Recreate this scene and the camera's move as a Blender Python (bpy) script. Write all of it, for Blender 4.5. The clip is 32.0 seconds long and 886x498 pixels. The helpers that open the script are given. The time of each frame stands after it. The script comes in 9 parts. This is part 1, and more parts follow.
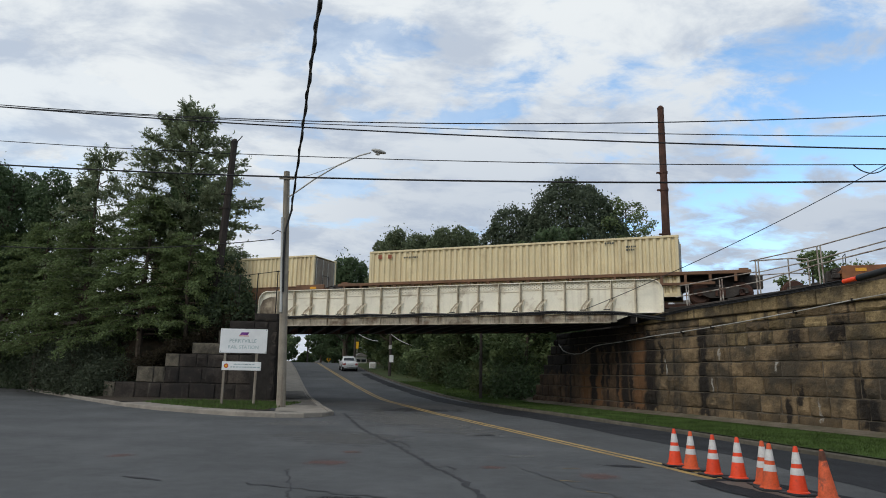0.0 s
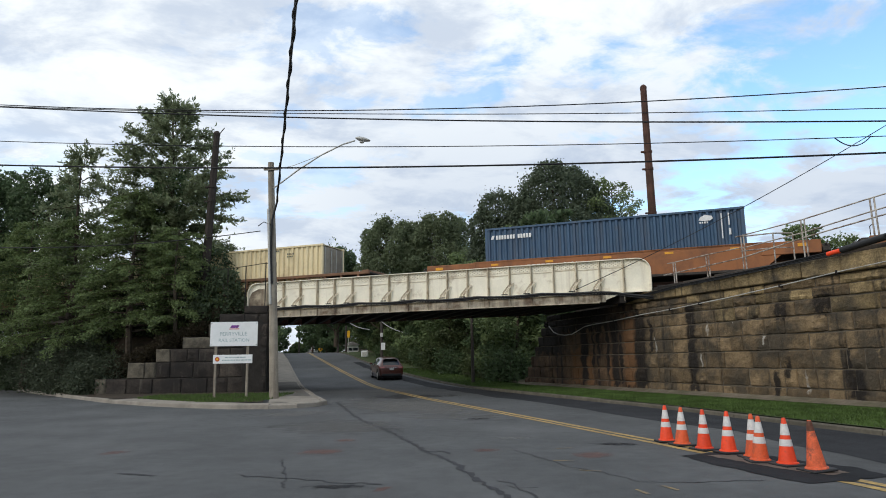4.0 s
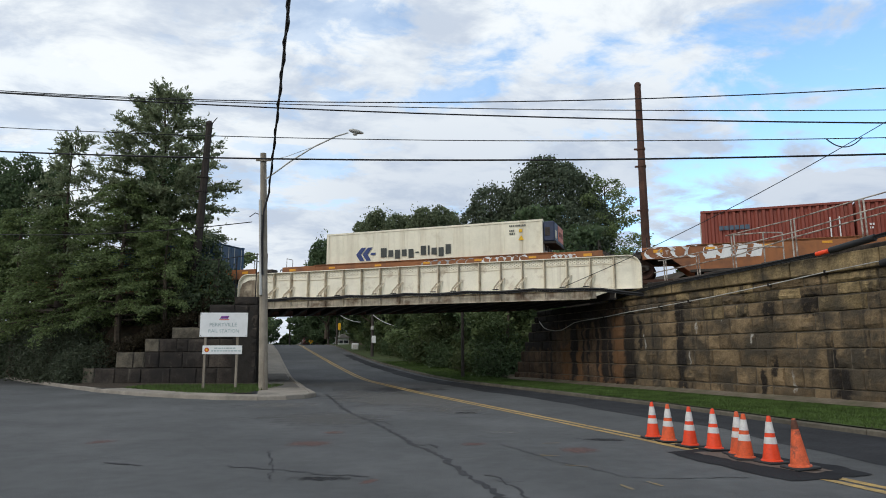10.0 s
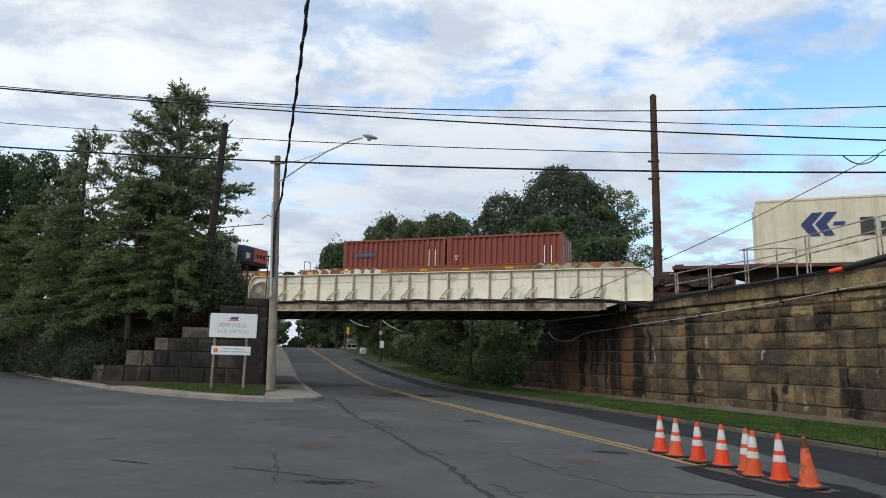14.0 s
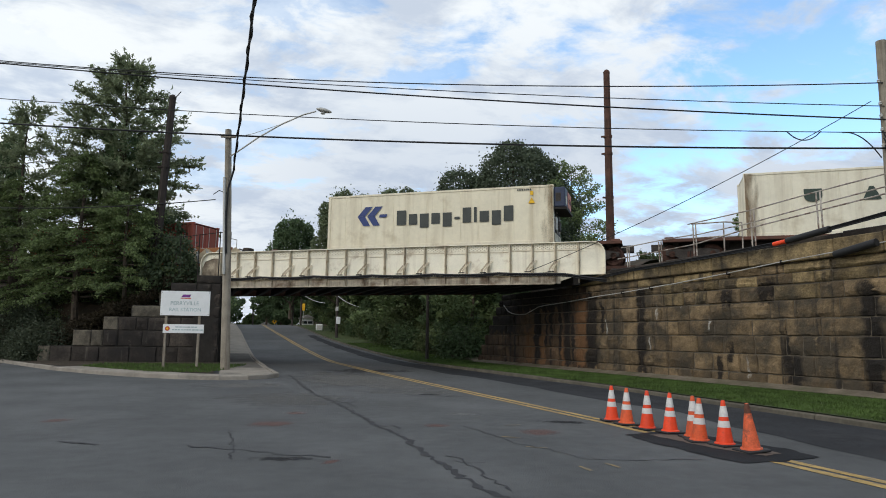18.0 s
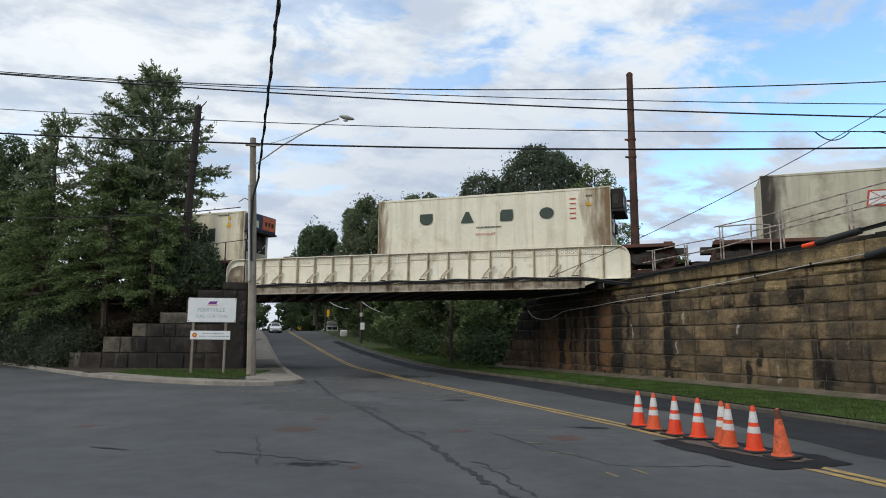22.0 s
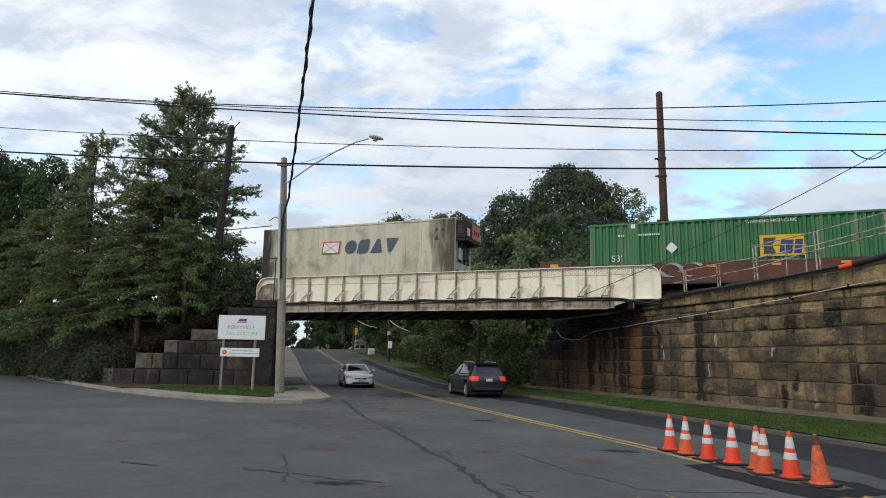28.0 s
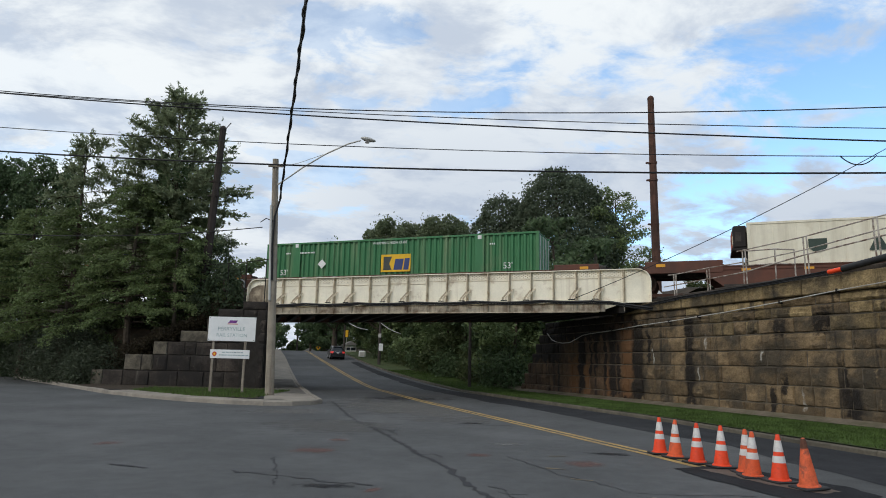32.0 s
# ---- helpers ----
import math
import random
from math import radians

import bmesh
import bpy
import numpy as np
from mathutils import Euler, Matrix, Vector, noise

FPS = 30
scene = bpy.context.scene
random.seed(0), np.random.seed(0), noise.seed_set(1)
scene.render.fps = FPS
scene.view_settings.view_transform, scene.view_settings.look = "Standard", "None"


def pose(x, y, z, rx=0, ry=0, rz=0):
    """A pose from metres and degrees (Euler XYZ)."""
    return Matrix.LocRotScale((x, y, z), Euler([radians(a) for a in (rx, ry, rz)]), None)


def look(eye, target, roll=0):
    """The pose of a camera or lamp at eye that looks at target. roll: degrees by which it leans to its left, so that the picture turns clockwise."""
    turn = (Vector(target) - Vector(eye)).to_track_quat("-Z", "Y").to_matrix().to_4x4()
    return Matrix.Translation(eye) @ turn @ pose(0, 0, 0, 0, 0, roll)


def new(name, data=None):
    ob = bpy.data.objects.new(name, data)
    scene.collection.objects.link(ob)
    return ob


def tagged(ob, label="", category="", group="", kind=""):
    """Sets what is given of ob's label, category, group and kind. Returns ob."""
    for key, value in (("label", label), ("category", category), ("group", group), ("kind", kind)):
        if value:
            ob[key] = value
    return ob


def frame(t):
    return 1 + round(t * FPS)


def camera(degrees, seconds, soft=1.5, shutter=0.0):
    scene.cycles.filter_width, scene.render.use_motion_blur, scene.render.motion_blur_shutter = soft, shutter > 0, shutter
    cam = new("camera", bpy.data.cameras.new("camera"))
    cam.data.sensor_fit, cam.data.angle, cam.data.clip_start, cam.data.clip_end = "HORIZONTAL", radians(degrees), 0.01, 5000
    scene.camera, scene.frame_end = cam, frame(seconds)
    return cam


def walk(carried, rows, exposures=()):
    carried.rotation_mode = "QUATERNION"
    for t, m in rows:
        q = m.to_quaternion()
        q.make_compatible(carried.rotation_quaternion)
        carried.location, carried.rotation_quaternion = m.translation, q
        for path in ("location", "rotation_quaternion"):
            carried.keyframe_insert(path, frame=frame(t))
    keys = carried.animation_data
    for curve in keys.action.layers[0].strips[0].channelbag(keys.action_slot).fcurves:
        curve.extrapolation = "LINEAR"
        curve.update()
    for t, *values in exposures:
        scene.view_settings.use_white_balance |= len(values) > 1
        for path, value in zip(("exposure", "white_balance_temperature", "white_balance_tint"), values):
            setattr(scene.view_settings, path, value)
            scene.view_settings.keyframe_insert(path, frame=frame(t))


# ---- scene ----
cam = camera(67.0, 32.0, soft=0.95)
# seconds, yaw, pitch, roll of the hand-held camera
TURNS = [
    (0, 0.13, 10.66, 1.19), (0.5, -0.15, 10.51, 1.16), (1, -0.24, 10.19, 1.06), (1.5, -0.13, 9.68, 1.04), (2, 0.01, 9.07, -0.48),
    (2.5, 0.36, 8.54, -0.84), (3, -0.09, 8.53, -1.83), (3.5, -0.06, 8.66, -1.44), (4, -0.89, 9.46, -0.91), (4.5, -1.51, 9.40, 0.47),
    (6.5, -1.11, 8.45, 0.15), (7, -1.13, 8.12, 0.15), (7.5, -1.12, 8.14, 0.17), (8, -1.24, 8.18, 0.02), (8.5, -1.47, 8.33, -0.12),
    (9, -1.73, 8.54, -0.12), (9.5, -1.75, 8.79, -0.27), (10, -1.55, 8.94, -0.09), (10.5, -1.40, 9.02, 0.02), (11, -1.29, 9.22, 0.04),
    (11.5, -0.82, 9.11, 0.13), (12, -0.68, 9.09, 0.27), (12.5, -0.76, 9.33, 0.89), (13, -0.61, 9.46, 1.17), (13.5, -0.51, 9.56, 1.51),
    (14, -0.61, 9.52, 1.60), (14.5, -0.90, 9.30, 1.07), (16.5, -3.11, 7.93, 1.51), (17, -3.89, 7.47, 1.21), (17.5, -4.40, 7.29, 0.97),
    (18, -4.45, 7.47, 0.70), (18.5, -4.22, 7.75, 0.46), (19, -3.93, 7.97, 0.36), (19.5, -3.56, 8.10, -0.02), (20, -3.22, 8.17, 0.06),
    (20.5, -3.07, 8.25, 0.25), (21, -2.87, 8.25, 0.37), (21.5, -2.67, 8.06, 0.15), (22, -2.44, 7.90, 0.47), (22.5, -2.15, 7.83, 1.16),
    (23, -1.77, 7.87, 1.28), (23.5, -1.45, 8.13, 1.45), (24, -1.27, 8.33, 1.44), (24.5, -1.40, 8.48, 0.97), (25, -1.39, 8.70, 0.65),
    (25.5, -1.29, 8.95, 0.67), (27.5, -0.11, 9.27, 1.43), (28, 0.00, 9.50, 1.10), (28.5, 0.08, 9.73, 0.79), (29, 0.14, 9.93, 0.89),
    (29.5, 0.03, 10.07, 0.61), (30, -0.02, 10.20, 0.66), (30.5, -0.12, 10.18, 0.52), (31, -0.41, 10.04, 0.54), (31.5, -0.61, 9.88, 0.80),
    (32, -0.73, 9.73, 1.32)]


def sway(t):
    """The small sideways shift of the person's stance in the first seconds."""
    return -0.045 * max(0.0, min(1.0, (6.5 - t) / 4.0))


walk(cam, [(t, pose(sway(t), 0, 1.6, 90 + p, 0, y) @ pose(0, 0, 0, 0, 0, r)) for t, y, p, r in TURNS],
     [(0, -0.2), (1.8, -0.18), (3.0, 0.1), (4.5, 0.1), (8, 0.08), (10, 0.0), (18, 0.0), (22, -0.04), (25, 0.0), (28.5, 0.06), (30, 0.0), (32, -0.08)])

# ---- world and light ----
world = bpy.data.worlds.new("sky")
scene.world = world
world.use_nodes = True


def build_sky():
    nt = world.node_tree
    nt.nodes.clear()
    N, L = nt.nodes.new, nt.links.new
    out, bg = N("ShaderNodeOutputWorld"), N("ShaderNodeBackground")
    sky = N("ShaderNodeTexSky")
    sky.sky_type, sky.sun_disc = "NISHITA", False
    sky.sun_elevation, sky.sun_rotation = radians(40), radians(226)
    sky.air_density, sky.dust_density, sky.ozone_density = 1.0, 0.6, 1.4
    tint = N("ShaderNodeVectorMath"); tint.operation = "MULTIPLY"; tint.inputs[1].default_value = (0.222, 0.258, 0.264)
    L(sky.outputs[0], tint.inputs[0])
    co = N("ShaderNodeTexCoord")
    sep = N("ShaderNodeSeparateXYZ"); L(co.outputs["Generated"], sep.inputs[0])
    up = N("ShaderNodeMath"); up.operation = "MAXIMUM"; L(sep.outputs[2], up.inputs[0]); up.inputs[1].default_value = 0.0
    den = N("ShaderNodeMath"); den.operation = "ADD"; L(up.outputs[0], den.inputs[0]); den.inputs[1].default_value = 0.24
    px = N("ShaderNodeMath"); px.operation = "DIVIDE"; L(sep.outputs[0], px.inputs[0]); L(den.outputs[0], px.inputs[1])
    py = N("ShaderNodeMath"); py.operation = "DIVIDE"; L(sep.outputs[1], py.inputs[0]); L(den.outputs[0], py.inputs[1])
    flat = N("ShaderNodeCombineXYZ"); L(px.outputs[0], flat.inputs[0]); L(py.outputs[0], flat.inputs[1])
    mp = N("ShaderNodeMapping"); mp.inputs["Scale"].default_value = (1.0, 1.35, 1.0); mp.inputs["Rotation"].default_value = (0, 0, radians(-24)); mp.inputs["Location"].default_value = (3.1, 1.7, 0)
    L(flat.outputs[0], mp.inputs[0])

    def fbm(scale, detail, rough, off):
        m2 = N("ShaderNodeMapping"); m2.inputs["Location"].default_value = off
        L(mp.outputs[0], m2.inputs[0])
        n = N("ShaderNodeTexNoise"); n.inputs["Scale"].default_value = scale; n.inputs["Detail"].default_value = detail; n.inputs["Roughness"].default_value = rough
        n.inputs["Distortion"].default_value = 0.25
        L(m2.outputs[0], n.inputs["Vector"])
        return n.outputs["Fac"]

    def ramp(src, a, b):
        r = N("ShaderNodeMapRange"); r.interpolation_type = "SMOOTHSTEP"
        if a > b:
            a, b = b, a
            r.inputs["To Min"].default_value, r.inputs["To Max"].default_value = 1.0, 0.0
        r.inputs["From Min"].default_value, r.inputs["From Max"].default_value = a, b
        L(src, r.inputs["Value"])
        return r.outputs[0]

    def math(op, a, b):
        m = N("ShaderNodeMath"); m.operation = op; m.use_clamp = True
        for i, v in enumerate((a, b)):
            if isinstance(v, float):
                m.inputs[i].default_value = v
            else:
                L(v, m.inputs[i])
        return m.outputs[0]

    big, puff = fbm(0.85, 3.0, 0.5, (0, 0, 0)), fbm(4.6, 7.0, 0.6, (4, 2, 1))
    body = math("ADD", math("MULTIPLY", big, 0.56), math("MULTIPLY", puff, 0.48))
    # more cloud to the left and overhead, clearer low to the right
    side = math("MULTIPLY", ramp(sep.outputs[0], -0.55, 0.5), 0.06)
    body = math("SUBTRACT", body, side)
    cover = ramp(body, 0.362, 0.478)
    # thin high veil, thickest to the left
    veil = N("ShaderNodeMapRange")
    for key, v in zip(("From Min", "From Max", "To Min", "To Max"), (0.25, -0.40, 0.0, 0.95)):
        veil.inputs[key].default_value = v
    L(sep.outputs[0], veil.inputs["Value"])
    cover = math("MAXIMUM", cover, math("MULTIPLY", veil.outputs[0], ramp(big, 0.16, 0.34)))
    lit = N("ShaderNodeMix"); lit.data_type = "RGBA"
    L(ramp(fbm(3.6, 6.0, 0.6, (7, 5, 3)), 0.36, 0.60), lit.inputs["Factor"])
    lit.inputs["A"].default_value, lit.inputs["B"].default_value = (0.60, 0.68, 0.80, 1), (0.95, 1.0, 1.03, 1)
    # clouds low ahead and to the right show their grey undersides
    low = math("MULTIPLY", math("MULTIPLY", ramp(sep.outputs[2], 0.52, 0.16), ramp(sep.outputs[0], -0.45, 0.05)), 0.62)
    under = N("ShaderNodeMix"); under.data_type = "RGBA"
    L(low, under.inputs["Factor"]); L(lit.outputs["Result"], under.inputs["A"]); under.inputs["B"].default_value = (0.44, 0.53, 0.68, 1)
    mix = N("ShaderNodeMix"); mix.data_type = "RGBA"
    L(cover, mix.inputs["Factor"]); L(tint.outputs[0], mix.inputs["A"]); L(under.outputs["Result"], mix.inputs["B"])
    L(mix.outputs["Result"], bg.inputs[0])
    bg.inputs[1].default_value = 1.0
    L(bg.outputs[0], out.inputs[0])


build_sky()
sun_data = bpy.data.lights.new("sun", "SUN")
sun_data.energy, sun_data.angle, sun_data.color = 1.15, radians(22), (1.0, 0.95, 0.87)
sun = new("sun", sun_data)
sun.matrix_world = look((-62, -44, 62), (0, 20, 0))
scene.view_settings.exposure = 0.0

# ---- materials ----


def mat(name, color, rough=0.7, metal=0.0, vary=0.25, scale=3.0, dirt=None, dirt_at=(0.5, 0.7), dirt_scale=0.8, bump=0.15, bump_scale=30.0,
        streak=None, streak_amt=0.5, each=0.0, local=False, spec=0.35, stretch=(9, 9, 0.5), pale=None, bump_dist=0.02, streak_at=(0.5, 0.68), runs=()):
    """Noise-varied paint, stone or metal: two scales of tone, optional dirt patches and rain streaks, fine relief."""
    m = bpy.data.materials.new(name)
    m.use_nodes = True
    nt = m.node_tree
    N, L = nt.nodes.new, nt.links.new
    b = nt.nodes["Principled BSDF"]
    b.inputs["Roughness"].default_value, b.inputs["Metallic"].default_value = rough, metal
    b.inputs["Specular IOR Level"].default_value = spec
    co = N("ShaderNodeTexCoord" if local else "ShaderNodeNewGeometry")
    vec = co.outputs["Object" if local else "Position"]

    def noise_tex(s, detail=5.0, v=None):
        n = N("ShaderNodeTexNoise")
        n.inputs["Scale"].default_value, n.inputs["Detail"].default_value, n.inputs["Roughness"].default_value = s, detail, 0.62
        L(v or vec, n.inputs["Vector"])
        return n.outputs["Fac"]

    def rng(src, a, b_, lo, hi):
        r = N("ShaderNodeMapRange")
        for k, v in zip(("From Min", "From Max", "To Min", "To Max"), (a, b_, lo, hi)):
            r.inputs[k].default_value = v
        L(src, r.inputs["Value"])
        return r.outputs[0]

    def mul(a, b_):
        n = N("ShaderNodeMath"); n.operation = "MULTIPLY"; L(a, n.inputs[0]); L(b_, n.inputs[1])
        return n.outputs[0]

    tone = mul(rng(noise_tex(scale), 0.3, 0.7, 1 - vary, 1 + vary), rng(noise_tex(scale * 9), 0.3, 0.7, 1 - vary * 0.6, 1 + vary * 0.6))
    if each:
        oi = N("ShaderNodeObjectInfo")
        tone = mul(tone, rng(oi.outputs["Random"], 0, 1, 1 - each, 1 + each))
    sc = N("ShaderNodeVectorMath"); sc.operation = "SCALE"; sc.inputs[0].default_value = color; L(tone, sc.inputs["Scale"])
    col = sc.outputs[0]

    def over(col, shade, fac):
        x = N("ShaderNodeMix"); x.data_type = "RGBA"; L(fac, x.inputs["Factor"]); L(col, x.inputs["A"]); x.inputs["B"].default_value = (*shade, 1)
        return x.outputs["Result"]

    if dirt:
        col = over(col, dirt, rng(noise_tex(dirt_scale, 7.0), *dirt_at, 0.0, 0.85))
    if pale:
        col = over(col, pale, rng(noise_tex(2.6, 8.0), 0.62, 0.72, 0.0, 0.7))
    if streak:
        mp = N("ShaderNodeMapping"); mp.inputs["Scale"].default_value = stretch; L(vec, mp.inputs[0])
        col = over(col, streak, rng(noise_tex(0.35, 4.0, mp.outputs[0]), *streak_at, 0.0, streak_amt))
    if runs:
        # water stains and broad dark areas at their places along the wall: colour, then place along it, half width,
        # foot and top
        off = N("ShaderNodeVectorMath"); off.operation = "SUBTRACT"; L(vec, off.inputs[0]); off.inputs[1].default_value = (8.75, 31.0, 0)
        dq = N("ShaderNodeVectorMath"); dq.operation = "DOT_PRODUCT"; L(off.outputs[0], dq.inputs[0]); dq.inputs[1].default_value = (0.3055, -0.9522, 0)
        sp = N("ShaderNodeSeparateXYZ"); L(vec, sp.inputs[0])

        def m2(op, a, b_):
            n = N("ShaderNodeMath"); n.operation = op
            for i, v in enumerate((a, b_)):
                if isinstance(v, (int, float)):
                    n.inputs[i].default_value = v
                else:
                    L(v, n.inputs[i])
            return n.outputs[0]
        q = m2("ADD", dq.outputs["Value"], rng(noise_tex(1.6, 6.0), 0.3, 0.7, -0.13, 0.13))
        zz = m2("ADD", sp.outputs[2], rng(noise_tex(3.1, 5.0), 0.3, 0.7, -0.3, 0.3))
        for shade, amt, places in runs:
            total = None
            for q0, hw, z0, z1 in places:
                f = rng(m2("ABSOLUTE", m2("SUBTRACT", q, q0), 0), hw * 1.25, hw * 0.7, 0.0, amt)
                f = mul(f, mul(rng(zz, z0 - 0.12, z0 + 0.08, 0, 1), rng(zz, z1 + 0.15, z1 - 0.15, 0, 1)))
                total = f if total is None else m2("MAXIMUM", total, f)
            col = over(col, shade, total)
    L(col, b.inputs["Base Color"])
    if bump:
        bp = N("ShaderNodeBump"); bp.inputs["Strength"].default_value = bump; bp.inputs["Distance"].default_value = bump_dist
        L(noise_tex(bump_scale, 6.0), bp.inputs["Height"]); L(bp.outputs[0], b.inputs["Normal"])
    return m


def film_mat(name, color, cover=0.8, grain=9.0, rough=0.85):
    """A worn film on the road: its edge breaks up in noise; made for a unit disc."""
    m = bpy.data.materials.new(name)
    m.use_nodes = True
    nt = m.node_tree
    N, L = nt.nodes.new, nt.links.new
    b = nt.nodes["Principled BSDF"]
    b.inputs["Base Color"].default_value, b.inputs["Roughness"].default_value = (*color, 1), rough
    b.inputs["Specular IOR Level"].default_value = 0.2
    co, geo, ln = N("ShaderNodeTexCoord"), N("ShaderNodeNewGeometry"), N("ShaderNodeVectorMath")
    ln.operation = "LENGTH"; L(co.outputs["Object"], ln.inputs[0])
    ns = []
    for s in (grain * 0.25, grain):
        n = N("ShaderNodeTexNoise"); n.inputs["Scale"].default_value, n.inputs["Detail"].default_value = s, 6.0
        L(geo.outputs["Position"], n.inputs["Vector"]); ns.append(n.outputs["Fac"])
    ad = N("ShaderNodeMath"); ad.operation = "ADD"; L(ns[0], ad.inputs[0]); L(ns[1], ad.inputs[1])
    sb = N("ShaderNodeMath"); sb.operation = "SUBTRACT"; L(ad.outputs[0], sb.inputs[0]); L(ln.outputs["Value"], sb.inputs[1])
    r = N("ShaderNodeMapRange"); L(sb.outputs[0], r.inputs["Value"])
    r.inputs["From Min"].default_value, r.inputs["From Max"].default_value, r.inputs["To Max"].default_value = 0.18, 0.62, cover
    tr, mx = N("ShaderNodeBsdfTransparent"), N("ShaderNodeMixShader")
    L(r.outputs[0], mx.inputs[0]); L(tr.outputs[0], mx.inputs[1]); L(b.outputs[0], mx.inputs[2])
    L(mx.outputs[0], nt.nodes["Material Output"].inputs[0])
    return m


def glass_mat(name, tint=(0.02, 0.025, 0.03)):
    m = bpy.data.materials.new(name)
    m.use_nodes = True
    b = m.node_tree.nodes["Principled BSDF"]
    b.inputs["Base Color"].default_value, b.inputs["Roughness"].default_value = (*tint, 1), 0.06
    b.inputs["Specular IOR Level"].default_value = 0.5
    return m


def glow_mat(name, color, strength):
    m = bpy.data.materials.new(name)
    m.use_nodes = True
    b = m.node_tree.nodes["Principled BSDF"]
    b.inputs["Base Color"].default_value = (*color, 1)
    b.inputs["Emission Color"].default_value, b.inputs["Emission Strength"].default_value = (*color, 1), strength
    return m


ASPHALT = mat("asphalt", (0.083, 0.085, 0.086), 0.82, vary=0.21, scale=0.35, dirt=(0.14, 0.14, 0.14), dirt_at=(0.52, 0.8), dirt_scale=0.18, bump=0.7, bump_scale=45, spec=0.22, pale=(0.112, 0.111, 0.108))
ASPHALT_DARK = mat("asphalt_patch", (0.021, 0.022, 0.0245), 0.9, vary=0.25, scale=1.2, bump=0.4, bump_scale=60, spec=0.12)
LANE_DARK = mat("resurfaced_asphalt", (0.028, 0.029, 0.032), 0.88, vary=0.3, scale=0.8, dirt=(0.055, 0.055, 0.056), dirt_at=(0.55, 0.75), dirt_scale=0.5, bump=0.4, bump_scale=60, spec=0.15)
TAR = mat("tar", (0.022, 0.022, 0.025), 0.75, vary=0.3, bump=0.2)
YELLOW = mat("road_yellow", (0.38, 0.25, 0.08), 0.75, vary=0.3, scale=1.5, dirt=(0.12, 0.11, 0.085), dirt_at=(0.46, 0.7), dirt_scale=5, bump=0.2)
YELLOW_OLD = mat("worn_survey_yellow", (0.26, 0.185, 0.075), 0.75, vary=0.3, scale=3, dirt=(0.1, 0.095, 0.085), dirt_at=(0.40, 0.58), dirt_scale=6, bump=0.2)
ORANGE_MARK = film_mat("survey_paint", (0.20, 0.088, 0.068), 0.36, 14.0)
WHITE_MARK = mat("road_white", (0.5, 0.5, 0.48), 0.75, vary=0.2, dirt=(0.1, 0.1, 0.1), dirt_at=(0.45, 0.65), dirt_scale=4)
CONCRETE = mat("concrete", (0.25, 0.222, 0.185), 0.85, vary=0.2, scale=1.2, dirt=(0.15, 0.135, 0.115), dirt_at=(0.5, 0.75), dirt_scale=1.1, bump=0.3)
GRASS = mat("grass_soil", (0.052, 0.074, 0.022), 0.95, vary=0.4, scale=1.5, dirt=(0.08, 0.06, 0.03), dirt_at=(0.56, 0.75), dirt_scale=0.7, bump=0.8, bump_scale=25)
BLADE = mat("grass_blade", (0.064, 0.102, 0.027), 0.9, spec=0.15, vary=0.4, scale=1.2, bump=0)
SOIL = mat("bank_soil", (0.050, 0.034, 0.022), 0.95, vary=0.4, scale=1.5, dirt=(0.026, 0.024, 0.014), dirt_at=(0.45, 0.65), bump=0.9, bump_scale=12)
BALLAST = mat("ballast", (0.11, 0.095, 0.08), 0.9, vary=0.5, scale=6, bump=0.9, bump_scale=20)
# the black list ends with two broad areas high by the bridge
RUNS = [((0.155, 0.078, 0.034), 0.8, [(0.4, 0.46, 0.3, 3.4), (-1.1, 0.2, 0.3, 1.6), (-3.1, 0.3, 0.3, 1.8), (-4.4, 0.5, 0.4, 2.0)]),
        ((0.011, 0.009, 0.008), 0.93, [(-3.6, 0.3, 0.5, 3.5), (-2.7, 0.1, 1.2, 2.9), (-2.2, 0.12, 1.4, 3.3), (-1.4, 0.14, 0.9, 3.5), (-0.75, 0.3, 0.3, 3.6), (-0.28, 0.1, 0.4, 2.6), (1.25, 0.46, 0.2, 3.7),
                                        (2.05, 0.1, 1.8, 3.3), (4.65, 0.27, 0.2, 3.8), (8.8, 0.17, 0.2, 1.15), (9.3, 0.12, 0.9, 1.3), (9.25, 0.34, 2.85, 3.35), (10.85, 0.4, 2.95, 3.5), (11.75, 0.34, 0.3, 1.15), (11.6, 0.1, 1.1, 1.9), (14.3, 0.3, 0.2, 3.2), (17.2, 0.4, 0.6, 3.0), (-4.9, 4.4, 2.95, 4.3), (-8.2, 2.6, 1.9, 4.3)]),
        ((0.42, 0.40, 0.36), 0.75, [(5.1, 0.05, 1.25, 1.65), (8.33, 0.06, 2.05, 2.35), (5.65, 0.045, 2.45, 2.75), (2.3, 0.05, 1.9, 2.3), (10.05, 0.05, 0.6, 0.9), (6.9, 0.04, 2.9, 3.3)])]
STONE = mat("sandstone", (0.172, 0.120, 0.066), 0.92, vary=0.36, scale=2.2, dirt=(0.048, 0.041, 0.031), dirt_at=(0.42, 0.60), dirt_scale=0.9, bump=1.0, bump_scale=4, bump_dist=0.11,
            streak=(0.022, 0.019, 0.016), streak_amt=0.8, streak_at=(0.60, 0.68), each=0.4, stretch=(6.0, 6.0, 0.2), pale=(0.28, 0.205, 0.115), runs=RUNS)
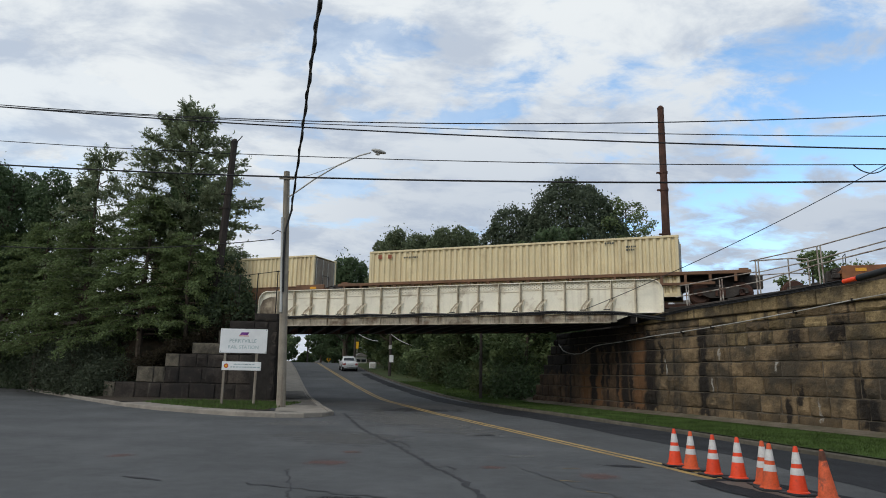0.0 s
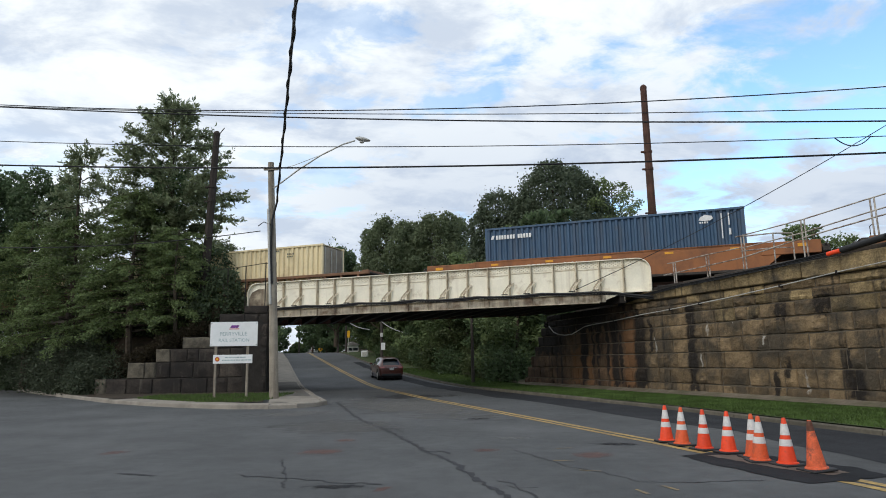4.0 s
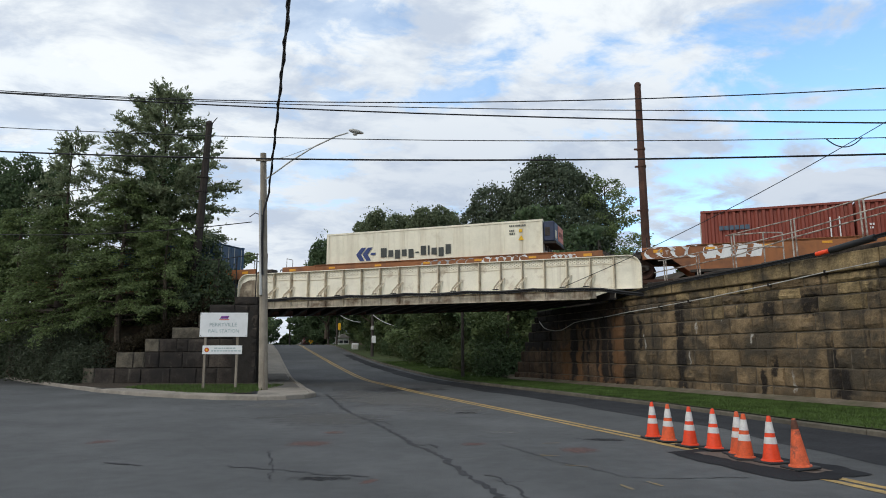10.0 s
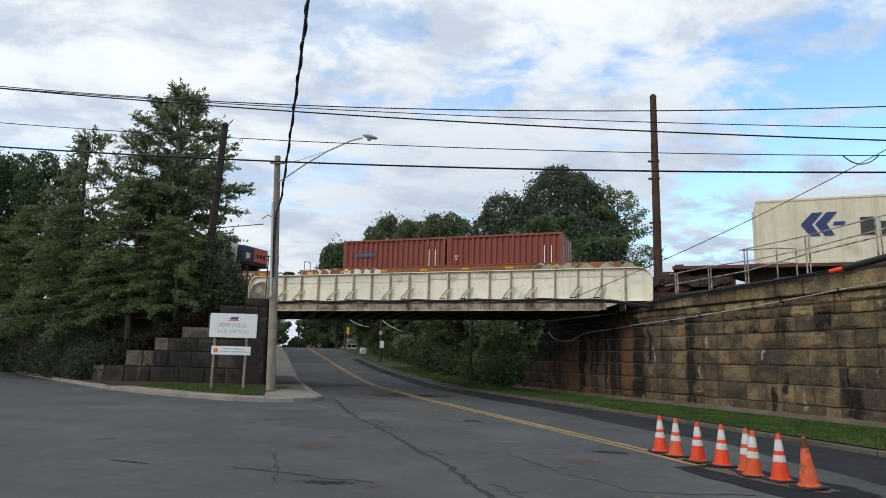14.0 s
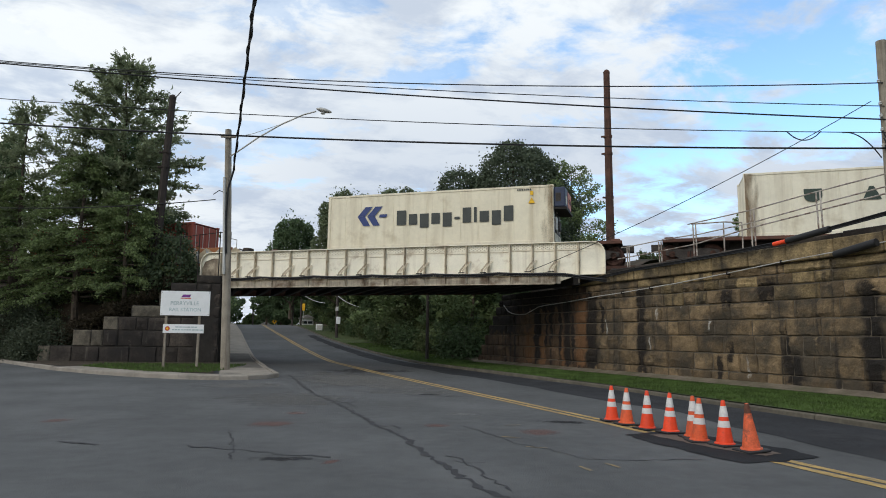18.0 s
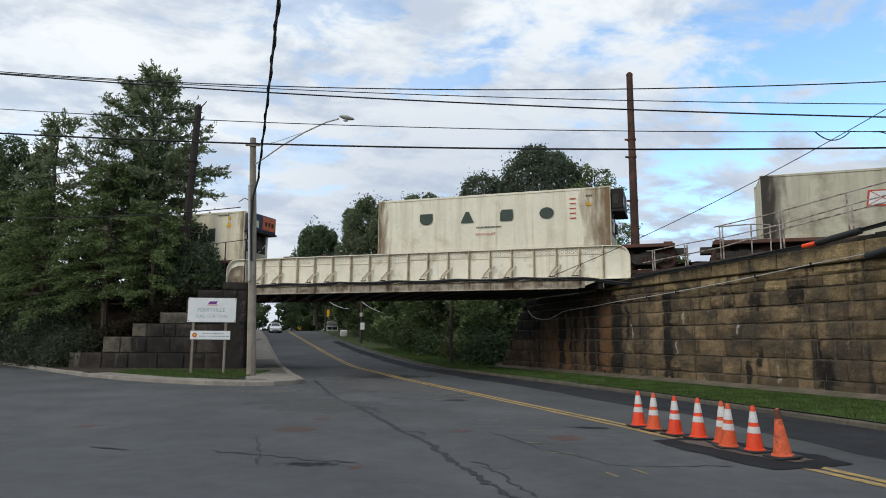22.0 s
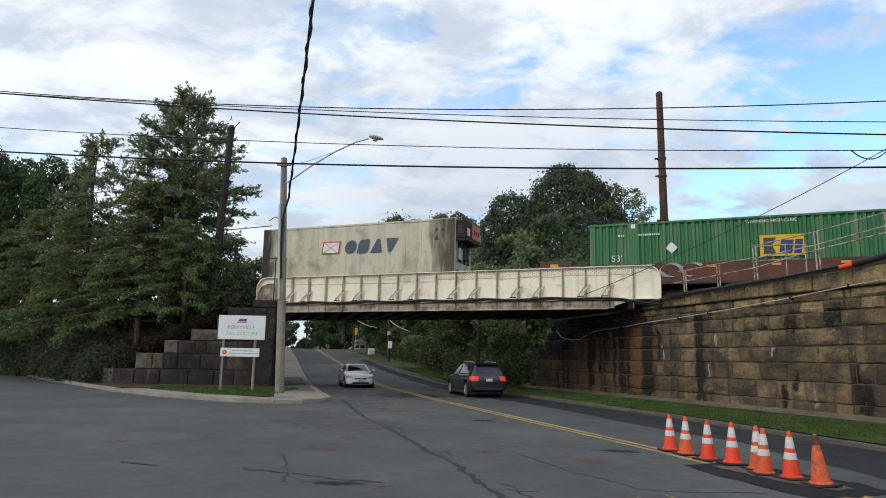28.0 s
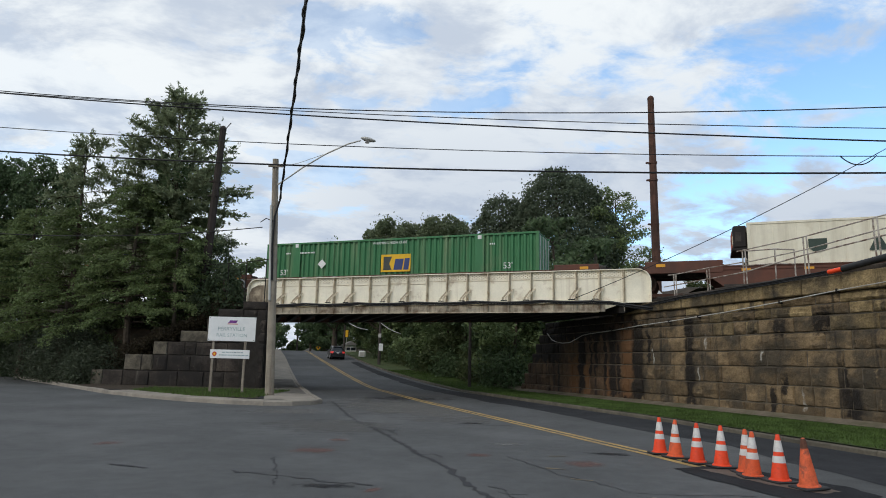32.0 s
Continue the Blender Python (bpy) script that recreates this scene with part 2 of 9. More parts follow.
FRIEZE = mat("pale_frieze_sandstone", (0.23, 0.168, 0.085), 0.92, vary=0.5, scale=1.8, dirt=(0.055, 0.045, 0.032), dirt_at=(0.44, 0.62), dirt_scale=0.8, bump=1.0, bump_scale=4, bump_dist=0.11, each=0.4, streak=(0.03, 0.025, 0.02), streak_amt=0.8, streak_at=(0.55, 0.65), stretch=(5.0, 5.0, 0.5), pale=(0.33, 0.25, 0.14))
SOOT_JOINT = mat("sooty_mortar", (0.030, 0.026, 0.022), 0.95, vary=0.3, bump=0.5)
STONE_WORN = mat("worn_pale_stone", (0.125, 0.108, 0.080), 0.92, vary=0.4, scale=2.2, dirt=(0.035, 0.03, 0.025), dirt_at=(0.45, 0.6), dirt_scale=1.2, bump=0.9, bump_scale=6, each=0.3)
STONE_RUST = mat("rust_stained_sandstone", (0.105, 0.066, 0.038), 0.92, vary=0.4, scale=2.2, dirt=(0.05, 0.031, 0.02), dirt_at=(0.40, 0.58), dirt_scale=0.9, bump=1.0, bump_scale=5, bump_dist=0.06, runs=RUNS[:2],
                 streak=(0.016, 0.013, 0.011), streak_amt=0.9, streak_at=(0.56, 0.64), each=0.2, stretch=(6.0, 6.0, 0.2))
STONE_DARK = mat("sooty_stone", (0.044, 0.035, 0.028), 0.9, streak=(0.12, 0.105, 0.085), streak_amt=0.6, streak_at=(0.6, 0.7), stretch=(7.0, 7.0, 0.3), pale=(0.10, 0.088, 0.07), vary=0.5, scale=1.3, dirt=(0.015, 0.013, 0.012), dirt_at=(0.42, 0.6), dirt_scale=0.6, bump=0.9, bump_scale=7, each=0.35)
MORTAR = mat("mortar", (0.12, 0.10, 0.075), 0.95, vary=0.3, bump=0.6)
GIRDER = mat("cream_girder_paint", (0.88, 0.82, 0.66), 0.6, vary=0.07, scale=1.5, dirt=(0.36, 0.25, 0.15), dirt_at=(0.56, 0.78), dirt_scale=1.4, bump=0.12, bump_scale=8,
             streak=(0.34, 0.24, 0.15), streak_amt=0.3, streak_at=(0.57, 0.72), stretch=(7, 7, 0.4))
GIRDER_LOW = mat("stained_girder_paint", (0.64, 0.56, 0.43), 0.7, vary=0.15, scale=2, dirt=(0.20, 0.12, 0.07), dirt_at=(0.46, 0.64), dirt_scale=1.8, bump=0.2, streak=(0.16, 0.09, 0.05), streak_amt=0.6)
GIRDER_END = mat("grimy_girder_paint", (0.36, 0.30, 0.215), 0.75, vary=0.3, scale=1.5, dirt=(0.09, 0.065, 0.045), dirt_at=(0.42, 0.60), dirt_scale=1.2, bump=0.25, streak=(0.10, 0.06, 0.04), streak_amt=0.7)
MAST = mat("dark_sooty_mast", (0.032, 0.024, 0.020), 0.8, 0.1, vary=0.3, scale=2, bump=0.3)
STIFF = mat("stained_stiffener_paint", (0.60, 0.52, 0.385), 0.65, vary=0.15, scale=3, dirt=(0.30, 0.19, 0.10), dirt_at=(0.52, 0.7), dirt_scale=2.5, bump=0.15)
BRACKET = mat("shadow_toned_bracket", (0.40, 0.335, 0.235), 0.7, 0.1, vary=0.3, scale=4, bump=0.2)
RUST = mat("rusty_steel", (0.085, 0.042, 0.030), 0.85, 0.1, vary=0.4, scale=2, dirt=(0.05, 0.03, 0.022), dirt_at=(0.45, 0.65), bump=0.3)
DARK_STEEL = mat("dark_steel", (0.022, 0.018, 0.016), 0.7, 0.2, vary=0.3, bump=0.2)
KERB_DIRT = mat("dirty_kerb", (0.105, 0.092, 0.070), 0.9, vary=0.3, scale=1.5, dirt=(0.07, 0.065, 0.05), dirt_at=(0.46, 0.66), dirt_scale=1.4, bump=0.4)
GALV = mat("galvanised", (0.50, 0.49, 0.455), 0.55, 0.3, vary=0.15, dirt=(0.22, 0.15, 0.10), dirt_at=(0.55, 0.7), dirt_scale=3)
RUBBER = mat("black_rubber", (0.018, 0.018, 0.019), 0.6, vary=0.2, bump=0.1)
WOODPOLE = mat("weathered_pole", (0.27, 0.235, 0.185), 0.85, vary=0.2, scale=3, bump=0.5, bump_scale=25, streak=(0.13, 0.10, 0.075), streak_amt=0.7, stretch=(22, 22, 0.7))
DARKWOOD = mat("dark_pole", (0.055, 0.046, 0.04), 0.9, vary=0.3, bump=0.4)
BARK = mat("bark", (0.075, 0.058, 0.043), 0.95, vary=0.35, scale=5, bump=0.8, bump_scale=14)
WHITE_PAINT = mat("white_sign", (0.74, 0.75, 0.74), 0.5, vary=0.05, dirt=(0.5, 0.49, 0.46), dirt_at=(0.62, 0.8), bump=0)
PURPLE = mat("purple_ink", (0.16, 0.04, 0.22), 0.6, bump=0)
GREY_INK = mat("grey_ink", (0.33, 0.42, 0.42), 0.6, bump=0)
BLACK_INK = mat("black_ink", (0.05, 0.05, 0.05), 0.6, bump=0)
CONE_RED = mat("cone_orange", (0.76, 0.062, 0.016), 0.5, vary=0.12, scale=8, dirt=(0.32, 0.06, 0.03), dirt_at=(0.58, 0.75), dirt_scale=9, each=0.12, local=True, bump=0)
CONE_OLD = mat("faded_cone_orange", (0.66, 0.12, 0.045), 0.6, vary=0.3, scale=8, dirt=(0.09, 0.06, 0.05), dirt_at=(0.52, 0.66), dirt_scale=7, local=True, bump=0)
CONE_DULL = mat("dull_cone_orange", (0.66, 0.10, 0.03), 0.6, vary=0.2, scale=8, dirt=(0.25, 0.07, 0.04), dirt_at=(0.5, 0.68), dirt_scale=8, each=0.15, local=True, bump=0)
CONE_WHITE = mat("cone_collar", (0.60, 0.585, 0.56), 0.45, vary=0.12, scale=9, dirt=(0.40, 0.35, 0.30), dirt_at=(0.54, 0.7), dirt_scale=8, local=True, bump=0)
WIRE = mat("wire_black", (0.012, 0.012, 0.013), 0.6, bump=0)


def leaf_mat(name, color, vary=0.35):
    m = bpy.data.materials.new(name)
    m.use_nodes = True
    nt = m.node_tree
    N, L = nt.nodes.new, nt.links.new
    b = nt.nodes["Principled BSDF"]
    b.inputs["Roughness"].default_value = 0.6
    b.inputs["Specular IOR Level"].default_value = 0.25
    geo = N("ShaderNodeNewGeometry")
    n = N("ShaderNodeTexNoise"); n.inputs["Scale"].default_value = 0.7; n.inputs["Detail"].default_value = 3.0
    L(geo.outputs["Position"], n.inputs["Vector"])
    a = N("ShaderNodeMath"); a.operation = "ADD"; L(n.outputs["Fac"], a.inputs[0]); L(geo.outputs["Random Per Island"], a.inputs[1])
    r = N("ShaderNodeMapRange"); r.inputs["From Min"].default_value, r.inputs["From Max"].default_value = 0.3, 1.5
    r.inputs["To Min"].default_value, r.inputs["To Max"].default_value = 1 - vary, 1 + vary * 1.5
    L(a.outputs[0], r.inputs["Value"])
    sc = N("ShaderNodeVectorMath"); sc.operation = "SCALE"; sc.inputs[0].default_value = color; L(r.outputs[0], sc.inputs["Scale"])
    L(sc.outputs[0], b.inputs["Base Color"])
    tr = N("ShaderNodeBsdfTranslucent"); L(sc.outputs[0], tr.inputs[0])
    mx = N("ShaderNodeMixShader"); mx.inputs[0].default_value = 0.4
    L(b.outputs[0], mx.inputs[1]); L(tr.outputs[0], mx.inputs[2])
    L(mx.outputs[0], nt.nodes["Material Output"].inputs[0])
    return m


LEAF_MID = leaf_mat("leaf_mid", (0.152, 0.198, 0.086))
LEAF_OAK = leaf_mat("leaf_oak", (0.180, 0.210, 0.118))
LEAF_FAR = leaf_mat("leaf_far", (0.142, 0.172, 0.094), 0.3)
LEAF_LITTER = leaf_mat("leaf_litter", (0.050, 0.040, 0.024), 0.5)
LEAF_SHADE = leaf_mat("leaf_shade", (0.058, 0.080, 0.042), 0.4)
LEAF_FROND = leaf_mat("leaf_frond", (0.110, 0.146, 0.056), 0.5)
LEAF_VINE = leaf_mat("leaf_vine", (0.096, 0.120, 0.076), 0.25)
LEAF_DARK = leaf_mat("leaf_dark", (0.084, 0.122, 0.058))
LEAF_OLIVE = leaf_mat("leaf_olive", (0.075, 0.095, 0.040))
LEAF_GREY = leaf_mat("leaf_grey", (0.066, 0.080, 0.050))

# ---- mesh tools ----


class MB:
    """Collects vertices and faces for one mesh."""

    def __init__(self):
        self.v, self.f = [], []

    def add(self, verts, faces):
        o = len(self.v)
        self.v += [tuple(p) for p in verts]
        self.f += [tuple(i + o for i in f) for f in faces]
        return self

    def box(self, x0, x1, y0, y1, z0, z1, m=None):
        p = [Vector((x, y, z)) for z in (z0, z1) for y in (y0, y1) for x in (x0, x1)]
        if m:
            p = [m @ q for q in p]
        return self.add(p, [(0, 2, 3, 1), (4, 5, 7, 6), (0, 1, 5, 4), (2, 6, 7, 3), (0, 4, 6, 2), (1, 3, 7, 5)])

    def cbox(self, x0, x1, y0, y1, z0, z1, c=0.02, m=None):
        """A box with chamfered edges."""
        X, Y, Z = (x0, x1), (y0, y1), (z0, z1)
        p, ids = [], {}
        for i in range(2):
            for j in range(2):
                for k in range(2):
                    dx, dy, dz = (c if i == 0 else -c), (c if j == 0 else -c), (c if k == 0 else -c)
                    for ax, q in enumerate(((X[i], Y[j] + dy, Z[k] + dz), (X[i] + dx, Y[j], Z[k] + dz), (X[i] + dx, Y[j] + dy, Z[k]))):
                        ids[i, j, k, ax] = len(p)
                        p.append(Vector(q))
        f = []
        for i in range(2):
            q = [ids[i, j, k, 0] for j, k in ((0, 0), (1, 0), (1, 1), (0, 1))]
            f.append(q if i else q[::-1])
            q = [ids[j, i, k, 1] for j, k in ((0, 0), (1, 0), (1, 1), (0, 1))]
            f.append(q[::-1] if i else q)
            q = [ids[j, k, i, 2] for j, k in ((0, 0), (1, 0), (1, 1), (0, 1))]
            f.append(q if i else q[::-1])
        for a in range(2):
            for b in range(2):
                f.append([ids[0, a, b, 1], ids[1, a, b, 1], ids[1, a, b, 2], ids[0, a, b, 2]])
                f.append([ids[a, 0, b, 0], ids[a, 1, b, 0], ids[a, 1, b, 2], ids[a, 0, b, 2]])
                f.append([ids[a, b, 0, 0], ids[a, b, 1, 0], ids[a, b, 1, 1], ids[a, b, 0, 1]])
                for c2 in range(2):
                    f.append([ids[a, b, c2, 0], ids[a, b, c2, 1], ids[a, b, c2, 2]])
        if m:
            p = [m @ q for q in p]
        return self.add(p, f)

    def tube(self, pts, r, n=8, r1=None, cap=True):
        pts = [Vector(p) for p in pts]
        r1 = r if r1 is None else r1
        rings, vs, fs = [], [], []
        for i, p in enumerate(pts):
            d = (pts[min(i + 1, len(pts) - 1)] - pts[max(i - 1, 0)]).normalized()
            a = d.cross(Vector((0, 0, 1)) if abs(d.z) < 0.95 else Vector((1, 0, 0))).normalized()
            b = d.cross(a)
            rr = r + (r1 - r) * i / max(1, len(pts) - 1)
            for k in range(n):
                t = 2 * math.pi * k / n
                vs.append(p + (a * math.cos(t) + b * math.sin(t)) * rr)
        for i in range(len(pts) - 1):
            for k in range(n):
                fs.append((i * n + k, i * n + (k + 1) % n, (i + 1) * n + (k + 1) % n, (i + 1) * n + k))
        if cap:
            fs.append(tuple(range(n))[::-1])
            fs.append(tuple((len(pts) - 1) * n + k for k in range(n)))
        return self.add(vs, fs)

    def lathe(self, prof, n=20, m=None):
        """prof: (radius, z) from bottom to top."""
        vs = [Vector((r * math.cos(2 * math.pi * k / n), r * math.sin(2 * math.pi * k / n), z)) for r, z in prof for k in range(n)]
        fs = [(i * n + k, i * n + (k + 1) % n, (i + 1) * n + (k + 1) % n, (i + 1) * n + k) for i in range(len(prof) - 1) for k in range(n)]
        fs += [tuple(range(n))[::-1], tuple((len(prof) - 1) * n + k for k in range(n))]
        if m:
            vs = [m @ q for q in vs]
        return self.add(vs, fs)

    def prism(self, poly, y0, y1, m=None):
        """A polygon in x, z drawn out along y."""
        n = len(poly)
        vs = [Vector((x, y0, z)) for x, z in poly] + [Vector((x, y1, z)) for x, z in poly]
        fs = [tuple(range(n)), tuple(range(n, 2 * n))[::-1]] + [(k, (k + 1) % n + 0, (k + 1) % n + n, k + n)[::-1] for k in range(n)]
        if m:
            vs = [m @ q for q in vs]
        return self.add(vs, fs)

    def mesh(self, name, material, smooth=False):
        me = bpy.data.meshes.new(name)
        me.from_pydata(self.v, [], self.f)
        me.materials.append(material)
        if smooth:
            me.polygons.foreach_set("use_smooth", [True] * len(me.polygons))
            me.set_sharp_from_angle(angle=radians(smooth if smooth is not True else 40))
        me.update()
        return me


def part(name, mb, material, parent=None, label="", smooth=False):
    ob = new(name, mb.mesh(name, material, smooth) if isinstance(mb, MB) else mb)
    if parent:
        ob.parent = parent
    if label:
        ob["label"] = label
    return ob


def thing(name, m, label, category, group="", kind=""):
    e = new(name)
    e.empty_display_size = 0.2
    e.matrix_world = m
    return tagged(e, label, category, group, kind)


def struct(name, mb, material, label, category, smooth=False):
    return tagged(part(name, mb, material, None, "", smooth), label, category, "", "structure")


# rail frame: s along the track (to the right), d away from the viewer, z up
RA = radians(-22.0)
RU, RN = Vector((math.cos(RA), math.sin(RA), 0)), Vector((-math.sin(RA), math.cos(RA), 0))
RAIL = Matrix(((RU.x, RN.x, 0, 0), (RU.y, RN.y, 0, 0), (0, 0, 1, 0), (0, 0, 0, 1)))
# retaining wall frame: q along the wall towards the viewer, e into the bank, z up
WA = Vector((8.75, 31.0, 0))
WD, WE = Vector((0.3055, -0.9522, 0)), Vector((0.9522, 0.3055, 0))
WALL = Matrix(((WD.x, WE.x, 0, WA.x), (WD.y, WE.y, 0, WA.y), (0, 0, 1, 0), (0, 0, 0, 1)))
RAIL_Z = 5.05


def grade(y):
    """Height of the road surface: level, then a climb beyond the bridge."""
    k = max(0.0, y - 40.0)
    return 0.052 * (k - 4 + 4 * math.exp(-k / 4)) if y < 97 else 0.052 * 53 + 0.6 * (1 - math.exp(-(y - 97) / 12))


def curve(pts, y):
    """x on a polyline of (y, x)."""
    for (a, p), (b, q) in zip(pts, pts[1:]):
        if y <= b:
            return p + (q - p) * (y - a) / (b - a)
    return pts[-1][1]


LEFT_KERB = [(26.4, -4.25), (30, -5.1), (35.7, -6.5), (60, -12.4), (80, -17.2), (95, -21.0), (130, -30.0)]
RIGHT_KERB = [(-30, 11.2), (5, 10.1), (10, 9.4), (13.5, 8.78), (16, 8.22), (18, 7.82), (20.4, 7.33), (23.1, 6.6), (25, 6.02), (30.2, 4.55), (33.2, 3.68), (37.5, 2.5), (43.4, 0.95), (49.1, -0.8), (56.9, -3.2),
              (66.4, -5.75), (78.3, -8.55), (91.9, -11.6), (130, -21.0)]
CENTRE = [(-10, 10.0), (13.1, 4.2), (20.7, 2.07), (29.7, -0.46), (39, -2.75), (47.6, -5.0), (60, -8.2), (95, -17.0), (110, -20.6)]

# ---- ground, road, kerbs ----


def strip(name, ys, left, right, z, material, label, category, cols=6, thick=0.0):
    mb = MB()
    vs, fs = [], []
    for y in ys:
        for c in range(cols + 1):
            x = left(y) + (right(y) - left(y)) * c / cols
            vs.append((x, y, z(x, y)))
    w = cols + 1
    for i in range(len(ys) - 1):
        for c in range(cols):
            fs.append((i * w + c, i * w + c + 1, (i + 1) * w + c + 1, (i + 1) * w + c))
    mb.add(vs, fs)
    return struct(name, mb, material, label, category, True)


def frange(a, b, step):
    n = max(1, int(round((b - a) / step)))
    return [a + (b - a) * i / n for i in range(n + 1)]


struct("ground", MB().add([(-4000, -4000, -0.35), (4000, -4000, -0.35), (4000, 4000, -0.35), (-4000, 4000, -0.35)], [(0, 1, 2, 3)]), GRASS, "wide green ground under everything", "ground")
strip("land", frange(-60, 100, 4) + frange(110, 900, 60), lambda y: -400, lambda y: 400, lambda x, y: grade(y) - 0.12, GRASS, "grassy land rising gently beyond the bridge", "ground", 40)
strip("road", frange(-40, 40, 4) + frange(42, 125, 2), lambda y: -75 if y < 47 else curve(LEFT_KERB, y) - 0.3, lambda y: curve(RIGHT_KERB, y) + 0.3,
      lambda x, y: grade(y), ASPHALT, "worn grey asphalt road and side street junction", "road", 12)


def along(pts, off):
    """Offset of a plan polyline to its left."""
    out = []
    for i, p in enumerate(pts):
        a, b = Vector(pts[max(0, i - 1)]), Vector(pts[min(len(pts) - 1, i + 1)])
        d = (b - a).normalized()
        out.append((p[0] - d.y * off, p[1] + d.x * off))
    return out


def dense(pts, step):
    out = [Vector(pts[0])]
    for a, b in zip(pts, pts[1:]):
        a, b = Vector(a), Vector(b)
        n = max(1, int((b - a).length / step))
        out += [a + (b - a) * i / n for i in range(1, n + 1)]
    return [tuple(p) for p in out]


def kerb_run(name, pts, h, w, label, material, n_max=60):
    """A kerb of separate stones along a plan line; its body lies to the line's left."""
    root = thing(name, Matrix(), label, "kerb", "", "structure")
    stones = dense(pts, 2.4)
    rnd = random.Random(5)
    for a, b in zip(stones, stones[1:]):
        a, b = Vector((*a, 0)), Vector((*b, 0))
        d = (b - a).normalized()
        nrm = Vector((-d.y, d.x, 0))
        g = 0.008
        za, zb = grade(a.y), grade(b.y)
        hh = h + rnd.uniform(-0.012, 0.012)
        p = []
        for base, zz, k in ((a, za, g), (b, zb, -g)):
            o = base + d * k
            for off, z in ((0.0, -0.1), (0.015, hh - 0.03), (0.045, hh), (w, hh), (w, -0.1)):
                q = o + nrm * off
                p.append((q.x, q.y, zz + z))
        f = [(i, i + 1, i + 6, i + 5) for i in range(4)] + [(4, 3, 2, 1, 0), (5, 6, 7, 8, 9)]
        part("kerb_stone", MB().add(p, f), material, root)
    return root


# left block: corner kerb from the side street round to the main road
KERB_L = [(-60.0, 82.5), (-42.0, 62.0), (-32.3, 50.6), (-21.0, 37.9), (-14.2, 29.9), (-11.4, 27.3), (-9.3, 25.75), (-7.4, 24.65), (-5.9, 24.3), (-4.95, 24.6), (-4.4, 25.25), (-4.15, 26.4)]
KERB_L2 = [(x, y) for y, x in LEFT_KERB]
kerb_run("kerb_left", KERB_L + KERB_L2[1:], 0.16, 0.2, "pale worn concrete kerb round the street corner", CONCRETE)
kerb_run("kerb_right", [(x, y) for y, x in reversed(RIGHT_KERB)], 0.12, 0.09, "low dirty concrete kerb along the grass verge", KERB_DIRT)


def slab(name, outer, inner, z, material, label, category, z2=None):
    """A raised strip between two plan lines of equal count."""
    mb = MB()
    vs = [(x, y, grade(y) + z) for x, y in outer] + [(x, y, grade(y) + (z if z2 is None else z2)) for x, y in inner]
    n = len(outer)
    mb.add(vs, [(i, i + 1, n + i + 1, n + i) for i in range(n - 1)])
    return struct(name, mb, material, label, category)


side = dense(KERB_L, 1.5)
paved = [p for p in side if p[0] > -14.6]
slab("pavement_corner", along(paved, 0.19), along(paved, 1.2), 0.148, CONCRETE, "pale concrete pavement round the corner", "pavement")
main = dense(KERB_L2, 1.5)
slab("pavement_main", along(main, 0.15), along(main, 2.1), 0.134, CONCRETE, "concrete pavement running under the bridge", "pavement")
front = [p for p in along(side, 0.18) if p[0] < -14.6] + [p for p in along(paved, 1.17) if p[0] < -7.6]
edge_pts = front + [(-6.6, 26.3), (-7.5, 30.0), (-8.9, 36.6), (-20.0, 52.0), (-48.0, 84.0)]
struct("verge_left", MB().add([(x, y, 0.14) for x, y in edge_pts], [tuple(range(len(edge_pts)))]), SOIL, "bare earth and leaf litter behind the pavement", "ground")
FOOT = mat("dirty_strip", (0.165, 0.135, 0.10), 0.9, vary=0.3, scale=2, dirt=(0.08, 0.075, 0.04), dirt_at=(0.45, 0.65), bump=0.4)
rk = dense([(x, y) for y, x in RIGHT_KERB], 1.5)
wall_line = []
for x, y in rk:
    q = (31.0 - y) / 0.9522
    wx = 8.75 + 0.3055 * q if y < 41 else x + 4.5
    wall_line.append((max(wx, x + 1.0), y))
slab("verge_right", [(x + 0.14, y) for x, y in rk], [(x - 0.48, y) for x, y in wall_line], 0.13, GRASS, "mown green grass verge beside the stone wall", "ground")
slab("wall_foot_path", [(x - 0.62, y) for x, y in wall_line], [(x + 0.1, y) for x, y in wall_line], 0.155, FOOT, "narrow dirty concrete strip at the wall's foot", "pavement", 0.29)


def blades(name, spots, label, h0, h1, material, seed):
    rng = np.random.default_rng(seed)
    p = np.array(spots)
    n = len(p)
    a = rng.uniform(0, 2 * np.pi, n)
    h = rng.uniform(h0, h1, n)
    w = rng.uniform(0.007, 0.017, n)
    lean = rng.uniform(-0.06, 0.06, (n, 2))
    v = np.empty((n, 3, 3))
    dx, dy = np.cos(a) * w, np.sin(a) * w
    v[:, 0] = p - np.stack([dx, dy, np.zeros(n)], 1)
    v[:, 1] = p + np.stack([dx, dy, np.zeros(n)], 1)
    v[:, 2] = p + np.stack([lean[:, 0], lean[:, 1], h], 1)
    me = bpy.data.meshes.new(name)
    me.vertices.add(3 * n); me.loops.add(3 * n); me.polygons.add(n)
    me.vertices.foreach_set("co", v.ravel())
    me.loops.foreach_set("vertex_index", np.arange(3 * n))
    me.polygons.foreach_set("loop_start", np.arange(0, 3 * n, 3))
    me.materials.append(material)
    me.update()
    me.validate()
    return tagged(new(name, me), label, "grass", "", "stuff")


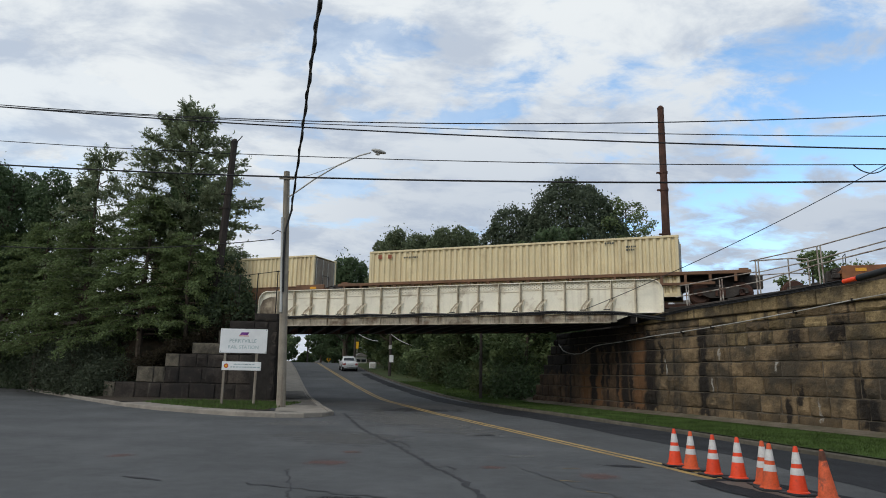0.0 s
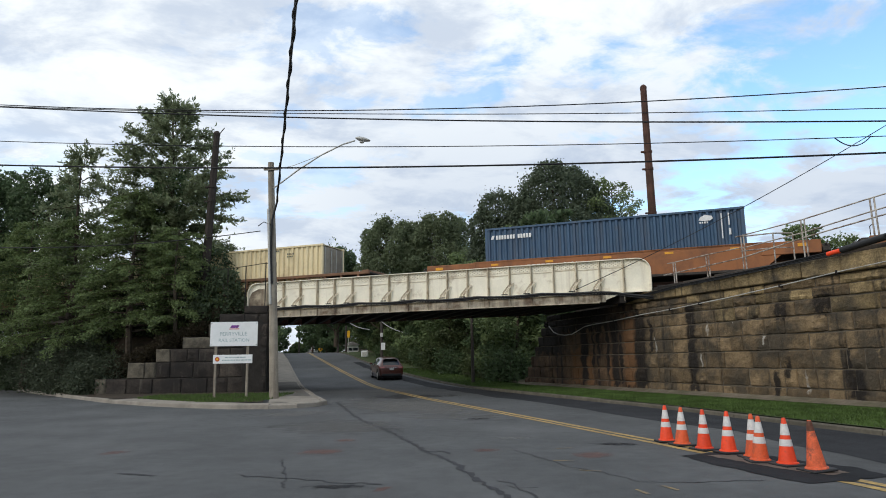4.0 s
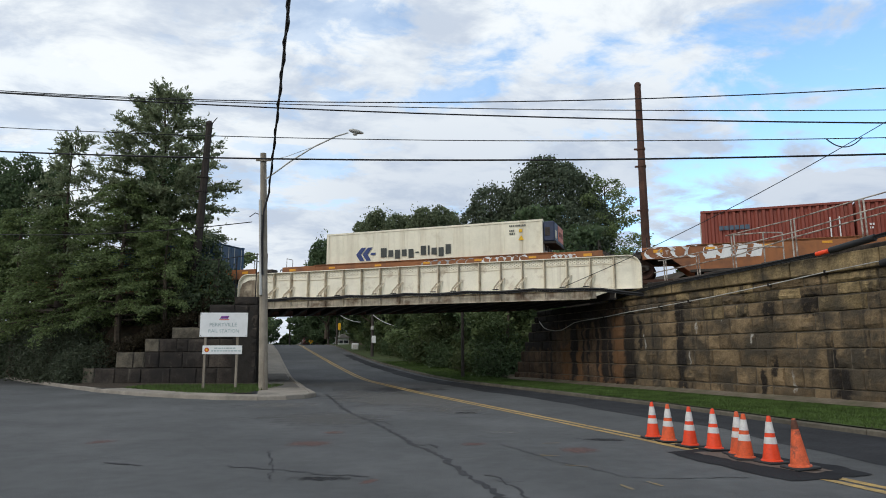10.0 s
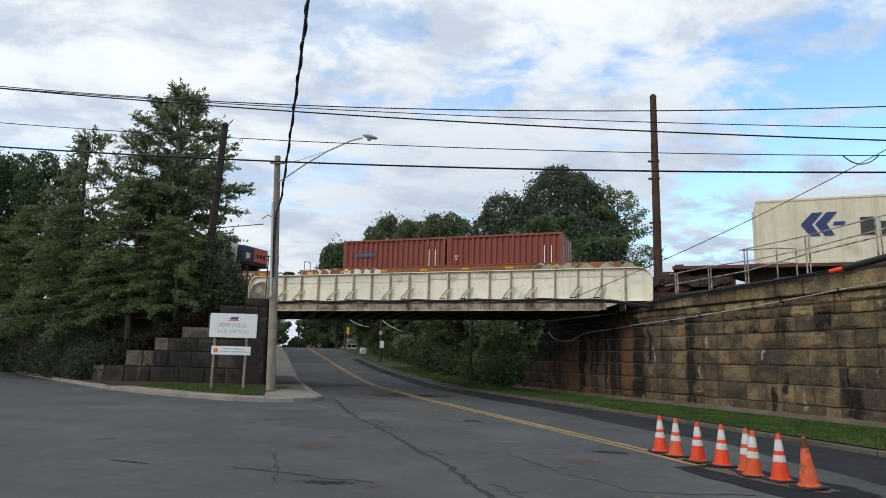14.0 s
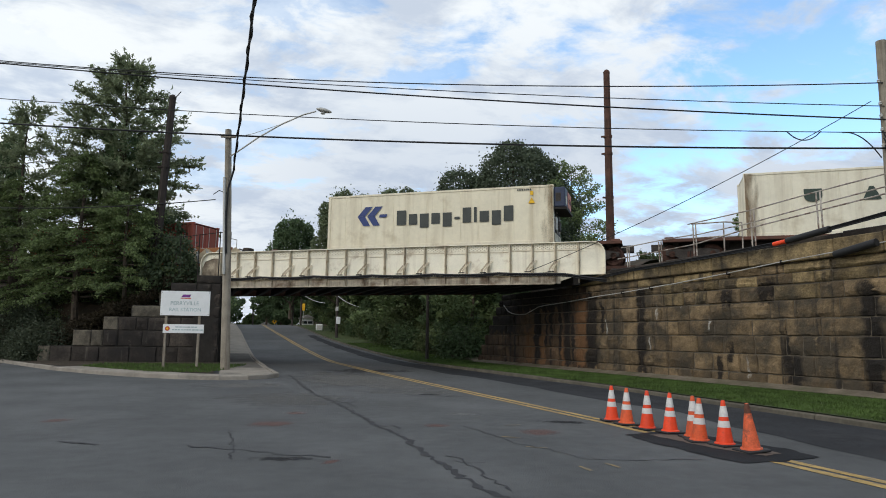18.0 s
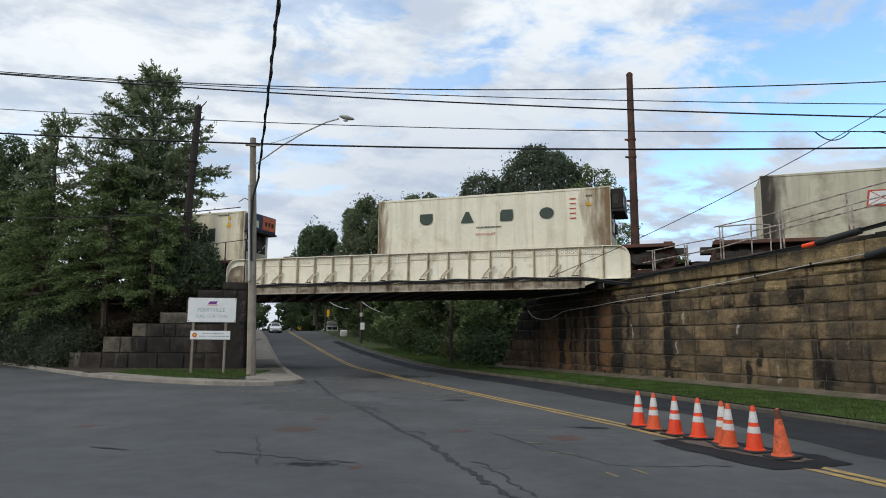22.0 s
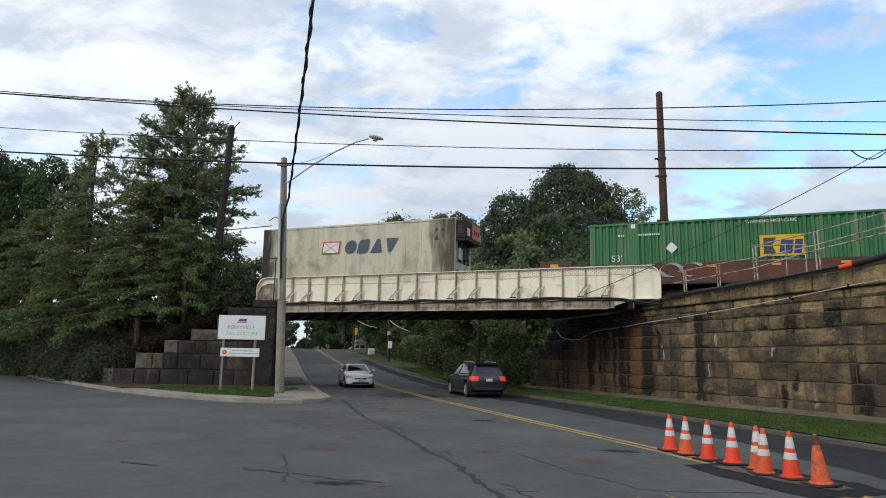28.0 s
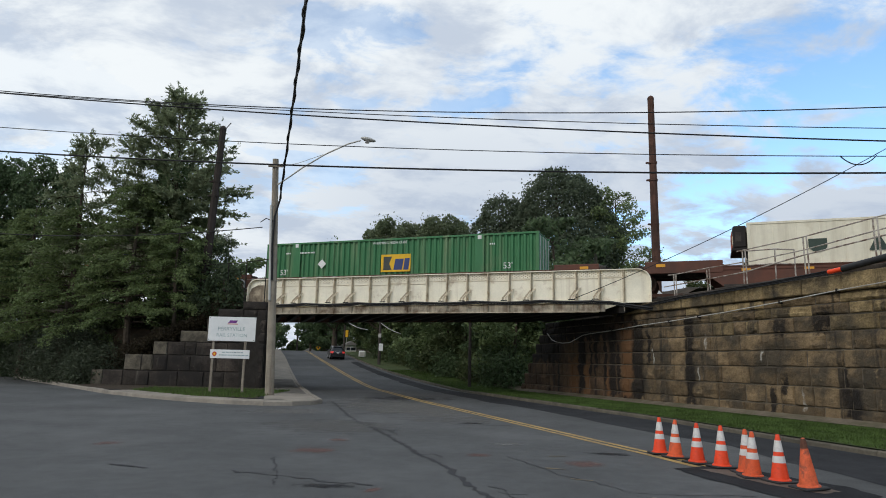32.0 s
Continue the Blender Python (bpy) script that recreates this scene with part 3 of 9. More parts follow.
rng0 = np.random.default_rng(3)
spots = []
for k in range(120000):
    y = rng0.uniform(6, 60) if k % 3 else rng0.uniform(8, 30)
    q = (31.0 - y) / 0.9522
    x0 = curve(RIGHT_KERB, y) + 0.2
    x1 = 8.75 + 0.3055 * q - 0.8 if y < 41 else x0 + 3.2
    if x1 > x0:
        spots.append((rng0.uniform(x0, x1), y, grade(y) + 0.125))
blades("grass_verge", spots, "short mown green grass on the verge", 0.03, 0.075, BLADE, 1)
spots = []
for k in range(9000):
    x = rng0.uniform(-13.4, -6.8)
    y = rng0.uniform(26.4, 33.5)
    edge = 26.5 + max(0, (-9.0 - x)) * 0.93
    if y > edge:
        spots.append((x, y, 0.135))
blades("grass_sign", spots, "green grass patch round the sign posts", 0.05, 0.14, BLADE, 2)

# ---- road markings, cracks, patches ----


def ribbon(name, pts, width, z, material, label, category="road marking", wobble=0.0, seed=1, parent=None):
    rnd = random.Random(seed)
    mb, vs = MB(), []
    for i, p in enumerate(pts):
        a, b = Vector(pts[max(0, i - 1)]), Vector(pts[min(len(pts) - 1, i + 1)])
        d = (b - a).normalized()
        w = width * (1 + rnd.uniform(-wobble, wobble)) / 2
        for sgn in (-1, 1):
            x, y = p[0] - d.y * w * sgn, p[1] + d.x * w * sgn
            vs.append((x, y, grade(y) + z))
    mb.add(vs, [(2 * i, 2 * i + 2, 2 * i + 3, 2 * i + 1) for i in range(len(pts) - 1)])
    return struct(name, mb, material, label, category)


cl = dense([(x, y) for y, x in CENTRE], 1.0)
ribbon("centre_line", along(cl, 0.12), 0.145, 0.006, YELLOW, "faded yellow centre line on the road", wobble=0.15)
ribbon("centre_line", along(cl, -0.12), 0.145, 0.006, YELLOW, "faded yellow centre line on the road", wobble=0.15, seed=3)


def crack(pts, width, seed, label="dark tar-filled crack in the asphalt"):
    rnd = random.Random(seed)
    fine = dense(pts, 0.13)
    fine = [(x + rnd.gauss(0, 0.028), y + rnd.gauss(0, 0.035)) for x, y in fine]
    return ribbon("road_crack", fine, width, 0.005, TAR, label, "crack", wobble=0.75, seed=seed)


crack([(-3.95, 27.6), (-3.4, 25.2), (-3.0, 23.1), (-2.45, 20.6), (-1.97, 18.76), (-1.36, 16.88), (-0.84, 15.01), (-0.41, 13.33), (-0.23, 12.43)], 0.075, 11)
crack([(-0.23, 12.43), (0.07, 11.72), (0.28, 10.79), (0.43, 10.1), (0.55, 9.32), (0.75, 8.55), (1.0, 7.4), (1.3, 6.5)], 0.08, 18)
crack([(-1.3, 16.9), (-1.0, 16.6), (-0.72, 15.6)], 0.05, 19)
crack([(-0.2, 12.4), (0.1, 12.35), (0.22, 12.0)], 0.05, 20)
crack([(0.83, 9.3), (0.95, 9.2), (1.02, 8.81), (1.09, 8.38), (1.12, 7.99), (1.3, 7.2)], 0.03, 12)
crack([(0.86, 8.9), (1.02, 8.81), (1.25, 8.75)], 0.02, 21)
crack([(-2.86, 10.15), (-2.3, 9.9), (-1.96, 9.77), (-1.51, 9.5), (-1.18, 9.36), (-0.71, 9.24)], 0.055, 13)
crack([(-2.6, 11.66), (-2.35, 10.7), (-2.15, 9.8), (-1.98, 9.08)], 0.02, 14)
crack([(1.38, 12.32), (1.56, 11.75), (1.98, 10.44), (2.33, 9.8), (2.67, 9.07), (3.15, 8.95), (4.26, 9.05)], 0.02, 15)
crack([(-4.79, 10.53), (-4.5, 10.4), (-4.13, 10.23)], 0.07, 16)
crack([(2.2, 18.6), (1.4, 18.3), (0.6, 18.5)], 0.03, 17)


def blotch(name, cx, cy, rx, ry, rot, z, material, label, category, seed, n=32, rough=0.0):
    """A worn film on the asphalt, a unit disc laid out to its size."""
    vs = [(1.3 * math.cos(2 * math.pi * k / n), 1.3 * math.sin(2 * math.pi * k / n), 0) for k in range(n)]
    ob = struct(name, MB().add(vs, [tuple(range(n))]), material, label, category)
    ob.matrix_world = pose(cx, cy, grade(cy) + z, 0, 0, rot) @ Matrix.Diagonal((rx, ry, 1, 1))
    return ob


def outline_patch(name, pts, z, material, label):
    """A flat patch with a ragged edge along a closed plan line."""
    rnd = random.Random(9)
    edge = dense(pts + pts[:1], 0.12)[:-1]
    vs = [(x + rnd.gauss(0, 0.018), y + rnd.gauss(0, 0.025), z) for x, y in edge]
    return struct(name, MB().add(vs, [tuple(range(len(vs)))]), material, label, "road patch")


outline_patch("asphalt_patch", [(3.98, 11.25), (4.8, 11.7), (5.3, 11.3), (5.6, 10.4), (5.95, 9.9), (6.0, 9.15), (5.36, 8.84), (4.65, 8.73), (4.45, 9.2), (4.3, 9.75), (4.1, 10.4)], 0.0085, ASPHALT_DARK, "fresh dark asphalt patch under the cones")
outline_patch("asphalt_patch", [(4.4, 11.23), (4.84, 11.25), (5.05, 10.34), (5.5, 9.75), (5.6, 9.41), (5.26, 9.23), (4.95, 9.65), (4.72, 10.25), (4.5, 10.88)], 0.0125, mat("patch_brown", (0.105, 0.078, 0.062), 0.85, vary=0.3), "brownish bare strip under the cones")
rk2 = [(x, y) for x, y in dense([(x, y) for y, x in RIGHT_KERB], 1.0) if 0 < y < 75]
rnd_p = random.Random(6)
inner = []
for x, y in rk2:
    w = np.interp(y, [0, 8, 12, 15, 18, 21, 26, 29, 36, 46, 75], [3.0, 2.9, 2.6, 2.0, 2.4, 2.3, 1.9, 2.2, 1.8, 1.7, 1.3]) + rnd_p.uniform(-0.12, 0.12)
    inner.append((x - w, y))
slab("resurfaced_lane", inner, [(x - np.interp(y, [0, 36, 46, 75], [0.02, 0.02, 0.5, 0.5]), y) for x, y in rk2], 0.004, LANE_DARK, "dark resurfaced asphalt strip along the kerb", "road patch")
# darker strip laid over the pavement, the bridge's shade put into its colour
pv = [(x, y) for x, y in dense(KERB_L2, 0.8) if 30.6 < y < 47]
slab("pavement_dark", [(x - 0.3, y) for x, y in pv], [(x - 2.05, y) for x, y in pv], 0.139, mat("shaded_pavement", (0.115, 0.105, 0.09), 0.9, vary=0.3, scale=1.5), "darker pavement under the bridge, shade painted in its colour", "pavement")
STAIN = film_mat("oil_stain", (0.024, 0.024, 0.026), 0.8, 7.0)
blotch("tar_or_shade_film", -1.35, 9.12, 0.55, 0.2, 4, 0.0042, STAIN, "dark stain on the asphalt", "stain", 25, rough=0.5)
blotch("tar_or_shade_film", 3.35, 12.95, 0.6, 0.3, -12, 0.0042, STAIN, "dark stain on the asphalt", "stain", 26, rough=0.5)
# dark film that paints the bridge's shade on the road
blotch("tar_or_shade_film", -1.2, 31.5, 2.6, 2.4, 10, 0.0038, film_mat("bridge_shade_film", (0.042, 0.042, 0.045), 0.6, 2.0), "bridge shade painted on the asphalt as a darker film", "stain", 27, rough=0.4)
blotch("pale_patch", -4.6, 22.0, 1.6, 1.5, 30, 0.0036, film_mat("pale_asphalt", (0.16, 0.155, 0.145), 0.5, 5.0), "pale worn asphalt near the corner", "road patch", 28, rough=0.4)
blotch("tar_or_shade_film", -4.45, 10.38, 0.42, 0.09, -24, 0.0042, STAIN, "dark stain on the asphalt", "stain", 30, rough=0.5)
blotch("tar_or_shade_film", 1.2, 18.9, 0.5, 0.3, -12, 0.0042, STAIN, "dark stain on the asphalt", "stain", 31, rough=0.5)
blotch("pale_patch", -2.6, 17.5, 2.0, 2.6, 20, 0.0034, film_mat("dusty_asphalt", (0.125, 0.122, 0.115), 0.5, 3.0), "dusty paler asphalt beside the long crack", "road patch", 32, rough=0.4)
# pale film painting the road's brighter sheen at a grazing view
blotch("pale_patch", -0.9, 25.0, 2.9, 8.0, 16, 0.0030, film_mat("sheen_pale_asphalt", (0.145, 0.14, 0.13), 0.6, 1.6), "grazing sheen painted as a pale film along the lane", "road patch", 33, rough=0.4)
blotch("pale_patch", 1.6, 14.2, 0.55, 0.35, 20, 0.0036, film_mat("pale_repair", (0.17, 0.17, 0.165), 0.55, 8.0), "small pale repair on the road", "road patch", 29, rough=0.3)
for k, (x, y, rx, ry) in enumerate([(-2.1, 12.6, 0.55, 0.5), (-1.9, 14.3, 0.3, 0.35), (-6.0, 13.0, 0.35, 0.3), (2.6, 11.6, 0.5, 0.45), (0.9, 12.4, 0.3, 0.3), (7.6, 9.6, 0.35, 0.5), (-0.7, 8.9, 0.1, 0.3)]):
    blotch("survey_mark", x, y, rx, ry, 25 * k, 0.0048, ORANGE_MARK, "worn orange utility survey paint on asphalt", "road marking", 40 + k, 18, 0.55)
for k, (x, y, a) in enumerate([(2.87, 8.61, -75), (2.46, 8.41, -78), (2.0, 11.0, -20), (2.3, 12.5, 10), (2.2, 10.0, -25)]):
    d = Vector((math.cos(radians(a)), math.sin(radians(a)))) * 0.16
    ribbon("survey_dash", [(x - d.x, y - d.y), (x, y), (x + d.x, y + d.y)], 0.05, 0.006, YELLOW_OLD, "short yellow survey dash on asphalt", wobble=0.3, seed=k)
ribbon("pavement_joint", [(-7.6, 34.6), (-6.2, 34.3)], 0.10, 0.139, WHITE_MARK, "pale painted line across the pavement", "marking")

# ---- stone walls ----
COURSES = [0.10, 0.55, 1.16, 1.76, 2.30, 2.86, 3.35, 3.70, 4.02]


def rough_stone(w, h, depth, seed, batter=0.045):
    """Quarry-faced block: a grid-fronted box, face towards -y, origin at its lower left face corner."""
    rnd = random.Random(seed)
    us = [0, 0.035, 0.16 * w, 0.34 * w, 0.5 * w, 0.67 * w, 0.85 * w, w - 0.035, w]
    ws = [0, 0.03, 0.27 * h, 0.5 * h, 0.75 * h, h - 0.03, h]
    nx, nz = len(us) - 1, len(ws) - 1
    tilt, swell = rnd.uniform(-0.02, 0.02), rnd.uniform(0.25, 1.0)
    vs, fs = [], []
    for j, z in enumerate(ws):
        for i, x in enumerate(us):
            rim = min(i, nx - i, j, nz - j)
            if rim == 0:
                y, e = 0.03 + rnd.uniform(-0.006, 0.012), 0.011
            elif rim == 1:
                y, e = -rnd.uniform(-0.004, 0.022) + tilt * (j / nz - 0.5), 0.016
            else:
                y, e = -rnd.uniform(0.1, 1.0) * batter * swell - 0.008 + tilt * (j / nz - 0.5), 0.035
            corner = i in (0, nx) and j in (0, nz)
            e = 0.0 if corner else e
            vs.append((min(w + 0.008, max(-0.008, x + rnd.uniform(-e, e))), y, min(h + 0.006, max(-0.006, z + rnd.uniform(-e, e)))))
    for j in range(nz):
        for i in range(nx):
            a = j * (nx + 1) + i
            fs.append((a, a + 1, a + nx + 2, a + nx + 1))
    o = len(vs)
    vs += [(0, depth, 0), (w, depth, 0), (w, depth, h), (0, depth, h)]
    c0, c1, c2, c3 = 0, nx, (nx + 1) * (nz + 1) - 1, (nx + 1) * nz
    fs += [(*range(c3, c2 + 1), o + 2, o + 3), tuple([o, *[j * (nx + 1) for j in range(nz + 1)], o + 3][::-1]),
           tuple([o + 1, *[j * (nx + 1) + nx for j in range(nz + 1)], o + 2])]
    return MB().add(vs, fs)


STONE_MESHES = {}


def stone_mesh(w, h, material, k):
    w, h = round(w / 0.15) * 0.15, round(h, 2)
    key = (w, h, material.name, k)
    if key not in STONE_MESHES:
        STONE_MESHES[key] = rough_stone(w - 0.024, h - 0.022, 0.3, int(w * 100) * 31 + int(h * 100) * 7 + k * 1013, 0.085).mesh("stone", material, 14)
    return STONE_MESHES[key], w


def stone_wall(name, frame_m, courses, spans, label, material, core_depth, seed, rusty=None):
    """spans(k) gives the start and end of course k along the wall."""
    rnd = random.Random(seed)
    root = thing(name, frame_m, label, "stone wall", "", "structure")
    core = MB()
    for k, (z0, z1) in enumerate(zip(courses, courses[1:])):
        a, b = spans(k)
        core.box(a, b, 0.042, core_depth, z0, z1)
        x = a - (0.0 if k % 2 else 0.45)
        while x < b - 0.05:
            w = rnd.choice((0.6, 0.75, 0.9, 1.05, 1.2, 1.35, 1.5, 1.65))
            x0, x1 = max(a, x), min(b, x + w)
            if b - x1 < 0.35:
                x1 = b
            use = rusty if rusty and (x0 < 0.7 + rnd.uniform(-0.4, 0.4) if rusty is STONE_RUST else x0 < a + 0.2 + 0.9 * (k in (1, 3)) and k < 5) else material
            if material is STONE and use is STONE and k >= 5 and x0 > 3.5 and rnd.random() < 0.5:
                use = FRIEZE
            me, ww = stone_mesh(max(0.3, x1 - x0), z1 - z0, use, rnd.randrange(4))
            st = new("stone", me)
            st.parent = root
            st.matrix_basis = Matrix.Translation((x0 + 0.007, rnd.uniform(-0.012, 0.018), z0 + 0.007)) @ Matrix.Diagonal(((x1 - x0) / ww, rnd.uniform(0.7, 1.25), rnd.uniform(0.965, 1.0), 1))
            x = x1
    part("wall_core", core, SOOT_JOINT if material is STONE_DARK else MORTAR, root)
    return root


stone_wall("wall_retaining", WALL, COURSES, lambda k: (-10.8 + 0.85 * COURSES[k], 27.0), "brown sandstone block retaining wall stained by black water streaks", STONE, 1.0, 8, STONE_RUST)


def coping():
    root = thing("wall_coping", WALL, "heavy projecting sandstone coping on the retaining wall", "stone wall", "", "structure")
    rnd = random.Random(4)
    q = -0.6
    while q < 27:
        w = rnd.uniform(1.3, 1.9)
        z = 4.40 + 0.0135 * max(0, q)
        part("coping_stone", MB().cbox(q + 0.01, q + w - 0.01, -0.14 + rnd.uniform(-0.015, 0.015), 0.9, 4.02 + 0.002, z + rnd.uniform(-0.015, 0.01), 0.03), FRIEZE, root)
        part("coping_stone", MB().cbox(q + 0.16, q + w + 0.14, 0.12 + rnd.uniform(-0.02, 0.02), 1.1, z - 0.02, z + 0.19 + rnd.uniform(-0.015, 0.01), 0.025), STONE_DARK, root)
        q += w
    return root


coping()
# stepped wing wall and left abutment
STEPS = [-0.05, 0.92, 1.74, 2.43, 3.03, 3.69, 4.22, 4.64]
STEP_X = [-17.75, -16.1, -14.65, -13.3, -11.95, -11.4, -10.1]
stone_wall("wall_wing", pose(0, 35.8, 0), STEPS, lambda k: (STEP_X[k], -8.85), "stepped dark sooty stone wing wall of the bridge", STONE_DARK, 1.2, 15, STONE_WORN)
ab_dir = math.degrees(math.atan2(12.0, -3.0))
stone_wall("wall_abutment_left", pose(-8.85, 35.8, 0, 0, 0, ab_dir), [-0.05, 0.8, 1.72, 2.4, 3.11, 3.9], lambda k: (0.05, 12.5), "dark stone bridge abutment beside the pavement", STONE_DARK, 1.2, 16)

# banks behind the walls
bank = MB()
bank.add([tuple(WALL @ Vector(p)) for p in ((-0.5, 0.9, 4.3), (27, 0.9, 4.6), (27, 120, 4.7), (-0.5, 120, 4.3), (-0.5, 0.9, 0), (27, 0.9, 0), (27, 120, 0), (-0.5, 120, 0))],
         [(0, 1, 2, 3), (4, 5, 1, 0), (5, 6, 2, 1), (7, 4, 0, 3)])
struct("bank_right", bank, BALLAST, "gravel bank behind the retaining wall", "embankment")


def height_patch(name, x0, x1, y0, y1, step, h, material, label):
    xs, ys = frange(x0, x1, step), frange(y0, y1, step)
    vs = [(x, y, h(x, y)) for y in ys for x in xs]
    w = len(xs)
    fs = [(j * w + i, j * w + i + 1, (j + 1) * w + i + 1, (j + 1) * w + i) for j in range(len(ys) - 1) for i in range(w - 1)]
    return struct(name, MB().add(vs, fs), material, label, "embankment", True)


def bank_left_h(x, y):
    d = RN.x * x + RN.y * y
    s = RU.x * x + RU.y * y
    rise = max(0.0, min(1.0, (d - 20.5) / 9.0))
    fall = max(0.0, min(1.0, (53.0 - d) / 8.0))
    kerb = (x + 14.2) * 0.73 + (y - 29.7) * 0.68
    edge = max(0.0, min(1.0, (kerb - 2.6) / 2.5)) if x < -18.5 else max(0.0, min(1.0, (y - 36.7) / 0.6))
    if x > -18.5:
        step = [1.05, 1.9, 2.6, 3.2, 3.85, 4.3, 4.5][sum(x > v for v in STEP_X[1:])] - 0.25
        rise = min(rise, (step + 0.55 * max(0.0, y - 37.0)) / 4.55)
    n = 0.25 * noise.noise((x * 0.35, y * 0.35, 2.0))
    return 0.1 + (4.55 * min(rise, fall) + n) * edge * (1.0 if x < -8.9 - 0.25 * (y - 36) - 0.8 else 0.0)


height_patch("bank_left", -90, -9.6, 33.3, 75, 0.7, lambda x, y: bank_left_h(x, y) if x < -9.9 - 0.26 * (y - 36) and (x + 14.2) * 0.73 + (y - 29.7) * 0.68 > 2.0 else -0.3, SOIL, "earth bank under trees beside the bridge")


def bank_far_h(x, y):
    k = x - (curve(RIGHT_KERB, y) + 4.0)
    n = 0.5 * noise.noise((x * 0.2, y * 0.2, 5.0))
    return grade(y) + 0.0 + max(-0.2, min(7.0, 0.55 * k + n if k > 0 else -0.2))


height_patch("bank_far", -20, 80, 43.5, 120, 1.5, bank_far_h, SOIL, "overgrown earth bank beyond the bridge")

# ---- bridge ----


def stiff(k):
    return -3.19 - 1.045 * k


def girder(near):
    """A riveted plate girder in rail coordinates."""
    d = 30.4 if near else 37.0
    g = thing("plate_girder", RAIL @ Matrix.Translation((0 if near else -5.1, 0, 0)), "cream-painted riveted steel plate girder, rust-stained at the bottom" if near else "dark riveted steel girder on the bridge's far side", "bridge girder", "bridge girders")
    out = -1 if near else 1
    L0, L1, zb, zt = -23.25, -2.02, 4.05, 5.93
    r = 0.55
    prof = [(L0, 4.46), (L0 + 1.2, 4.46), (L0 + 1.9, zb), (L1 - 2.3, zb), (L1 - 1.1, 4.46), (L1, 4.46), (L1, zt - r)]
    prof += [(L1 - r + r * math.cos(a), zt - r + r * math.sin(a)) for a in [math.pi / 2 * k / 6 for k in range(1, 7)]]
    prof += [(L0 + r - r * math.sin(a), zt - r + r * math.cos(a)) for a in [math.pi / 2 * k / 6 for k in range(0, 7)]]
    paint = GIRDER if near else RUST
    part("web_plate", MB().prism(prof, d, d + 0.03), paint, g)
    y0, y1 = sorted((d + out * 0.16, d - out * 0.14))
    fl = MB()
    pts = [(L1, 4.46), (L1, zt - r)] + [(L1 - r + r * math.cos(a), zt - r + r * math.sin(a)) for a in [math.pi / 2 * k / 6 for k in range(1, 7)]]
    pts += [(L0 + r - r * math.sin(a), zt - r + r * math.cos(a)) for a in [math.pi / 2 * k / 6 for k in range(0, 7)]] + [(L0, 4.46)]
    n = len(pts)
    cx, cz = (L0 + L1) / 2, 4.9
    inn = []
    for x, z in pts:
        inn.append((x - 0.03 * (1 if x > L1 - r else -1 if x < L0 + r else 0), z - (0.035 if z > zt - r else 0)))
    vs = [(x, y, z) for y in (y0, y1) for x, z in pts] + [(x, y, z) for y in (y0, y1) for x, z in inn]
    fs = []
    for i in range(n - 1):
        fs += [(i, i + 1, n + i + 1, n + i), (2 * n + i + 1, 2 * n + i, 3 * n + i, 3 * n + i + 1), (i + 1, i, 2 * n + i, 2 * n + i + 1), (n + i, n + i + 1, 3 * n + i + 1, 3 * n + i)]
    fl.add(vs, fs)
    part("top_flange", fl, paint, g)
    part("bottom_flange", MB().box(L0 + 1.9, L1 - 2.3, y0, y1, zb - 0.035, zb + 0.002), GIRDER_LOW if near else RUST, g, "rust-stained bottom flange")
    if near:
        part("lower_band", MB().box(L0 + 1.75, L1 - 2.0, d - 0.020, d - 0.002, zb + 0.004, 4.42), GIRDER_LOW, g, "rust-stained lower band")
        part("end_plate", MB().prism([(L0 + 0.03, 4.48), (L0 + 1.75, 4.48), (L0 + 1.75, 5.6), (L0 + 0.6, 5.6), (L0 + 0.2, 5.45), (L0 + 0.03, 5.1)], d - 0.014, d - 0.003), GIRDER_END, g, "grimy rust-streaked end plate")
        part("upper_band", MB().box(L0 + 0.6, L1 - 0.6, d - 0.016, d - 0.002, 5.62, 5.88), paint, g)
        for k in range(18):
            # cover plates end in a step that differs from panel to panel
            zs = (5.55, 5.53, 5.56, 5.52, 5.55, 5.50)[k % 6] if k < 9 else (5.46, 5.50, 5.44)[k % 3]
            part("panel_strip", MB().box(stiff(k + 1) + 0.07, stiff(k) - 0.07, d - 0.026, d - 0.0165, zs, zs + 0.028), STIFF, g)
        part("ledge_angle", MB().box(L0 + 0.1, L1 - 0.1, d - 0.13, d - 0.02, 4.43, 4.465), paint, g)
        rows = MB()
        for k in range(110):
            x = L0 + 0.75 + k * 0.18
            for j, z in enumerate((5.66, 5.72, 5.78, 5.84)):
                xx, e = x + 0.09 * (j % 2), 0.021
                rows.add([(xx - e, d - 0.017, z - e), (xx + e, d - 0.017, z - e), (xx + e, d - 0.017, z + e), (xx - e, d - 0.017, z + e), (xx, d - 0.045, z)], [(0, 1, 4), (1, 2, 4), (2, 3, 4), (3, 0, 4)])
        part("rivet_band", rows, STIFF, g)["kind"] = "stuff"
        low = MB()
        for k in range(170):
            x = L0 + 2.0 + k * 0.1
            for z in ((4.12, 4.32) if k % 2 else (4.18, 4.38)):
                low.add([(x - 0.012, d - 0.021, z - 0.012), (x + 0.012, d - 0.021, z - 0.012), (x + 0.012, d - 0.021, z + 0.012), (x - 0.012, d - 0.021, z + 0.012), (x, d - 0.034, z)], [(0, 1, 4), (1, 2, 4), (2, 3, 4), (3, 0, 4)])
        part("lower_rivet_band", low, GIRDER_LOW, g)["kind"] = "stuff"
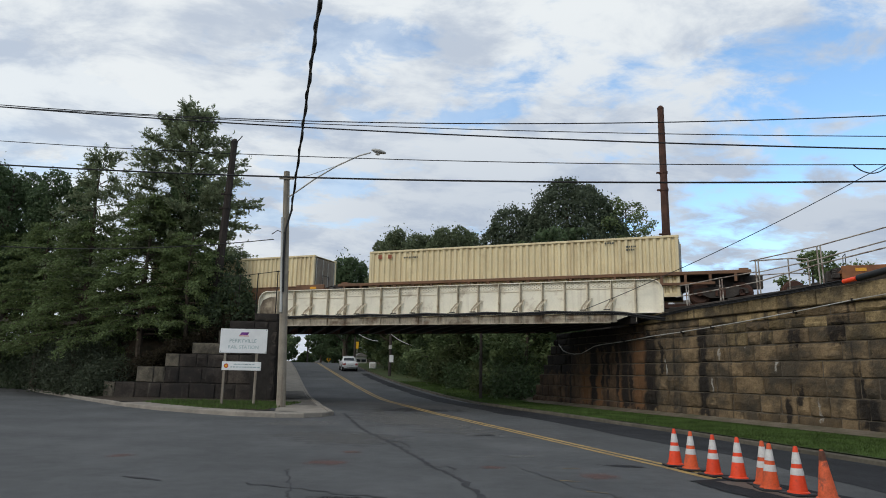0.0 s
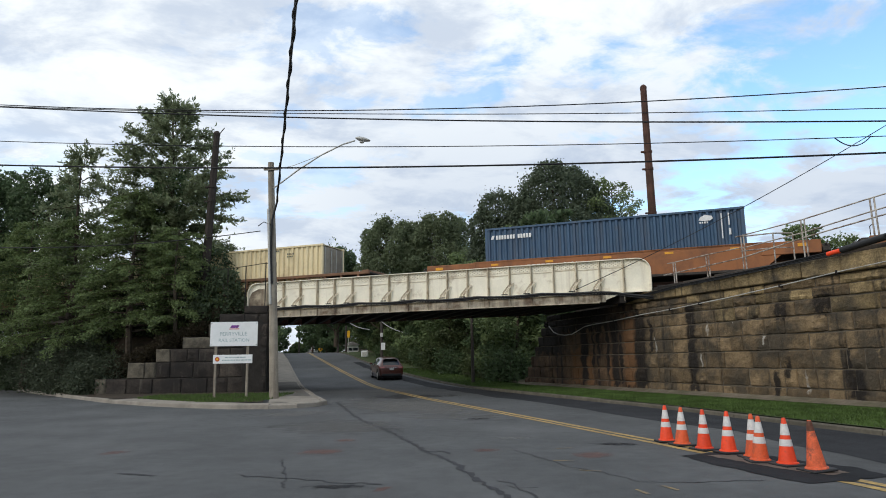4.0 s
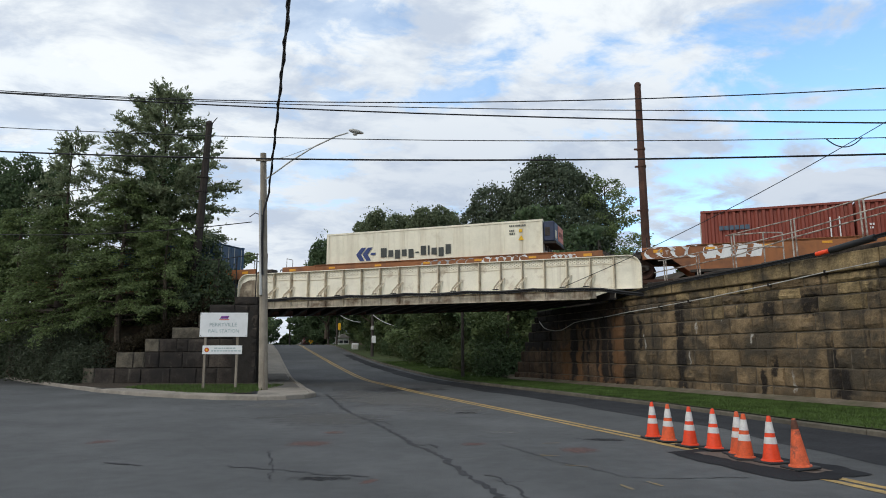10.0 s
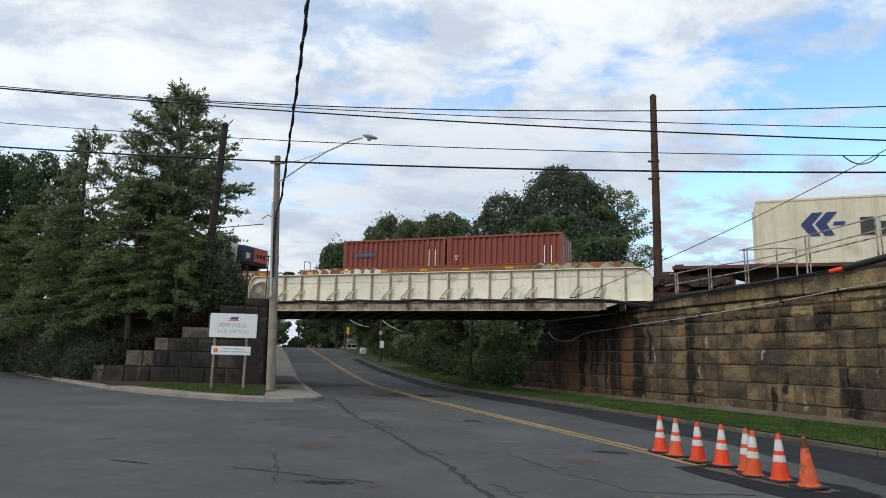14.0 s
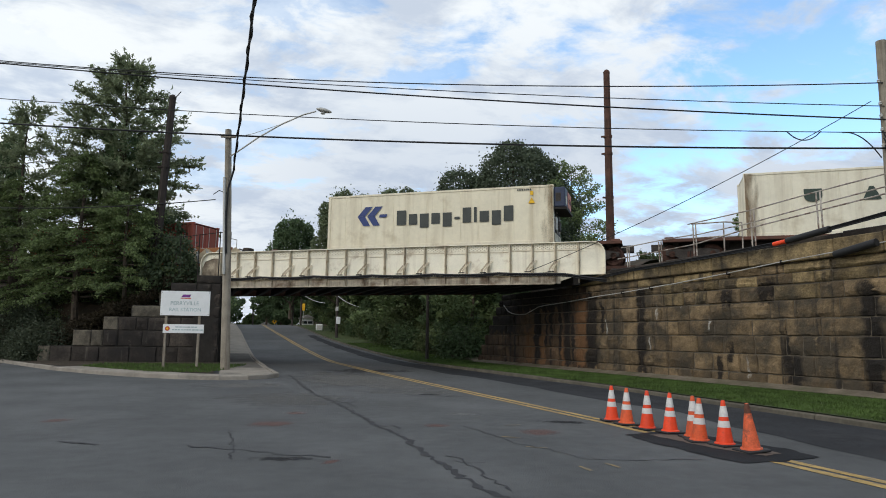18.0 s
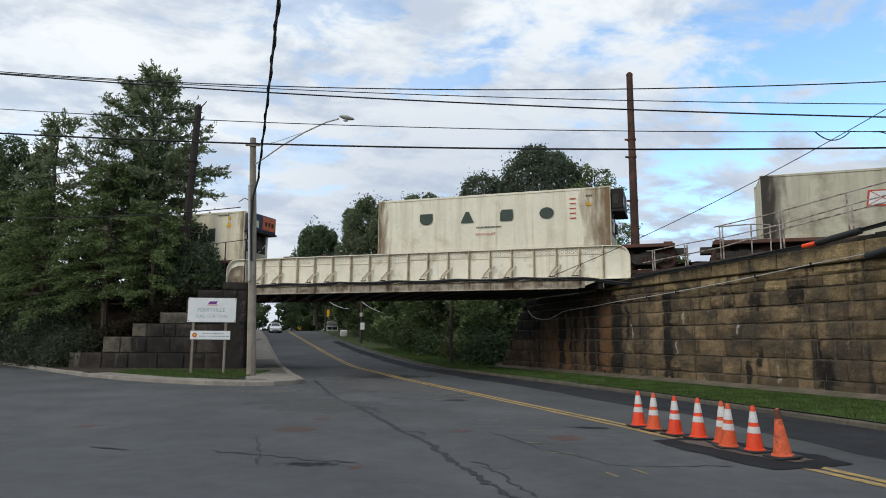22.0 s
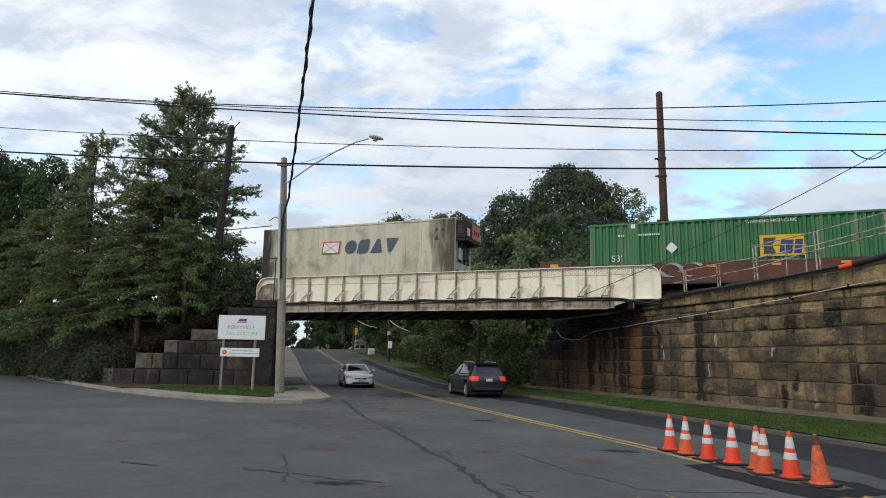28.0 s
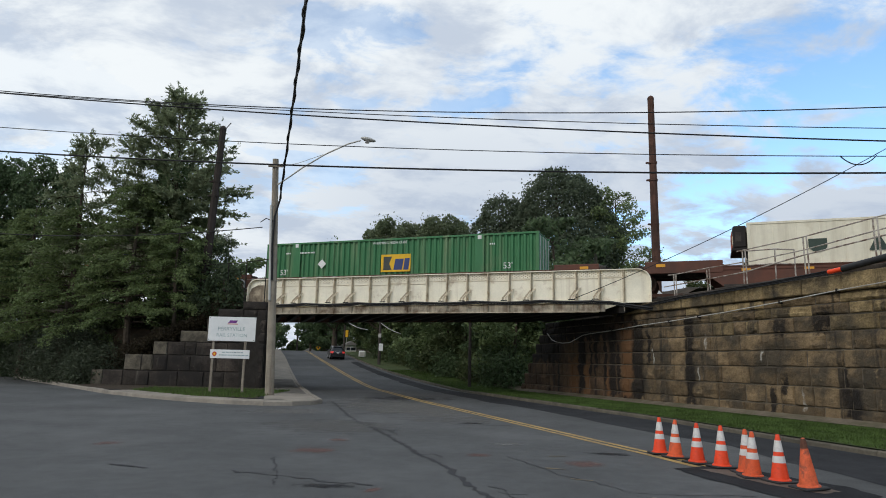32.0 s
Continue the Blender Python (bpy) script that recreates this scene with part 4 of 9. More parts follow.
        for k in range(19):
            x = stiff(k)
            st = MB().box(x - 0.014, x + 0.014, d - 0.19, d - 0.003, 4.47, 5.885)
            st.box(x - 0.055, x + 0.055, d - 0.022, d - 0.0035, 4.47, 5.885)
            ob = part("stiffener", st, STIFF, g)
            part("lower_stiffener", MB().box(x - 0.012, x + 0.012, d - 0.11, d - 0.019, zb + 0.01, 4.42), GIRDER_LOW, g)
            rv = MB()
            for j in range(14):
                z = 4.55 + j * 0.095
                rv.box(x + 0.025, x + 0.045, d - 0.034, d - 0.02, z, z + 0.02)
            part("rivet_strip", rv, STIFF, ob)["kind"] = "stuff"
        # bracket pairs that carry the cable
        for k in (1, 2, 4, 5, 7, 8, 10, 11, 13, 14, 16, 17):
            x = stiff(k)
            w = 0.035
            for dx in (-0.085, 0.045):
                # two flat straps of a hairpin, bent out to the cable
                pts = [(x + dx + 0.16, 5.14), (x + dx + 0.10, 5.14), (x + dx - 0.17, 4.70), (x + dx - 0.17, 4.58), (x + dx - 0.10, 4.58), (x + dx - 0.10, 4.68)]
                ys = [d - 0.03, d - 0.06, d - 0.36, d - 0.40, d - 0.40, d - 0.34]
                vs = [(px, y, pz) for (px, pz), y in zip(pts, ys)] + [(px, y - w, pz) for (px, pz), y in zip(pts, ys)]
                n = len(pts)
                fs = [tuple(range(n)), tuple(range(n, 2 * n))[::-1]] + [(i, (i + 1) % n, n + (i + 1) % n, n + i)[::-1] for i in range(n)]
                # left strap painted darker to stand for the bracket's shadow
                part("cable_bracket", MB().add(vs, fs), STIFF if dx > 0 else BRACKET, g, "cream steel cable bracket")
            part("bracket_foot", MB().box(x - 0.30, x - 0.02, d - 0.46, d - 0.36, 4.55, 4.59), DARK_STEEL, g, "dark steel cable clip")
    return g


girder(True)
girder(False)
deck = thing("bridge_deck", RAIL, "dark sooty steel bridge floor with cross beams", "bridge deck")
# the bridge crosses the road at a slant, so the deck leans back with the abutments
SKEW = Matrix(((1, -0.775, 0, 0.775 * 30.4), (0, 1, 0, 0), (0, 0, 1, 0), (0, 0, 0, 1)))
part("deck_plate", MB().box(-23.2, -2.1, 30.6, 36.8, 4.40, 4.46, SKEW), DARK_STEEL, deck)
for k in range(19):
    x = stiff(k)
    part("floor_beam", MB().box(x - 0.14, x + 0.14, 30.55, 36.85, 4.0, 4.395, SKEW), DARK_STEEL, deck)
for s0, s1 in ((-24.9, -23.0), (-2.0, 0.4)):
    part("bearing_shelf", MB().box(s0, s1, 30.2, 37.4, 3.55, 3.99, SKEW), STONE_DARK, deck)
    part("bearing_backing", MB().box(s0 if s0 < -10 else s0 + 1.7, s1 - 1.4 if s0 < -10 else s1, 30.75, 36.7, 3.99, 4.395, SKEW), STONE_DARK, deck)
# fascia cable hung on the brackets
pts = []
for k in range(96):
    s = -23.0 + k * 0.225
    pts.append((s, 29.98, 4.52 - 0.06 * abs(math.sin((s + 3.19) / 1.045 * math.pi / 3 + 0.5)) - (0.12 * max(0, s + 4.5) if s > -4.5 else 0)))
cab = thing("bridge_cable", RAIL, "thick black cable hung along the girder", "cable")
part("cable_jacket", MB().tube(pts, 0.062, 6), WIRE, cab, "", True)
part("cable_jacket", MB().tube([(a, b - 0.03, c - 0.085) for a, b, c in pts[2:]], 0.025, 5), WIRE, cab, "", True)

# ---- tracks ----
bed = MB()
for z, w in ((4.62, 2.3),):
    for dc in (33.5,):
        bed.prism([(dc - w - 0.5, 4.3), (dc + w + 0.5, 4.3), (dc + w - 0.4, 4.80), (dc - w + 0.4, 4.80)], -160, -23.5, Matrix(((0, 1, 0, 0), (1, 0, 0, 0), (0, 0, 1, 0), (0, 0, 0, 1))))
        bed.prism([(dc - w - 0.5, 4.3), (dc + w + 0.5, 4.3), (dc + w - 0.4, 4.80), (dc - w + 0.4, 4.80)], -1.6, 200, Matrix(((0, 1, 0, 0), (1, 0, 0, 0), (0, 0, 1, 0), (0, 0, 0, 1))))
ob = struct("ballast_bed", bed, BALLAST, "brown ballast under the tracks", "track bed")
ob.matrix_world = RAIL
for dc in (33.5,):
    tr = thing("railway_track", RAIL, "rusty rails on dark ties across the bridge", "railway track", "tracks")
    for off in (-0.75, 0.75):
        part("rail", MB().box(-160, 200, dc + off - 0.035, dc + off + 0.035, 4.9, RAIL_Z).box(-160, 200, dc + off - 0.07, dc + off + 0.07, 4.88, 4.9), RUST, tr)
    ties = MB()
    for k in range(330):
        s = -30 + k * 0.6 if k < 100 else 30 + (k - 100) * 0.6
        ties.box(s - 0.11, s + 0.11, dc - 1.3, dc + 1.3, 4.70, 4.879)
    part("ties", ties, DARKWOOD, tr)["kind"] = "stuff"

# ---- train ----
TRAVEL = [(0, 0.0), (2, 9.16), (4, 18.37), (7, 32.4), (11, 51.52), (15, 70.64), (19, 89.76), (23, 108.9), (25, 118.3), (27.5, 129.9), (30, 141.45), (32, 150.45)]
MOVERS = []  # things that ride on the train: thing, place along the train at the start


def ride(ob, s, z=0.0):
    ob.matrix_world = RAIL @ Matrix.Translation((s, 33.5, z))
    MOVERS.append((ob, s, z))
    return ob


def paint(name, c, dirt=(0.2, 0.15, 0.1), amt=0.35, streak=None, at=(0.56, 0.78), rough=0.55, bump=0.06):
    return mat(name, c, rough, vary=0.07, scale=0.8, dirt=dirt, dirt_at=at, dirt_scale=0.7, bump=bump, bump_scale=8, streak=streak, streak_amt=amt, local=True, stretch=(5, 5, 0.35))


TAN = paint("tan_steel", (0.74, 0.62, 0.38), (0.42, 0.30, 0.16), streak=(0.34, 0.22, 0.11))
# weathered container ends, their shadow darkening mixed into the paint
WEATHERED_SHADE = paint("weathered_shaded_end_steel", (0.30, 0.255, 0.19), (0.16, 0.13, 0.10), streak=(0.14, 0.11, 0.08), at=(0.45, 0.65))
BLUE = paint("blue_steel", (0.050, 0.098, 0.165), (0.10, 0.10, 0.10), streak=(0.10, 0.085, 0.075))
RED_BOX = paint("red_steel", (0.25, 0.060, 0.040), (0.16, 0.06, 0.04), streak=(0.2, 0.08, 0.05))
GREEN_BOX = paint("green_steel", (0.040, 0.168, 0.066), (0.10, 0.16, 0.08), streak=(0.26, 0.30, 0.17), amt=0.45)
REEFER = paint("cream_reefer", (0.76, 0.69, 0.52), (0.45, 0.36, 0.22), streak=(0.36, 0.27, 0.15), bump=0.02)
REEFER_W = paint("white_reefer", (0.80, 0.745, 0.59), (0.50, 0.42, 0.28), streak=(0.34, 0.25, 0.14), bump=0.02)
REEFER_D = paint("grimy_reefer", (0.56, 0.53, 0.40), (0.20, 0.16, 0.10), streak=(0.16, 0.12, 0.08), at=(0.5, 0.72), bump=0.02)
ORANGE_CAR = paint("orange_brown_car", (0.32, 0.125, 0.048), (0.13, 0.065, 0.04), streak=(0.12, 0.06, 0.04), at=(0.48, 0.7), rough=0.7)
BROWN_CAR = paint("brown_car", (0.20, 0.105, 0.058), (0.10, 0.06, 0.04), streak=(0.08, 0.05, 0.035), at=(0.48, 0.7), rough=0.75)
RED_CAR = paint("red_oxide_car", (0.13, 0.052, 0.034), (0.08, 0.045, 0.035), streak=(0.07, 0.04, 0.03), at=(0.46, 0.66), rough=0.75)
GRIME = mat("train_grime", (0.05, 0.042, 0.036), 0.85, vary=0.4, scale=3, bump=0.4, local=True)
REFLECTOR = mat("yellow_reflector", (0.72, 0.33, 0.03), 0.5, vary=0.1, bump=0, local=True)
WHITE_INK = mat("white_ink", (0.72, 0.72, 0.70), 0.6, vary=0.1, bump=0, local=True)
NAVY_INK = mat("navy_ink", (0.035, 0.055, 0.17), 0.55, vary=0.1, bump=0, local=True)
DARK_INK = mat("dark_ink", (0.055, 0.06, 0.055), 0.6, vary=0.15, bump=0, local=True)
DARKGREEN_INK = mat("dark_green_ink", (0.045, 0.066, 0.052), 0.6, vary=0.15, bump=0, local=True)
RED_INK = mat("red_ink", (0.5, 0.07, 0.03), 0.6, vary=0.15, bump=0, local=True)
YELLOW_INK = mat("yellow_ink", (0.72, 0.42, 0.02), 0.6, vary=0.1, bump=0, local=True)
GREY_SPRAY = mat("grey_spray", (0.36, 0.37, 0.37), 0.7, vary=0.3, bump=0, local=True)
TAN_SPRAY = mat("tan_spray", (0.40, 0.33, 0.22), 0.7, vary=0.3, bump=0, local=True)
GENSET_BLUE = mat("genset_blue", (0.028, 0.038, 0.075), 0.5, vary=0.2, bump=0.1, local=True)
GENSET_RED = mat("genset_red", (0.46, 0.11, 0.045), 0.5, vary=0.2, bump=0.1, local=True)


def corrugated(x0, x1, y, z0, z1, pitch, depth, sgn):
    """Trapezoid corrugations along x on the plane y; depth goes inwards (sgn)."""
    xs, n = [], max(1, int((x1 - x0) / pitch))
    p = (x1 - x0) / n
    for k in range(n):
        a = x0 + k * p
        xs += [(a, 0), (a + 0.32 * p, 0), (a + 0.5 * p, 1), (a + 0.82 * p, 1)]
    xs.append((x1, 0))
    vs = [(x, y + sgn * depth * k, z) for z in (z0, z1) for x, k in xs]
    m = len(xs)
    return MB().add(vs, [(i, i + 1, m + i + 1, m + i) for i in range(m - 1)])


def container(length, body, label, reefer=False, s=0.0, z=0.0, height=2.9, frame_paint=None, doors_right=True, genset=0, door_paint=None):
    """Shipping container: x from 0 to length, y across (near side negative), z from its floor."""
    e = thing("shipping_container", Matrix(), label, "shipping container", "containers on the train")
    w = 1.22
    fp = frame_paint or body
    for y, sg in ((-w + 0.03, 1), (w - 0.03, -1)):
        if reefer:
            mb = MB()
            xs, n = [], int(length / 0.9)
            for k in range(n):
                a, b = 0.12 + (length - 0.24) * k / n, 0.12 + (length - 0.24) * (k + 1) / n
                xs += [(a, 0.012), (a + 0.012, 0.0), (b - 0.012, 0.0), (b, 0.012)]
            m = len(xs)
            mb.add([(x, y + sg * off, zz) for zz in (0.15, height - 0.1) for x, off in xs], [(i, i + 1, m + i + 1, m + i) for i in range(m - 1)])
            part("side_panel", mb, body, e)
        else:
            part("side_panel", corrugated(0.14, length - 0.14, y, 0.15, height - 0.10, 0.29 if length < 15 else 0.32, 0.085, sg), body, e)
        part("bottom_rail", MB().cbox(0.12, length - 0.12, y - 0.03, y + 0.06 if sg > 0 else y + 0.03, 0.0, 0.16, 0.01), fp, e)
        part("top_rail", MB().cbox(0.12, length - 0.12, y - 0.03, y + 0.05 if sg > 0 else y + 0.03, height - 0.11, height - 0.005, 0.01), fp, e)
        for x in (0, length - 0.15):
            part("corner_post", MB().cbox(x, x + 0.15, min(y - sg * 0.03, y + sg * 0.12), max(y - sg * 0.03, y + sg * 0.12), 0.12, height - 0.12, 0.012), fp, e)
            for zz in (0.0, height - 0.12):
                part("corner_casting", MB().cbox(x - 0.004, x + 0.176, min(y - sg * 0.036, y + sg * 0.14), max(y - sg * 0.036, y + sg * 0.14), zz, zz + 0.12, 0.012), fp, e)
    part("roof", MB().box(0.05, length - 0.05, -w + 0.06, w - 0.06, height - 0.06, height - 0.02), fp, e)
    part("floor", MB().box(0.05, length - 0.05, -w + 0.09, w - 0.09, 0.06, 0.14), GRIME, e)
    dx = length - 0.05 if doors_right else 0.05
    ox = 0.05 if doors_right else length - 0.05
    for x, doors in ((dx, True), (ox, False)):
        mb = MB()
        if doors:
            for y0, y1, rods in ((-w + 0.13, -0.01, (-0.95, -0.28)), (0.01, w - 0.13, (0.28, 0.95))):
                pn = part("end_door", MB().cbox(x - 0.03, x + 0.03, y0, y1, 0.13, height - 0.13, 0.01), door_paint or body, e)
                for y in rods:
                    sx = x + (0.055 if doors_right else -0.055)
                    part("lock_rod", MB().tube([(sx, y, 0.15), (sx, y, height - 0.15)], 0.02, 6), GALV, pn)
        else:
            inn = 1 if x < 1 else -1
            zig = [(-w + 0.13 + k * 0.09, 0.045 * inn if (k // 2) % 2 else 0.0) for k in range(25)]
            m = len(zig)
            mb.add([(x - 0.03 * inn + off, y, zz) for zz in (0.13, height - 0.13) for y, off in zig], [(i, i + 1, m + i + 1, m + i) for i in range(m - 1)])
            part("end_panel", mb, door_paint or body, e)
    if reefer:
        # refrigeration machinery in the front end and a clip-on generator
        x = length if genset >= 0 else 0.0
        sg = 1 if genset >= 0 else -1
        mb = MB().box(min(x, x + sg * 0.02), max(x, x + sg * 0.02), -0.95, 0.95, 0.35, 2.5)
        unit = part("cooling_unit", mb, DARK_STEEL, e, "dark refrigeration machinery")
        part("fan_grille", MB().lathe([(0.32, 0), (0.32, 0.03), (0.08, 0.05)], 16, Matrix.Translation((x + sg * 0.03, -0.3, 1.9)) @ pose(0, 0, 0, 0, 90 * sg, 0)), GALV, unit)
        part("control_box", MB().cbox(min(x + sg * 0.02, x + sg * 0.1), max(x + sg * 0.02, x + sg * 0.1), -0.85, -0.35, 0.7, 1.35, 0.02), GALV, unit)
        # open machinery bay under the generator: pale struts, motor, foot panel
        ox = x + sg * 0.05
        bay = MB()
        for y0, y1 in ((-1.02, -0.25), (1.02, 0.25)):
            bay.tube([(ox, y0, 1.25), (ox, y1, 0.62)], 0.035, 5)
        part("bay_strut", bay, GALV, unit, "pale diagonal struts")
        part("compressor", MB().cbox(min(ox, ox + sg * 0.12), max(ox, ox + sg * 0.12), -0.35, 0.45, 0.75, 1.25, 0.05), GRIME, unit, "dark compressor")
        part("foot_panel", MB().cbox(min(x, x + sg * 0.05), max(x, x + sg * 0.05), -1.1, 1.1, 0.1, 0.55, 0.01), REEFER_D, unit, "scuffed pale foot panel")
        if genset:
            a, b = sorted((x + sg * 0.024, x + sg * 0.58))
            hot = abs(genset) < 3
            gs = part("generator", MB().cbox(a, b, -1.16, 1.16, height - 1.12, height - 0.12, 0.05), GENSET_BLUE if abs(genset) == 1 else DARK_STEEL, e, "clip-on diesel generator")
            fx = b if sg > 0 else a
            f0, f1 = sorted((fx - sg * 0.01, fx + sg * 0.02))
            if hot:
                part("generator_panel", MB().cbox(f0, f1, -0.25, 1.08, height - 1.0, height - 0.2, 0.012), GENSET_RED, gs, "orange-red end panel")
                for k in range(3):
                    part("panel_slot", MB().box(f1 if sg > 0 else f0 - 0.004, f1 + 0.004 if sg > 0 else f0, 0.0 + k * 0.32, 0.2 + k * 0.32, height - 0.75, height - 0.5), DARK_STEEL, gs)
            part("control_panel", MB().cbox(f0, f1, -1.0, -0.62, height - 0.95, height - 0.55, 0.012), GALV if not hot else REEFER_D, gs, "small pale control panel")
            part("generator_panel", MB().cbox(a + 0.08, b - 0.22, -1.178, -1.158, height - 0.85, height - 0.42, 0.008), GRIME, gs, "dark louvred side panel")
            part("generator_tray", MB().box(a - (0.0 if sg > 0 else 0.06), b + (0.06 if sg > 0 else 0.0), -1.18, 1.18, height - 1.24, height - 1.125), DARK_STEEL, gs)
    ride(e, s, z)
    return e


def side_shape(parent, name, poly, material, y=-1.232, label=""):
    """A flat painted shape on a container's near side; poly in x, z."""
    n = len(poly)
    return part(name, MB().add([(x, y, z) for x, z in poly], [tuple(range(n))]), material, parent, label)


def rect(x, z, w, h, shear=0.0):
    return [(x, z), (x + w, z), (x + w + shear, z + h), (x + shear, z + h)]


def word_bars(parent, x, z, h, widths, material, y=-1.232, shear=0.0, gap=0.18, tall=(), low=(), dash=()):
    """A brand's lettering as plain blocks of its size, one a letter; some reach higher or hang lower."""
    for k, w in enumerate(widths):
        z0 = z - (0.3 * h if k in low else 0.0)
        hh = h * (1.38 if k in tall else 1.0) + z - z0
        if k in dash:
            z0, hh = z + h * 0.35, h * 0.22
        side_shape(parent, "lettering_block", rect(x, z0, w, hh, shear), material, y)
        x += w + gap * h
    return x


def end_stain(parent, x_end, reach, amount, color, name):
    """Grimy run-off spreading from a container's end: an uneven film, thickest at x_end and thinning over the reach."""
    m = bpy.data.materials.new(name)
    m.use_nodes = True
    nt = m.node_tree
    N, L = nt.nodes.new, nt.links.new
    b = nt.nodes["Principled BSDF"]
    b.inputs["Base Color"].default_value, b.inputs["Roughness"].default_value = (*color, 1), 0.85
    co, sp, mp, n = N("ShaderNodeTexCoord"), N("ShaderNodeSeparateXYZ"), N("ShaderNodeMapping"), N("ShaderNodeTexNoise")
    L(co.outputs["Object"], sp.inputs[0]); L(co.outputs["Object"], mp.inputs[0])
    mp.inputs["Scale"].default_value = (3.5, 1, 0.8)
    L(mp.outputs[0], n.inputs["Vector"])
    n.inputs["Scale"].default_value, n.inputs["Detail"].default_value = 1.0, 7.0
    f = N("ShaderNodeMapRange"); L(sp.outputs[0], f.inputs["Value"])
    f.inputs["From Min"].default_value, f.inputs["From Max"].default_value = x_end, x_end + reach
    f.inputs["To Min"].default_value, f.inputs["To Max"].default_value = amount, -0.35
    ad = N("ShaderNodeMath"); ad.operation = "ADD"; L(f.outputs[0], ad.inputs[0]); L(n.outputs["Fac"], ad.inputs[1])
    r = N("ShaderNodeMapRange"); L(ad.outputs[0], r.inputs["Value"])
    r.inputs["From Min"].default_value, r.inputs["From Max"].default_value, r.inputs["To Max"].default_value = 0.48, 0.95, 0.9
    tr, mx = N("ShaderNodeBsdfTransparent"), N("ShaderNodeMixShader")
    L(r.outputs[0], mx.inputs[0]); L(tr.outputs[0], mx.inputs[1]); L(b.outputs[0], mx.inputs[2])
    L(mx.outputs[0], nt.nodes["Material Output"].inputs[0])
    x0, x1 = sorted((x_end, x_end + reach))
    return part("grime_film", MB().add([(x0, -1.238, 0.02), (x1, -1.238, 0.02), (x1, -1.238, 2.87), (x0, -1.238, 2.87)], [(0, 1, 2, 3)]), m, parent, "sooty stain")


def small_marks(parent, x, z, rows, w, material, y=-1.232, seed=1):
    rnd = random.Random(seed)
    for r in range(rows):
        xx, end = x, x + w * rnd.uniform(0.7, 1.0)
        while xx < end:
            ww = rnd.uniform(0.04, 0.09)
            side_shape(parent, "marking_bar", rect(xx, z - r * 0.15, ww, 0.085), material, y)
            xx += ww + 0.035


def truck(parent, x):
    """A freight bogie: wheels, side frame, springs and bolster; z from the rail."""
    for sgn in (-1, 1):
        y = 0.98 * sgn
        fr = MB().prism([(x - 1.15, 0.42), (x - 0.75, 0.36), (x - 0.45, 0.22), (x + 0.45, 0.22), (x + 0.75, 0.36), (x + 1.15, 0.42), (x + 1.15, 0.62), (x + 0.7, 0.70), (x - 0.7, 0.70), (x - 1.15, 0.62)], y - 0.08, y + 0.08)
        sf = part("side_frame", fr, GRIME, parent)
        for k in (-0.16, 0, 0.16):
            part("spring", MB().tube([(x + k, y + 0.10 * sgn, 0.30), (x + k, y + 0.10 * sgn, 0.56)], 0.06, 8), RUST, sf)
        for wx in (-0.88, 0.88):
            part("bearing_cap", MB().lathe([(0.14, 0), (0.14, 0.05), (0.06, 0.08)], 12, Matrix.Translation((x + wx, y + 0.08 * sgn, 0.46)) @ pose(0, 0, 0, 90 * sgn, 0, 0)), RUST, sf)
    for wx in (-0.88, 0.88):
        wh = MB()
        for sgn in (-1, 1):
            wh.lathe([(0.18, -0.05), (0.42, -0.065), (0.46, -0.03), (0.46, 0.05), (0.50, 0.055), (0.50, 0.075), (0.2, 0.05)], 24, Matrix.Translation((x + wx, 0.75 * sgn, 0.46)) @ pose(0, 0, 0, 90 * sgn, 0, 0))
        wh.tube([(x + wx, -0.95, 0.46), (x + wx, 0.95, 0.46)], 0.08, 8)
        part("wheelset", wh, RUST, parent, "", 35)
    part("bolster", MB().cbox(x - 0.2, x + 0.2, -1.0, 1.0, 0.55, 0.8, 0.03), GRIME, parent)


